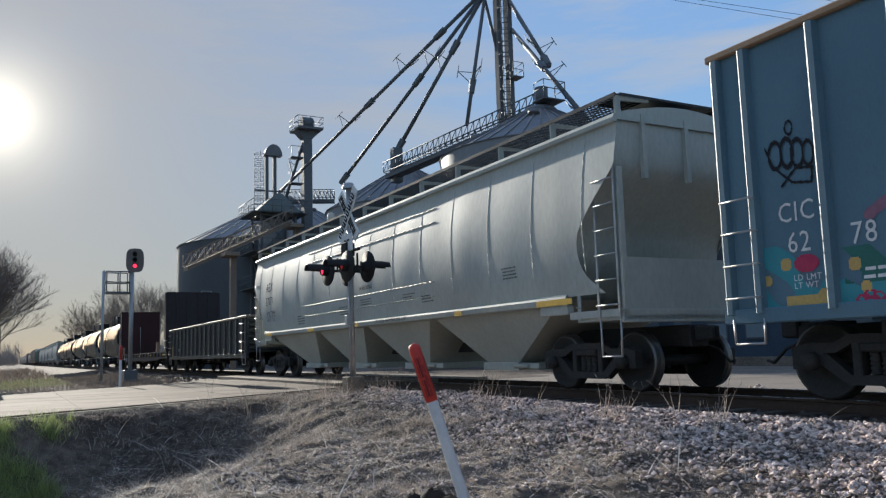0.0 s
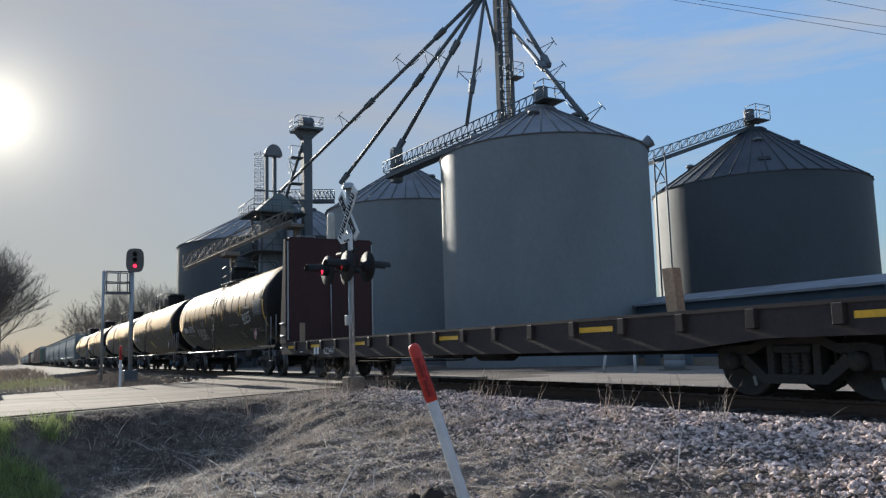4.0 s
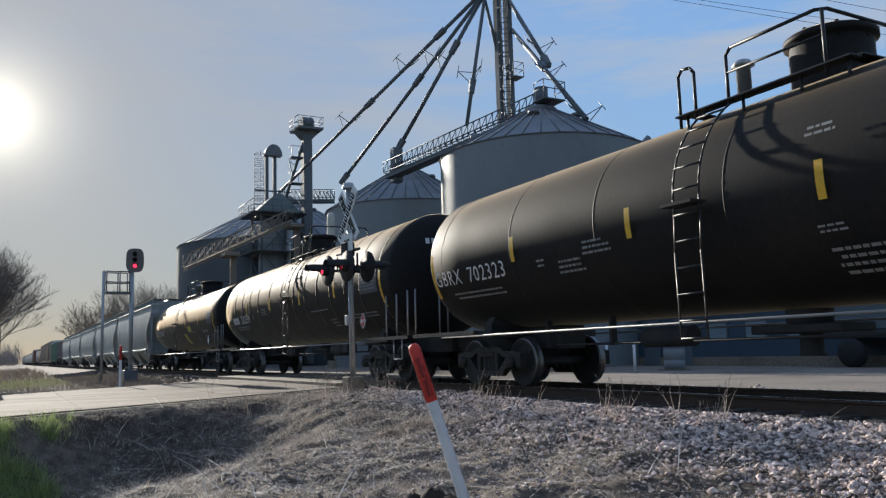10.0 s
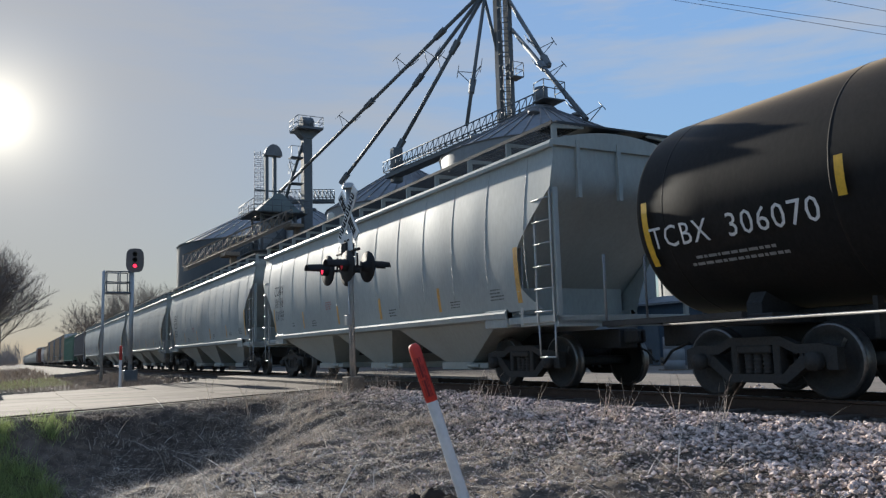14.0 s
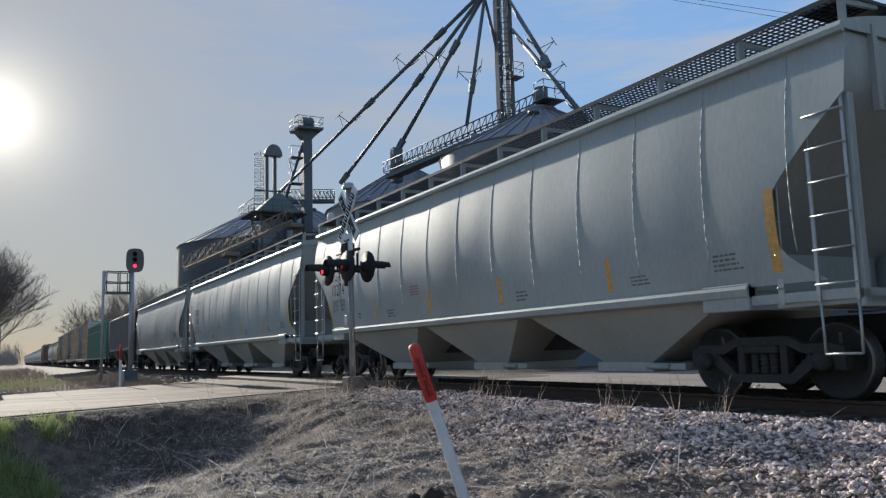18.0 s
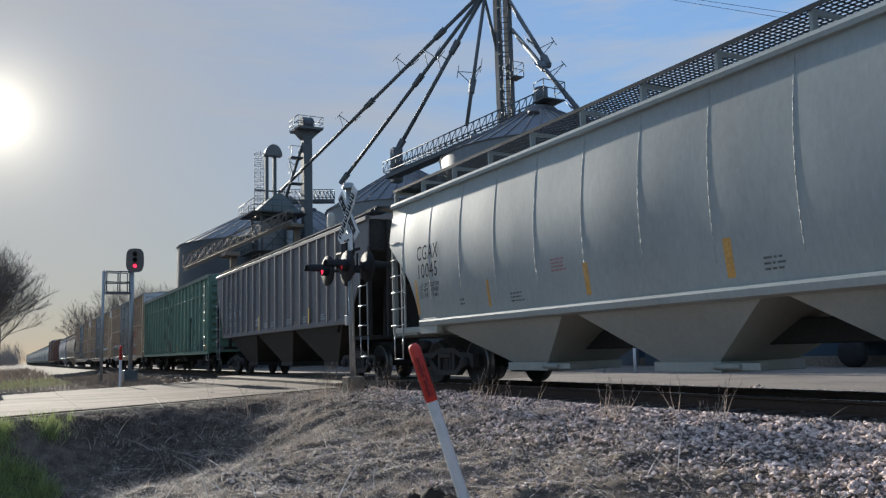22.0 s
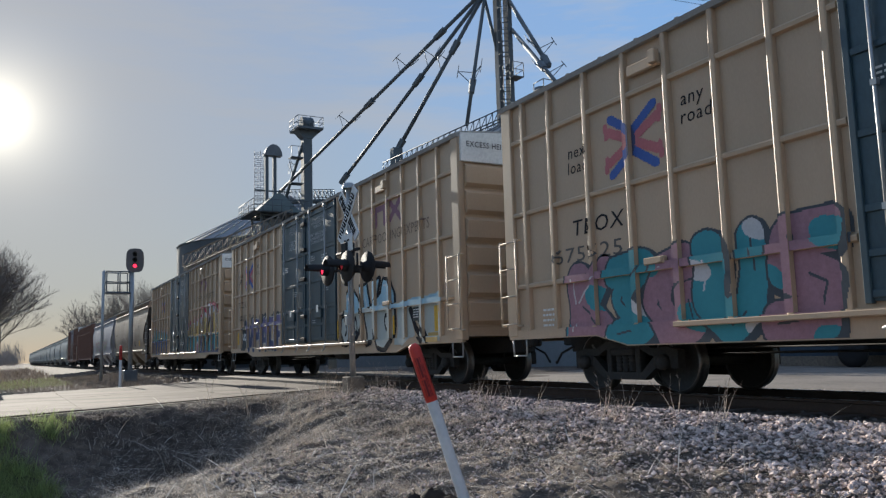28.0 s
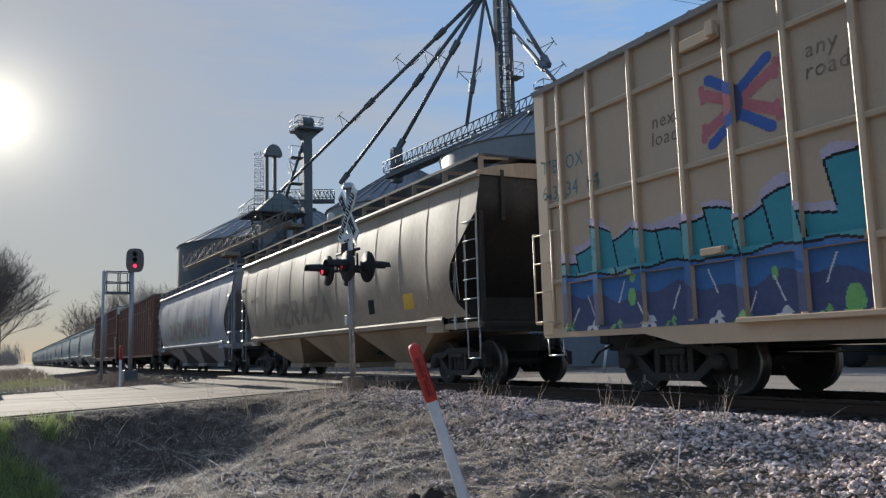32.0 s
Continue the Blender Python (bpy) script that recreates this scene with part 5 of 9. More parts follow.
    bars(car, -2.9, 2.35, 0.7, 0.3, 3, WORNW, tank_surf, seed + 2, lift=0.01)
    bars(car, 2.2, 2.0, 1.6, 0.12, 1, WORNW, tank_surf, seed + 3, lift=0.01)
    bars(car, 3.5, 1.7, 0.5, 0.25, 3, WORNW, tank_surf, seed + 4, lift=0.01)
    bars(car, 5.0, 1.75, 2.0, 0.16, 2, WORNW, tank_surf, seed + 5, lift=0.01)
    # pale specification panel and hazard diamond
    patch(car, 6.3, 7.40, 2.20, 2.78, mat("grey_spec_panel", (0.10, 0.10, 0.105), 0.7), tank_surf, "spec_panel", 0.004, "grey specification panel")
    bars(car, 6.35, 2.74, 1.0, 0.5, 6, mat("grey_print", (0.24, 0.24, 0.24), 0.7), tank_surf, seed + 6, lift=0.014)
    hold = piece("placard_holder", Geo().box(6.01, 6.35, -1.36, -1.335, 1.36, 1.70, 0.005).tube((6.18, -1.34, 1.66), (6.18, -1.10, 1.72), 0.02, n=6), IRONB, car)
    g = Geo()
    for q, m in ((0.21, 0), (0.18, 1)):
        g.add([(6.18 + a * q, -1.366 - 0.004 * m, 1.53 + b * q) for a, b in ((-1, 0), (0, -1), (1, 0), (0, 1))], [(0, 1, 2, 3)], slot=m)
    piece("placard", g, [WHITE, hazard], hold, "hazard diamond placard")
    if hazard is REDM:
        patch(hold, 6.06, 6.30, 1.49, 1.57, WHITE, lambda x, z: -1.372, "placard_strip", 0.003)
        letter(hold, "1987", 0.085, BLACKM, 6.18, 1.50, lambda x, z: -1.376, align="CENTER", lift=0.003)
    # end lettering
    turn = pose(0, 0, 0, 0, 0, 90)
    on_end = lambda x, z: -dome_x(x, z)
    if code:
        letter(car, code, 0.20, WHITE, -0.68, 3.28, on_end, squeeze=0.85, lift=0.012).matrix_basis = turn
    else:
        for k in range(4):
            patch(car, -0.64 + 0.15 * k, -0.54 + 0.15 * k, 3.28, 3.42, WHITE, on_end, "owner_mark", 0.012).matrix_basis = turn
    letter(car, number, 0.20, WHITE, 0.03, 3.28, on_end, squeeze=0.85, lift=0.012).matrix_basis = turn
    bars(car, -0.25, 3.18, 0.6, 0.2, 2, WHITE, on_end, seed + 8, lift=0.012).matrix_basis = turn
    for fn in tags:
        fn(car)
    return car


# ---- open gondola ----
def gondola(label, paint, half, top, bottom, posts, rim=None, deco=None, post_d=0.07, post_x=None):
    car = thing("gondola_wagon", label, "train wagon", "wagons of the freight train")
    rim = rim or paint
    key = (paint.name, half, top)

    def shell():
        g = Geo()
        g.box(-half + 0.06, half - 0.06, -1.40, 1.40, bottom + 0.2, bottom + 0.28)
        return g
    part("floor", cached(("gon_body", *key), shell, paint), car)
    for s in (0, 180):
        r = pose(0, 0, 0, 0, 0, s)
        part("side_sheet", cached(("gon_side", *key), lambda: Geo().box(-half, half, -1.46, -1.40, bottom, top - 0.05), paint), car, at=r)
        part("end_sheet", cached(("gon_end", *key), lambda: Geo().box(half - 0.06, half, -1.40, 1.40, bottom + 0.15, top - 0.05), paint), car, at=r)
        part("top_rail", cached(("gon_rail", *key), lambda: Geo().box(-half - 0.03, half + 0.03, -1.53, -1.38, top - 0.10, top, 0.02), rim), car, at=r)
        part("end_rail", cached(("gon_erail", *key), lambda: Geo().box(half - 0.10, half + 0.05, -1.38, 1.38, top - 0.10, top, 0.02), rim), car, at=r)
        part("side_sill", cached(("gon_sill", *key), lambda: Geo().box(-half, half, -1.51, -1.40, bottom - 0.06, bottom + 0.12, 0.015), paint), car, at=r)
        for k in range(6):
            z = bottom + 0.3 + (top - bottom - 0.5) * k / 5
            part("end_rib", cached(("gon_erib", *key), lambda: Geo().prism([(half - 0.01, -0.06), (half + 0.08, -0.03), (half + 0.08, 0.03), (half - 0.01, 0.06)], "y", -1.38, 1.38), paint), car, at=r @ pose(0, 0, z))
        for x in post_x or [-half + 0.12 + (2 * half - 0.24) * k / (posts - 1) for k in range(posts)]:
            part("side_post", cached(("gon_post", *key, post_d), lambda: Geo().prism([(-0.075, -1.455), (-0.062, -1.455 - post_d + 0.024), (-0.054, -1.455 - post_d + 0.010), (-0.034, -1.455 - post_d), (0.045, -1.455 - post_d), (0.075, -1.455)], "z", bottom + 0.06, top - 0.10), paint), car, at=r @ pose(x if s == 0 else -x, 0, 0))
    for e in (1, -1):
        ladder(car, half - 0.62 if e > 0 else -half + 0.12, -1.55, bottom + 0.05, min(1.6, top - bottom - 0.2), 0.48, 4, IRON, False)
        stirrup(car, half - 0.60 if e > 0 else -half + 0.14, -1.5, bottom, 0.46, 0.3)
    running_gear(car, half, 1.75 if half < 9 else 2.3, low=0.55)
    if deco:
        deco(car)
    return car


# ---- bulkhead flat ----
def bulkhead_flat(label):
    car = thing("bulkhead_flat_wagon", label, "train wagon", "wagons of the freight train")
    half = 10.95
    part("deck", cached("flat_deck", lambda: Geo().box(-half, half, -1.40, 1.40, 1.05, 1.13, 0.01), WOOD), car, "worn timber deck")
    for s in (0, 180):
        r = pose(0, 0, 0, 0, 0, s)
        part("side_sill", cached("flat_sill", lambda: Geo().prism([(-half, 1.12), (half, 1.12), (half, 0.74), (half - 2.6, 0.74), (half - 4, 0.62), (-half + 4, 0.62), (-half + 2.6, 0.74), (-half, 0.74)], "y", -1.48, -1.40)
                                   .box(-half, half, -1.50, -1.40, 1.09, 1.14), FLATD), car, at=r)
        for k in range(17):
            part("stake_pocket", cached("flat_pocket", lambda: Geo().box(-0.07, 0.07, -1.56, -1.47, 0.86, 1.10, 0.01), FLATD), car, at=r @ pose(-half + 1.6 + k * (2 * half - 3.2) / 16, 0, 0))

        def bulk():
            g = Geo()
            x = half - 0.35
            g.prism([(-1.53, 1.10), (-1.50, 4.45), (-1.42, 4.55), (1.42, 4.55), (1.50, 4.45), (1.53, 1.10)], "x", x - 0.34, x - 0.26)
            return g

        def brace():
            return Geo().prism([(half - 0.62, 1.10), (half - 0.62, 4.50), (half - 0.42, 4.50), (half - 0.02, 1.10)], "y", -0.045, 0.045)
        b = part("bulkhead", cached("flat_bulkhead", bulk, MAROON), car, "maroon steel bulkhead", at=r)
        part("outer_sheet", cached("flat_outer", lambda: Geo().prism([(half - 0.60, 1.12), (half - 0.60, 4.52), (half - 0.47, 4.52), (half - 0.10, 1.12)], "y", -1.46, 1.46), FLATD), b, "dark ribbed outer sheet")
        for y in (-1.49, -0.88, -0.30, 0.30, 0.88, 1.49):
            part("brace", cached("flat_brace", brace, FLATD), b, at=pose(0, y, 0))
        part("grab_iron", cached("flat_grab", lambda: Geo().wire([(half - 0.55, 0.5, 4.5), (half - 0.55, 0.5, 4.62), (half - 0.55, 1.1, 4.62), (half - 0.55, 1.1, 4.5)], 0.015), IRON), b)
        part("edge_strip", cached("flat_edge", lambda: Geo().box(half - 0.715, half - 0.69, -1.50, -1.46, 1.2, 4.4).box(half - 0.715, half - 0.69, 1.46, 1.50, 1.2, 4.4), IRON), b, "worn bright edge")
    part("centre_rib", cached("flat_rib", lambda: Geo().tube((-half + 0.72, 0.0, 1.2), (-half + 0.72, -0.02, 3.35), 0.02), IRON), car, "bright hanging chain")
    for k in range(3):
        part("end_ladder", cached("flat_rungs", lambda: Geo().wire([(0, -1.46, 0), (0, -1.54, 0), (0.5, -1.54, 0), (0.5, -1.46, 0)], 0.014), IRON), car, at=pose(-half + 0.05, 0, 0.95 + 0.4 * k))
        part("end_ladder", cached("flat_rungs", None, IRON), car, at=pose(half - 0.55, 0, 0.95 + 0.4 * k))
    running_gear(car, half, 2.6, low=0.55)
    part("timber_stake", cached("flat_stake", lambda: Geo().box(-0.075, 0.075, -1.42, -1.28, 1.13, 1.70, 0.02), WOOD), car, "short timber stake", at=pose(-half + 1.75, 0, 0))
    part("timber_stake", cached("flat_stake2", lambda: Geo().prism([(-0.1, 1.13), (0.1, 1.13), (0.05, 1.75), (-0.15, 1.75)], "y", -1.40, -1.25), WOOD), car, "short timber stake", at=pose(half - 4.2, 0, 0))
    fs = lambda x, z: -1.484
    for x in (-9.8, -7.6, 9.9, 5.2, 0.5, -4.3):
        patch(car, x - 0.4, x + 0.4, 0.92, 1.0, YELLOW, fs, "yellow_bar", 0.006)
    for k in range(2):
        patch(car, -7.75 + 0.25 * k, -7.57 + 0.25 * k, 0.72, 0.92, WHITE, fs, "owner_mark", 0.006)
    letter(car, "622441", 0.27, WHITE, -6.9, 0.72, fs, lift=0.008)
    bars(car, -9.0, 0.82, 0.3, 0.1, 1, WHITE, fs, 4)
    return car


# ---- ribbed covered hopper with straight posts ----
def ribbed_hopper(label, paint, deco=None):
    car = thing("ribbed_hopper_wagon", label, "train wagon", "wagons of the freight train")
    half, eave, sill = 8.36, 4.15, 1.55
    key = (paint.name,)

    def side():
        g = Geo()
        g.prism([(-half, eave), (half, eave), (half, 3.3), (half - 1.4, sill), (-half + 1.4, sill), (-half, 3.3)], "y", -1.47, -1.43)
        g.box(-half + 1.35, half - 1.35, -1.52, -1.42, sill - 0.06, sill + 0.10, 0.012)
        g.box(-half, half, -1.53, -1.40, eave - 0.10, eave + 0.02, 0.015)
        return g

    def end():
        g = Geo()
        g.add([(half - 0.05, -1.43, eave), (half - 0.05, 1.43, eave), (half - 0.05, 1.43, 3.3), (half - 0.05, -1.43, 3.3), (half - 2.4, -1.43, 1.3), (half - 2.4, 1.43, 1.3)], [(0, 3, 2, 1), (3, 4, 5, 2)])
        for y in (-0.9, 0, 0.9):
            g.box(half - 0.06, half + 0.06, y - 0.06, y + 0.06, 1.1, eave - 0.05, 0.01)
        g.box(half - 1.2, half, -1.44, 1.44, 1.05, 1.14, 0.01)
        for y in (-1.42, 1.42):
            g.box(half - 0.08, half, y - 0.05, y + 0.05, 1.1, 3.4, 0.01)
        g.box(half - 1.1, half - 0.95, -0.6, 0.6, 1.1, 2.9)
        return g

    def bay():
        g = Geo()
        g.add([(-2.1, -1.42, sill - 0.05), (2.1, -1.42, sill - 0.05), (2.1, 1.42, sill - 0.05), (-2.1, 1.42, sill - 0.05), (-0.55, -0.95, 0.48), (0.55, -0.95, 0.48), (0.55, 0.95, 0.48), (-0.55, 0.95, 0.48)],
              [(0, 4, 5, 1), (1, 5, 6, 2), (2, 6, 7, 3), (3, 7, 4, 0), (4, 7, 6, 5)])
        g.box(-0.62, 0.62, -0.98, 0.98, 0.36, 0.49, 0.01)
        return g
    for s in (0, 180):
        r = pose(0, 0, 0, 0, 0, s)
        part("side", cached(("rib_side", *key), side, paint), car, at=r)
        part("end", cached(("rib_end", *key), end, NEARBLACK), car, "soot-black sloping end", at=r)
        for x in (-7.01, -6.22, -5.52, -4.73, -3.94, -3.13, -2.27, -1.35, -0.42, 0.50, 1.42, 2.28, 3.12, 3.93, 4.72, 5.50, 6.22, 7.01):
            part("side_post", cached(("rib_post", *key), lambda: Geo().prism([(-0.066, -1.465), (-0.06, -1.522), (-0.052, -1.538), (-0.032, -1.55), (0.045, -1.55), (0.066, -1.465)], "z", sill + 0.05, eave - 0.08), paint), car, at=r @ pose(x, 0, 0))
        part("running_board", cached(("running_board", half), lambda: Geo().box(-half, half, -0.3, 0.3, 0, 0.03), GRATE), car, "dark grating walkway", at=r @ pose(0, -0.95, eave + 0.12)) if s else None
        part("roof_walk", cached(("roof_walk2", half), lambda: Geo().box(half - 0.7, half, -1.2, 1.2, 0, 0.035).wire([(half - 0.1, -1.2, 0), (half - 0.1, -1.2, -0.2)], 0.03), GRATE), car, "dark grating walkway", at=r @ pose(0, 0, eave + 0.26))
    part("roof", cached(("rib_roof", *key), lambda: Geo().prism([(-1.5, eave), (0, eave + 0.22), (1.5, eave), (1.5, eave - 0.05), (-1.5, eave - 0.05)], "x", -half, half), paint), car)
    part("roof_fence", cached(("rib_board", half), lambda: _board(half), GRATE), car, "dark grating walkway", at=pose(0, -1.15, eave + 0.14))
    for k in range(3):
        part("hopper_bay", cached(("rib_bay", *key), bay, NEARBLACK), car, "sooty hopper bay", at=pose((k - 1) * 4.3, 0, 0))
    part("centre_sill", cached(("centre_sill", half), lambda: Geo().box(-half, half, -0.2, 0.2, 0.66, 1.0, 0.02), UNDER), car)
    for e in (1, -1):
        ladder(car, half - 0.56 if e > 0 else -half + 0.06, -1.48, 1.15, 2.0, 0.5, 4, IRON)
        stirrup(car, half - 0.55 if e > 0 else -half + 0.07, -1.47, 1.12, 0.48, 0.5)
        bogie(car, e * (half - 1.75))
        part("coupler", cached("coupler", g_coupler, TRUCK), car, at=pose(e * half, 0, 0, 0, 0, 0 if e > 0 else 180))
    if deco:
        deco(car)
    return car


def _board(half):
    g = Geo()
    n = int(2 * half / 0.11)
    for k in range(n + 1):
        x = -half + 2 * half * k / n
        g.box(x - 0.008, x + 0.008, -0.22, 0.22, 0, 0.03)
    for y in (-0.22, -0.11, 0.0, 0.11, 0.22):
        g.box(-half, half, y - 0.007, y + 0.007, -0.005, 0.035)
    return g


# ---- green box wagon with close posts ----
def post_box(label, paint, half, eave, deco=None, posts=18):
    car = thing("box_wagon", label, "train wagon", "wagons of the freight train")
    key = (paint.name, half, eave)
    part("body", cached(("pb_body", *key), lambda: Geo().box(-half + 0.02, half - 0.02, -1.485, 1.485, 0.95, eave - 0.03), paint), car)
    part("roof", cached(("pb_roof", *key), lambda: Geo().prism([(-1.57, eave - 0.08), (-1.59, eave), (0, eave + 0.14), (1.59, eave), (1.57, eave - 0.08)], "x", -half - 0.02, half + 0.02), mat("galvanised_wagon_roof", (0.30, 0.29, 0.27))), car, "weathered metal roof")
    for s in (0, 180):
        r = pose(0, 0, 0, 0, 0, s)
        for k in range(posts):
            x = 8.66 - 0.905 * k if posts == 20 else -half + 0.75 + k * (2 * half - 1.5) / (posts - 1)
            part("side_post", cached(("pb_post", *key), lambda: Geo().prism([(-0.056, -1.48), (-0.05, -1.538), (-0.043, -1.553), (-0.024, -1.565), (0.036, -1.565), (0.056, -1.48)], "z", 0.95, eave - 0.06), paint), car, at=r @ pose(x, 0, 0))
        part("side_sill", cached(("pb_sill", *key), lambda: Geo().prism([(-half, 1.02), (half, 1.02), (half, 0.88), (-half, 0.88)], "y", -1.55, -1.46), paint), car, at=r)
        part("top_rail", cached(("pb_rail", *key), lambda: Geo().box(-half, half, -1.57, -1.47, eave - 0.16, eave - 0.04, 0.01), paint), car, at=r)
        for e in (1, -1):
            part("corner_post", cached(("pb_corner", *key), lambda: Geo().box(-0.16, 0, -1.56, -1.4, 0.9, eave - 0.04, 0.02), paint), car, at=r @ pose(half if e > 0 else -half + 0.16, 0, 0))

        def end():
            g = Geo()
            for k in range(9):
                z = 1.25 + k * (eave - 1.7) / 8
                g.prism([(half - 0.03, z - 0.11), (half + 0.06, z - 0.05), (half + 0.06, z + 0.05), (half - 0.03, z + 0.11)], "y", -1.38, 1.38)
            g.box(half - 0.03, half + 0.05, -1.45, 1.45, eave - 0.35, eave - 0.02)
            return g
        part("corrugated_end", cached(("pb_end", *key), end, paint), car, at=r)
    for e in (1, -1):
        ladder(car, half - 0.66 if e > 0 else -half + 0.16, -1.58, 1.05, eave - 1.4, 0.5, 8, paint)
        stirrup(car, half - 0.6 if e > 0 else -half + 0.14, -1.5, 0.9, 0.46, 0.3)
    part("side_rail", cached(("pb_rail2", *key), lambda: Geo().box(-half + 0.3, half - 0.75, -1.552, -1.48, eave - 0.90, eave - 0.85, 0.008), paint), car)
    running_gear(car, half, 2.45)
    if deco:
        deco(car)
    return car
# ---- the train, front to rear ----
def run(t):
    """Metres the train has gone at t seconds."""
    return 10.95 * t - 0.00775 * t * t


def place(car, front, rear):
    CARS.append((car, (front + rear) / 2))
    car.matrix_basis = pose((front + rear) / 2, 0, 0)
    return car


def deco_blue(car):
    f = lambda x, z: -1.465
    letter(car, "CIC", 0.33, WHITE, -7.03, 2.07, f, squeeze=0.85)
    letter(car, "62", 0.34, WHITE, -6.93, 1.71, f, squeeze=0.88)
    letter(car, "78", 0.34, WHITE, -6.13, 1.71, f, squeeze=0.88)
    letter(car, "LD LMT\nLT WT", 0.10, WHITE, -6.88, 1.38, f)
    bars(car, -6.02, 1.45, 0.5, 0.2, 2, WHITE, f, 5)

    def loops(U, V):
        o = np.full(U.shape, -1)
        o[stroke(U, V, [(0.0, 0.60), (0.1, 0.35), (0.35, 0.12), (0.6, 0.08), (0.62, 0.25), (0.4, 0.28), (0.2, 0.1)], 0.014)] = 0
        for cx, cy, rx, ry in ((0.14, 0.48, 0.09, 0.16), (0.3, 0.48, 0.08, 0.17), (0.44, 0.45, 0.08, 0.16), (0.58, 0.42, 0.07, 0.14), (0.35, 0.77, 0.05, 0.08)):
            d = np.sqrt(((U - cx) / rx) ** 2 + ((V - cy) / ry) ** 2)
            o[np.abs(d - 1) < 0.17] = 0
        return o
    spray(car, -7.14, -6.40, 2.40, 3.28, loops, [BLACKM], f, 0.012)

    def fn(U, V):
        o = np.full(U.shape, -1)
        n = np.sin(U * 5.1) * np.cos(V * 6.3 + U * 3) + 0.6 * np.sin(U * 11 + V * 9)
        o[(V < 0.62 + 0.25 * np.sin(U * 4 + 1)) & (n > -0.35)] = 0
        o[(U > 1.05) & (V > 0.35) & (V < 0.75) & (n > -0.4)] = 1
        o[(U > 1.6) & (V < 1.0 + 0.2 * np.sin(U * 3)) & (n > 0.1)] = 1
        o[(U > 0.3) & (U < 0.74) & (V > 0.04) & (V < 0.27)] = 2
        for cx, cy, r in ((0.33, 0.63, 0.075), (1.19, 0.55, 0.075), (0.81, 0.23, 0.10), (0.06, 0.46, 0.06), (1.3, 0.3, 0.06), (2.0, 0.6, 0.1), (2.5, 0.3, 0.12)):
            o[(U - cx) ** 2 + (V - cy) ** 2 < r * r] = 2
        o[((U - 0.60) / 0.17) ** 2 + ((V - 0.62) / 0.10) ** 2 < 1] = 3
        o[(((U - 1.34) / 0.2) ** 2 + ((V - 0.10) / 0.16) ** 2 < 1) & (np.sin(U * 60) + np.sin(V * 70 + U * 20) > -0.6)] = 3
        o[stroke(U, V, [(1.4, 1.05), (1.75, 1.25), (2.1, 1.1), (2.5, 1.3)], 0.06)] = 4
        return o
    spray(car, -7.30, -3.6, 0.95, 2.5, fn, [TEAL, mat("bottle_green_spray", (0.04, 0.16, 0.13), 0.6), GOLD, CRIM, PURPLE], f, 0.02, lift=0.003)


place(gondola("tall blue open wagon with tan top rail and graffiti", BLUEC, 7.9, 4.40, 0.98, 14, TRIM, deco_blue, 0.085, [-7.78] + [-7.34 + 0.966 * k for k in range(16)] + [7.78]), 8.6, -7.2)


def deco_aex(car, surf):
    h = 9.87
    letter(car, "AEX", 0.44, BLACKM, -h + 1.5, 2.88, surf, lift=0.004, squeeze=0.9)
    letter(car, "37871", 0.40, BLACKM, -h + 1.5, 2.42, surf, lift=0.004, squeeze=0.85)
    letter(car, "LD LMT 224800\nLT WT   61200\nCU FT     5200", 0.14, BLACKM, -h + 1.6, 2.12, surf, lift=0.004)
    letter(car, "WARNING", 0.16, BLACKM, 0.1, 2.28, surf, lift=0.004)
    letter(car, "DO NOT HAMMER ON CAR", 0.13, BLACKM, 1.0, 1.42, lambda x, z: -1.549, lift=0.006)
    for x, z, w, hh, n in ((0.1, 2.05, 1.0, 0.4, 4), (-1.4, 1.95, 0.9, 0.4, 4), (-5.0, 1.9, 0.9, 0.5, 4), (2.6, 2.0, 0.8, 0.3, 3), (6.8, 2.15, 0.7, 0.4, 4), (3.5, 1.9, 0.7, 0.3, 3)):
        bars(car, x, z, w * 0.8, hh * 0.6, n, PRINT, surf, int(x * 9 + 60), lift=0.004)
    for x, w in ((7.85, 0.98), (-0.6, 0.55), (-4.0, 0.55), (-8.4, 0.7), (5.0, 0.3)):
        patch(car, x, x + w, 1.38, 1.48, YELLOW, lambda x, z: -1.552, "yellow_bar", 0.006)
    for z in (3.72, 3.42, 2.16, 1.86):
        for k in range(6):
            part("side_stiffener", cached(("aex_stiff", z, k), lambda: Geo().wire([(-4.15 + 1.39 * k + 0.23 * i, surf(-4.15 + 1.39 * k + 0.23 * i, z) - 0.004, z) for i in range(7)], 0.011, 5), GREYD), car)


place(covered_hopper("dusty grey covered grain hopper with dented sides", GREYD, 9.95, 4, 1.42, 4.13, deco_aex, dent=0.022, tall=1.50, cut=1.1, hang=1.22, apron=0.05), -9.1, -29.0)


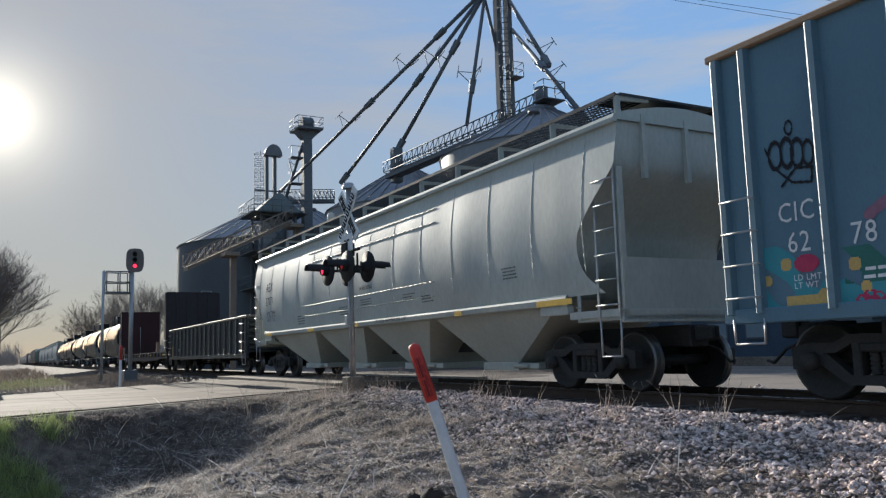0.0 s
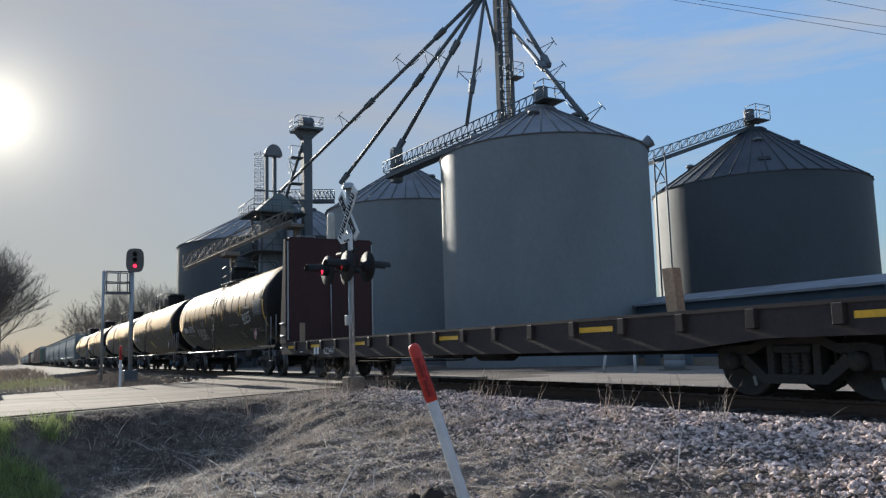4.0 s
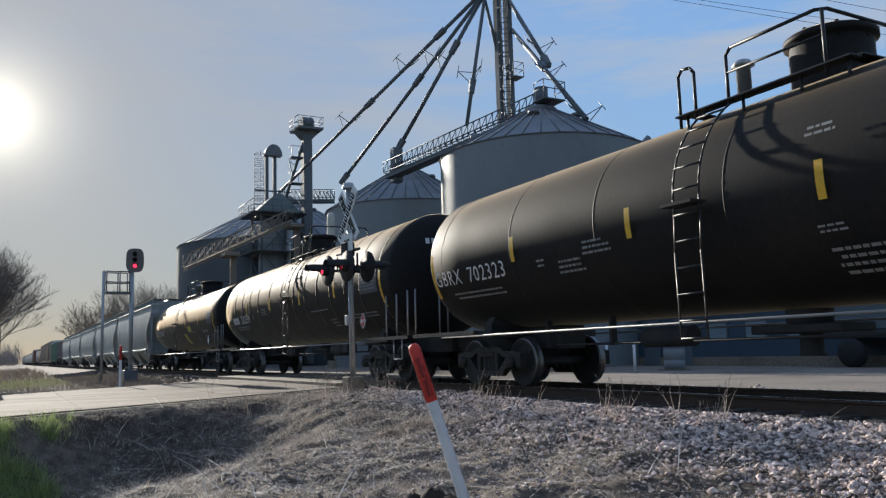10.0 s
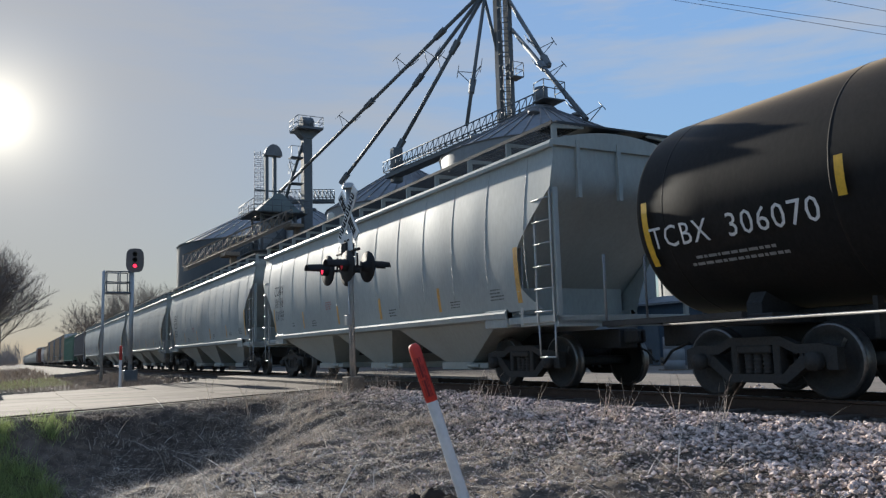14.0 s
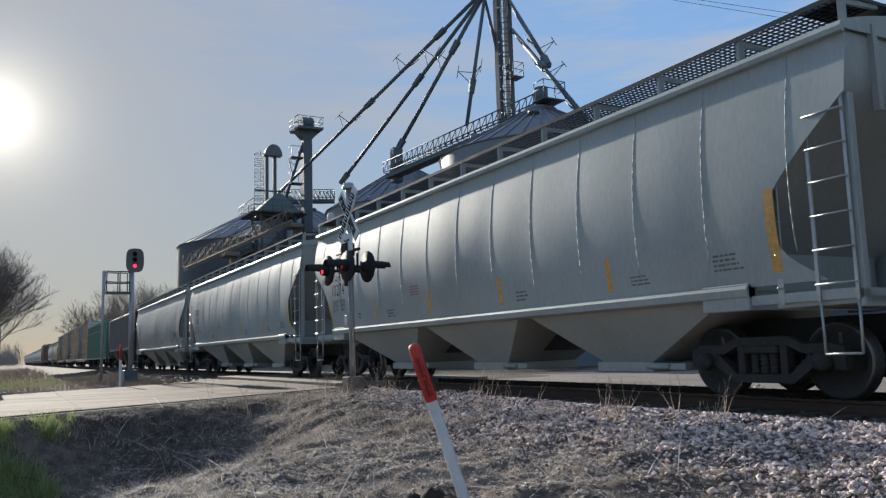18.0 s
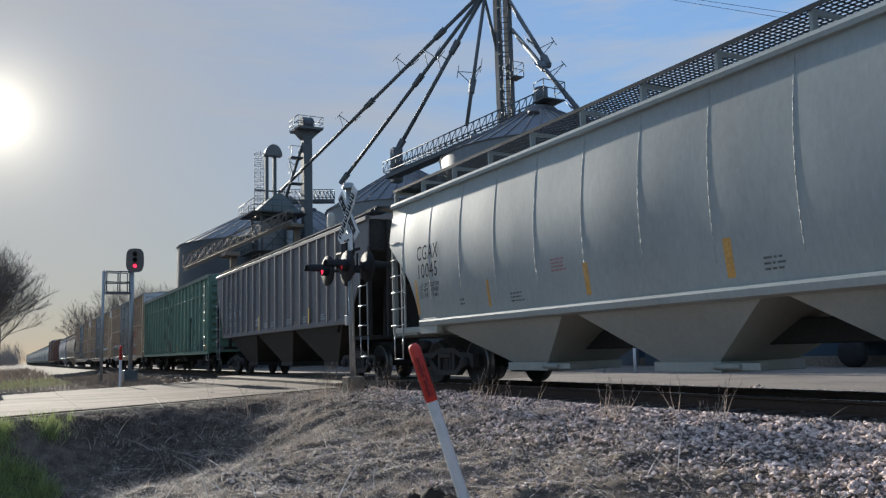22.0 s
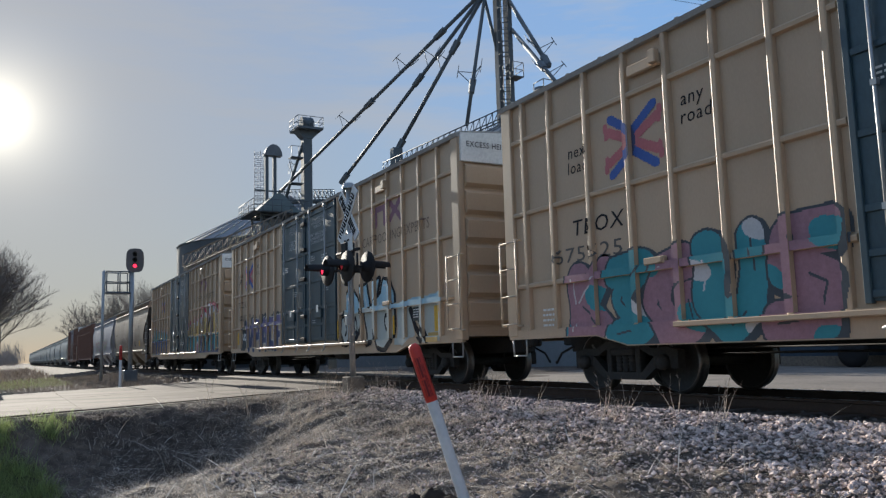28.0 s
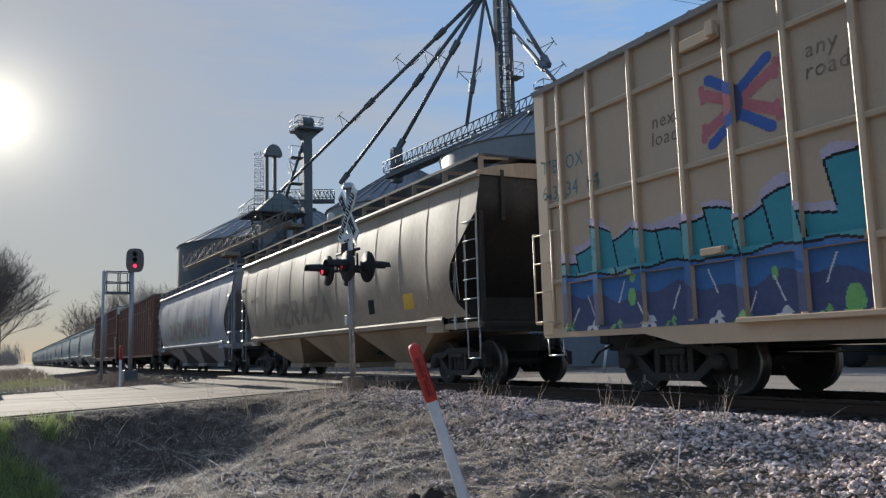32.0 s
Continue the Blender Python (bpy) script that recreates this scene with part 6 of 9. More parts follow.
def deco_gond(car):
    f = lambda x, z: -1.463
    for x in (7.30, -7.45, 4.37, 0.62, -2.42):
        patch(car, x - 0.06, x + 0.06, 0.66, 1.40 if abs(x) > 5 else 1.06, ORANGE, f, "yellow_bar")
    letter(car, "SLR", 0.3, WHITE, -6.2, 1.75, f, squeeze=0.8)
    letter(car, "301", 0.3, WHITE, -6.15, 1.38, f, squeeze=0.8)
    letter(car, "99", 0.3, WHITE, -4.95, 1.42, f)
    spray(car, -1.8, 0.4, 0.9, 1.9, tag_fn(2.2, 1.0, 3, 25, 0.12, 0, 0, edge=0.02, hollow=True), [mat("faint_grey_spray", (0.085, 0.09, 0.09), 0.7)], f, 0.02)
    spray(car, 3.2, 5.4, 1.0, 2.0, tag_fn(2.2, 1.0, 3, 23, 0.10, 0, 0, edge=0.02, hollow=True), [mat("faint_grey_spray", (0.085, 0.09, 0.09), 0.7)], f, 0.02)
    bars(car, -5.9, 1.2, 0.5, 0.2, 2, WHITE, f, 3)


place(gondola("low black open gondola with ribbed sides", GOND, 8.17, 2.28, 0.72, 17, mat("worn_grey_rim", (0.17, 0.15, 0.135), 0.65, 0, 0.2, 2.0, 20, 0.1), deco_gond, post_x=[-8.04] + [-0.06 + 0.955 * (k - 8) for k in range(17)] + [8.04]), -30.28, -46.62)
place(bulkhead_flat("dark flat wagon with maroon end bulkheads"), -47.67, -69.6)


def tank_tag(x, z, w, h, n, seed, r=0.03, m=WHITE, hollow=False):
    return lambda car: spray(car, x, x + w, z, z + h, tag_fn(w, h, n, seed, r, 0, 0, edge=0.028, hollow=hollow), [m], tank_surf, 0.014, lift=0.012)


GLYPHS = {"B": [(0, 0), (0.05, 0.5), (0.26, 0.44), (0.06, 0.27), (0.31, 0.19), (0.25, 0.03), (0, 0)], "E": [(0.29, 0.45), (0.10, 0.43), (0.05, 0.31), (0.2, 0.26), (0.03, 0.2), (0.05, 0.05), (0.3, 0.02)],
          "S": [(0.3, 0.47), (0.1, 0.44), (0.08, 0.3), (0.28, 0.2), (0.2, 0.03), (0.0, 0.06)]}


def scrawl(x, z, word):
    """Thin sprayed capitals."""
    def fn(U, V):
        o = np.full(U.shape, -1)
        for k, ch in enumerate(word):
            o[stroke(U, V, [(a + 0.05 + 0.37 * k, b + 0.05 + 0.03 * k) for a, b in GLYPHS[ch]], 0.024)] = 0
        return o
    return lambda car: spray(car, x, x + 0.3 * len(word), z, z + 0.56, lambda U, V: fn(U / 0.75, V / 0.75), [WHITE], tank_surf, 0.008, lift=0.012)


RIBBED = (-7.6, -6.6, -5.5, -4.4, -3.3, -1.9, -0.5, 0.8, 1.9, 3.0, 4.1, 5.2, 6.3, 7.55)
PLAIN_BANDS = (-7.6, -5.0, -2.6, 0.0, 2.6, 5.0, 7.6)


def fra(car):
    letter(car, "FRA-AIP", 0.17, WHITE, 5.15, 2.50, tank_surf, lift=0.014)


def aar(car):
    letter(car, "AAR ST-464", 0.19, DOORW, 5.12, 1.88, tank_surf, lift=0.014)


def yellow_sheet(x, z, w, h):
    return lambda car: patch(car, x, x + w, z, z + h, mat("yellow_paper_sheet", (0.55, 0.48, 0.10), 0.7), tank_surf, "placard", 0.012, "yellow paper sheet")


def tank_print(car):
    """Small stencils and a framed inspection table."""
    for k, (x, z, w, h, n) in enumerate(((1.23, 3.12, 0.42, 0.16, 2), (2.5, 2.06, 0.66, 0.34, 4), (1.30, 1.72, 0.95, 0.36, 4), (1.25, 1.98, 0.4, 0.12, 2), (-3.6, 2.12, 0.7, 0.3, 3))):
        bars(car, x, z, w, h, n, WORNW, tank_surf, 70 + k, lift=0.01)
    g = Geo()
    at = lambda x, z: (x, tank_surf(x, z) - 0.012, z)
    for x0, x1, z0, z1 in ((5.83, 6.40, 1.86, 1.89), (5.83, 6.40, 1.58, 1.61), (5.83, 5.86, 1.61, 1.86), (6.37, 6.40, 1.61, 1.86), (6.10, 6.12, 1.61, 1.86), (5.86, 6.37, 1.73, 1.745)):
        g.add([at(x0, z0), at(x1, z0), at(x1, z1), at(x0, z1)], [(0, 1, 2, 3)])
    piece("inspection_table", g, WHITE, car, "white framed inspection table")


DKW = mat("white_placard", (0.6, 0.6, 0.6), 0.6)
BLUECAP = mat("blue_bearing_cap", (0.06, 0.14, 0.22), 0.5)
place(tank_wagon("black tank wagon with ribs and white graffiti", "232092", 11, RIBBED, (fra, tank_tag(-4.02, 1.53, 1.7, 0.53, 5, 5, 0.05, WHITE, True), scrawl(4.66, 1.92, "BEES")), REDM), -71.35 + 0.3, -87.35 - 0.3)
place(tank_wagon("black ribbed tank wagon with yellow sheet", "232055", 12, RIBBED, (fra, yellow_sheet(-0.58, 1.45, 0.55, 0.42)), DKW, BLUECAP, deck=1), -89.85 + 0.45, -105.46 - 0.45)
place(tank_wagon("smooth black tank wagon with yellow sheets", "702323", 13, PLAIN_BANDS, (yellow_sheet(2.43, 2.18, 0.69, 0.40), tank_print), DKW, style=1, code="GBRX"), -108.0 + 0.3, -123.6 - 0.4)
place(tank_wagon("black ribbed tank wagon with red diamond", "232079", 14, RIBBED, (fra,), REDM), -126.3 + 0.35, -142.0 - 0.35)
place(tank_wagon("smooth black tank wagon with paper sheets", "306070", 15, PLAIN_BANDS, (aar, yellow_sheet(0.65, 1.45, 0.52, 0.50), yellow_sheet(1.9, 2.02, 0.75, 0.28)), DKW, style=1, code="TCBX"), -144.6 + 0.35, -160.2 - 0.35)

GRAIN = "pale grey curved-side grain hopper with orange stripes"
place(covered_hopper(GRAIN, GREYP, 8.57, 3, deco=hop_marks("10118")), -162.5, -179.64)
place(covered_hopper(GRAIN, GREYP, 8.57, 3, deco=hop_marks("10230")), -181.1, -198.24)
place(covered_hopper(GRAIN, GREYP, 8.57, 3, deco=hop_marks("10274")), -199.9, -217.05)
place(covered_hopper(GRAIN, GREYP, 8.57, 3, deco=hop_marks("10169")), -218.5, -235.6)
place(covered_hopper("pale grey curved-side grain hopper with black tag", GREYP, 8.57, 3, deco=hop_marks("10045", ((5.2, 1.55, 1.35, 0.75, 3, 7),))), -237.12, -254.3)


def deco_ic(car):
    f = lambda x, z: -1.472
    letter(car, "IC", 0.34, DOORW, -6.14, 2.68, f)
    for k, s in enumerate(("76", "74", "76")):
        letter(car, s, 0.34, DOORW, -6.16 + 0.79 * k, 2.24, f, squeeze=0.9)
    letter(car, "LD LMT\nLT WT", 0.11, DOORW, -6.16, 2.02, f)
    letter(car, "201800\n61200", 0.11, DOORW, -5.38, 2.0, f)
    for k, x in enumerate((-1.05, -0.25, 1.5, 3.1, 4.7)):
        bars(car, x, 1.86, 0.5, 0.2, 3, DOORW, f, k)
    for x in (-3.75, -2.0, 0.25, 2.4):
        patch(car, x, x + 0.3, 1.66, 1.74, mat("tan_stencil", (0.30, 0.24, 0.16), 0.7), f, "marking")
    spray(car, -2.15, -1.5, 1.72, 2.12, tag_fn(0.65, 0.36, 3, 71, 0.02, 0, 0, edge=0.008), [DOORW], f, 0.012)
    for x in (-1.42, 4.0):
        patch(car, x - 0.045, x + 0.045, 1.62, 2.1, YELLOW, lambda x, z: -1.552, "yellow_bar")


place(ribbed_hopper("dark brown ribbed hopper with sooty bays", HOPB, deco_ic), -255.75, -272.46)


def deco_green(car):
    f = lambda x, z: -1.49
    patch(car, 8.98, 9.40, 1.10, 1.30, ORANGE, lambda x, z: -1.57, "orange_stripe")
    patch(car, 6.26, 6.72, 1.20, 1.54, mat("green_panel", (0.03, 0.12, 0.10), 0.5), f, "data_panel")
    for k in range(2):
        for j in range(2):
            patch(car, 6.29 + 0.21 * k, 6.31 + 0.21 * k + 0.17 * (1 - j), 1.23 + 0.14 * j, 1.25 + 0.14 * j + 0.13 * j, WHITE, f, "data_panel", 0.010)
    patch(car, 7.86, 8.60, 0.98, 1.55, mat("dark_blue_repaint", (0.05, 0.065, 0.085), 0.6), f, "repaint_patch")
    part("door_latch", Geo().box(5.33, 5.57, -1.53, -1.48, 2.46, 2.68, 0.01).box(5.28, 5.32, -1.52, -1.48, 1.2, 2.6).box(5.28, 5.85, -1.51, -1.48, 1.10, 1.14).mesh("door_latch", MATTE), car, "dark door latch and bars")
    spray(car, 3.3, 5.6, 0.98, 1.90, tag_fn(2.3, 0.92, 4, 35, 0.13, 0, 0, edge=0.022, hollow=True), [mat("faint_black_spray", (0.05, 0.065, 0.055), 0.75)], f, 0.016)
    spray(car, 6.2, 6.75, 1.75, 2.05, tag_fn(0.55, 0.3, 4, 36, 0.008, 0, 0, edge=0.006), [BLACKM], f, 0.012)
    spray(car, -9.0, -6.8, 1.1, 1.9, tag_fn(2.2, 0.8, 4, 33, 0.014, 0, 0, edge=0.01), [BLACKM], f, 0.02)
    rnd = random.Random(5)

    def rust(U, V):
        o = np.full(U.shape, -1)
        for _ in range(64):
            cx, cy = rnd.uniform(0, 18.5), rnd.uniform(0.1, 3.3)
            dx, dy = rnd.uniform(-0.12, 0.12), rnd.uniform(-0.16, 0.10)
            o[stroke(U, V, [(cx, cy), (cx + dx, cy + dy), (cx + dx * 2.2, cy + dy * rnd.uniform(0.2, 1.6))], rnd.uniform(0.006, 0.014))] = 2
        for _ in range(46):
            cx, top, low = rnd.uniform(0, 18.5), rnd.uniform(0.5, 3.3), rnd.uniform(0.3, 1.3)
            o[(np.abs(U - cx - 0.02 * np.sin(V * 7 + cx)) < rnd.uniform(0.015, 0.06) * (0.5 + 0.5 * np.sin(V * 5 + cx * 3))) & (V < top) & (V > top - low)] = 2
        for _ in range(54):
            cx, cy = rnd.uniform(0, 18.5), rnd.uniform(0.0, 0.22)
            o[((U - cx) / rnd.uniform(0.02, 0.06)) ** 2 + ((V - cy) / rnd.uniform(0.02, 0.07)) ** 2 < 1] = 0
        for cx, cy, w in ((14.85, 2.72, 0.28), (17.6, 2.72, 0.30), (16.6, 1.95, 0.14), (12.2, 2.6, 0.2)):
            o[(np.abs(V - cy - 0.9 * (U - cx) ** 2 / w) < 0.025) & (np.abs(U - cx) < w)] = 0
        n = np.sin(U * 3.1 + 1) + np.sin(U * 7.3 + V * 3) + 0.7 * np.sin(U * 19 - V * 11)
        o[(V < 0.16 + 0.10 * n) & (U > 15.4) & (U < 17.9)] = 0
        o[(V < 0.10 + 0.07 * n)] = 2
        mid = (U > 6.95) & (U < 9.45)
        n = np.sin(U * 9 + np.sin(V * 4) * 2) + np.sin(U * 21 + V * 2) + np.sin(V * 6 + U * 2) + 0.5 * np.sin(U * 47 + V * 13)
        o[mid & (n > 0.5)] = 1
        o[mid & (n > 1.5)] = 0
        return o
    spray(car, -9.3, 9.3, 1.0, 4.3, rust, [mat("rust_patch", (0.055, 0.045, 0.035), 0.85), mat("peeled_grey_patch", (0.12, 0.115, 0.115), 0.8), mat("grime_streak", (0.115, 0.15, 0.125), 0.75)], f, 0.02, "rust", "peeling paint and rust", 0.004)
    for k in range(4):
        patch(car, -4.2 + k * 2.95, -3.9 + k * 2.95, 1.16, 1.24, ORANGE, f, "yellow_bar")


place(post_box("faded green box wagon with rust and peeling paint", GREEN, 9.55, 4.45, deco_green, 20), -273.83, -292.9)


def deco_x1(car):
    box_common(car, -6.55)
    
    def puffy(U, V):
        o = np.full(U.shape, -1)
        wob = 0.04 * np.sin(U * 5) + 0.03 * np.sin(V * 8 + U)
        shapes = ((([(0.42, 0.18), (0.42, 1.08)], [(1.0, 1.12), (0.5, 0.62), (1.05, 0.16)]), 0.19, 0), (([(1.25, 1.08), (1.85, 1.14), (1.42, 0.66), (1.85, 0.24), (1.30, 0.16)],), 0.18, 1),
                  (([(2.72, 1.10), (2.25, 1.0), (2.12, 0.55), (2.38, 0.18), (2.80, 0.25), (2.78, 0.58)],), 0.20, 0), (([(3.12, 1.20), (3.12, 0.50), (3.42, 0.22), (3.78, 0.46), (3.82, 1.25)],), 0.20, 1),
                  (([(4.85, 1.22), (4.42, 1.20), (4.28, 0.86), (4.74, 0.64), (4.70, 0.26), (4.18, 0.20)],), 0.21, 0))
        for lines, r, c in shapes:
            for p in lines:
                o[stroke(U + wob - 0.05, V + 0.05, p, r + 0.11)] = 2
        for lines, r, c in shapes:
            for p in lines:
                o[stroke(U + wob, V, p, r + 0.085)] = 2
            for p in lines:
                o[stroke(U + wob, V, p, r + 0.05)] = c
            for p in lines:
                o[stroke(U + wob + 0.07, V - 0.07, p[:2], 0.014) & (np.sin(V * 9) > -0.2)] = 3
                o[stroke(U + wob, V, p[1:], 0.016) & (np.sin(U * 9 + V * 4) > 0.1)] = 2
        n = np.sin(U * 3.1 + 2) * np.sin(V * 5.2 + U)
        o[(o == 0) & (n > 0.55)] = 1
        o[(o == 1) & (n < -0.75)] = 3
        return o
    spray(car, -7.75, -2.52, 0.70, 2.30, puffy, [PINK, TEAL, mat("charcoal_spray", (0.07, 0.08, 0.09), 0.7), mat("chalk_white_spray", (0.58, 0.56, 0.55), 0.6)], box_surf, 0.016)
    bars(car, -8.35, 1.35, 0.5, 0.34, 4, WHITE, box_surf, 19)
    spray(car, 2.4, 6.0, 0.95, 2.9, tag_fn(3.6, 1.95, 3, 8, 0.26, 0, 1, None, 2), [CRIM, WHITE, SKYB], box_surf, 0.03)
    letter(car, "TBOX", 0.36, BLACKM, -7.45, 2.46, box_surf, slant=0.15, squeeze=1.2)
    letter(car, "675525", 0.34, mat("faded_grey_marking", (0.12, 0.11, 0.10), 0.6), -7.95, 2.05, box_surf, squeeze=1.55)


def deco_x2(car):
    box_common(car, -7.4, FADED)

    def fat_letters(U, V):
        o = np.full(U.shape, -1)
        X = U + 0.02 * np.sin(V * 9)
        leaf = [(0.30, 0.30), (0.08, 0.55), (0.22, 0.92), (0.48, 1.02), (0.62, 1.45), (0.96, 1.68), (1.30, 1.42), (1.53, 1.08), (1.48, 0.70), (1.12, 0.42), (0.62, 0.26)]
        vee = [(1.60, 1.66), (1.92, 1.72), (2.08, 1.12), (2.22, 1.10), (2.42, 1.74), (2.72, 1.80), (2.48, 1.20), (2.24, 0.30), (1.95, 0.24), (1.74, 1.0)]
        ring = [(2.42, 0.48), (2.28, 0.90), (2.44, 1.28), (2.78, 1.42), (2.92, 1.74), (3.32, 1.70), (3.52, 1.40), (3.56, 0.80), (3.44, 0.32), (3.05, 0.08), (2.66, 0.14)]
        tail = [(3.66, 0.16), (3.74, 1.12), (4.35, 1.02), (5.0, 1.18), (5.9, 1.24), (5.9, 0.20), (5.1, 0.18), (4.55, 0.86), (4.38, 0.80), (4.6, 0.36), (4.1, 0.14)]
        for p in (leaf, vee, ring):
            o[stroke(X, V, p + p[:1], 0.06) | (stroke(X, V, [(a + 0.05, b - 0.06) for a, b in p + p[:1]], 0.055))] = 1
        for p in (tail, leaf, vee, ring):
            s = inside(X, V, p)
            o[s] = 2
            o[s & (V > 1.06 + 0.05 * np.sin(U * 4))] = 0
            o[s & stroke(X, V, p + p[:1], 0.022)] = 1 if p is not tail else 2
        for cx, cz, rx, rz in ((1.15, 0.70, 0.11, 0.24), (3.08, 0.70, 0.12, 0.22)):
            d = np.hypot((X - cx) / rx, (V - cz) / rz)
            o[d < 1.0] = 1
            o[d < 0.55] = 2
        o[stroke(X, V, [(0.35, 0.95), (0.55, 0.62), (0.40, 0.48)], 0.045)] = 1
        o[stroke(X, V, [(4.40, 0.94), (4.62, 0.52), (5.0, 0.22)], 0.075) | stroke(X, V, [(4.42, 0.96), (4.85, 0.62), (5.3, 0.16)], 0.05)] = 1
        o[(V > 1.02) & (V < 1.14 + 0.05 * np.sin(U * 3)) & (U > 3.5)] = 0
        for p in ([(0.55, 1.25), (0.95, 1.5)], [(2.95, 1.6), (3.25, 1.56)], [(1.75, 1.5), (1.9, 1.1)], [(2.5, 0.75), (2.6, 1.2)]):
            o[stroke(X, V, p, 0.014) & (o == 0)] = 4
        return o
    spray(car, 2.5, 8.5, 0.72, 2.62, fat_letters, [mat("grey_blue_spray", (0.36, 0.56, 0.66), 0.6), BLACKM, mat("chalky_spray", (0.46, 0.49, 0.45), 0.65), NAVY, WHITE], box_surf, 0.022)

    def block_letters(U, V):
        o = np.full(U.shape, -1)
        for cx, r in ((0.15, 0.13), (0.7, 0.15), (1.15, 0.2), (1.75, 0.12), (2.1, 0.2), (2.45, 0.22), (2.75, 0.14), (3.3, 0.13), (3.7, 0.2), (3.95, 0.2), (4.5, 0.16)):
            o[(U - cx) ** 2 + (V - 1.14) ** 2 < r * r] = 2
        glyphs = (([(0.15, 1.06), (0.48, 0.14), (0.85, 1.06)], 0.14), ([(1.12, 0.12), (1.14, 1.06), (1.66, 1.02), (1.62, 0.60), (1.14, 0.54)], 0.14), ([(1.96, 0.10), (2.32, 1.08), (2.72, 0.10)], 0.14), ([(2.1, 0.40), (2.55, 0.40)], 0.10),
                  ([(2.98, 1.02), (2.98, 0.22), (3.58, 0.20)], 0.17), ([(3.0, 1.06), (3.42, 1.04)], 0.12), ([(3.86, 0.10), (3.86, 1.06), (4.48, 1.04)], 0.15), ([(3.86, 0.58), (4.36, 0.56)], 0.12))
        for p, r in glyphs:
            o[stroke(U, V, p, r + 0.035)] = 1
        for p, r in glyphs:
            s = stroke(U, V, p, r)
            o[s] = 0
            o[s & (V > 0.70 + 0.08 * np.sin(U * 4))] = 3
        return o
    spray(car, -7.15, -2.55, 0.86, 2.30, block_letters, [NAVY, mat("cream_spray", (0.52, 0.50, 0.42), 0.6), mat("soot_spray", (0.06, 0.065, 0.07), 0.7), mat("violet_spray", (0.15, 0.13, 0.27), 0.6)], box_surf, 0.022)
    for x, w, z0, z1 in ((-8.50, 0.20, 1.18, 1.63), (-6.24, 0.10, 1.18, 1.64), (8.05, 0.22, 1.12, 1.66), (5.95, 0.1, 1.12, 1.55), (2.56, 0.07, 1.12, 1.6)):
        patch(car, x, x + w, z0, z1, YELLOW, box_surf, "yellow_bar", 0.012)
    def smudge(U, V):
        o = np.full(U.shape, -1)
        w = 0.04 * np.sin(U * 17) + 0.03 * np.sin(V * 23 + U * 5)
        o[(U > 0.12 + w) & (U < 0.80 + w) & (V > 0.02) & (V < 0.86 + w)] = 0
        o[np.hypot((U - 0.62) / 0.26, (V - 0.98) / 0.2) < 1 + w] = 0
        for p in ([(0.22, 0.62), (0.26, 0.45), (0.40, 0.42), (0.42, 0.64)], [(0.60, 0.62), (0.48, 0.58), (0.49, 0.44), (0.60, 0.42)], [(0.66, 0.40), (0.66, 0.60), (0.80, 0.62)], [(0.86, 0.66), (0.94, 0.66), (0.82, 0.5), (0.92, 0.44)]):
            o[stroke(U, V, p, 0.032)] = 1
        return o
    spray(car, -7.95, -6.85, 0.92, 2.15, smudge, [mat("soot_spray", (0.06, 0.065, 0.07), 0.7), WHITE], box_surf, 0.016, lift=0.004)
    letter(car, "TBOX", 0.36, FADED, -8.45, 2.55, box_surf, squeeze=1.15)
    letter(car, "638019", 0.36, FADED, -8.30, 2.04, box_surf, squeeze=1.45)
    patch(car, 7.02, 7.45, 1.38, 1.68, mat("dark_data_panel", (0.05, 0.06, 0.06), 0.6), box_surf, "data_panel", 0.012)
    bars(car, 7.06, 1.64, 0.34, 0.22, 4, WHITE, box_surf, 7, lift=0.018)
    patch(car, 7.75, 8.28, 0.90, 1.10, GOLD, box_surf, "data_panel", 0.012)


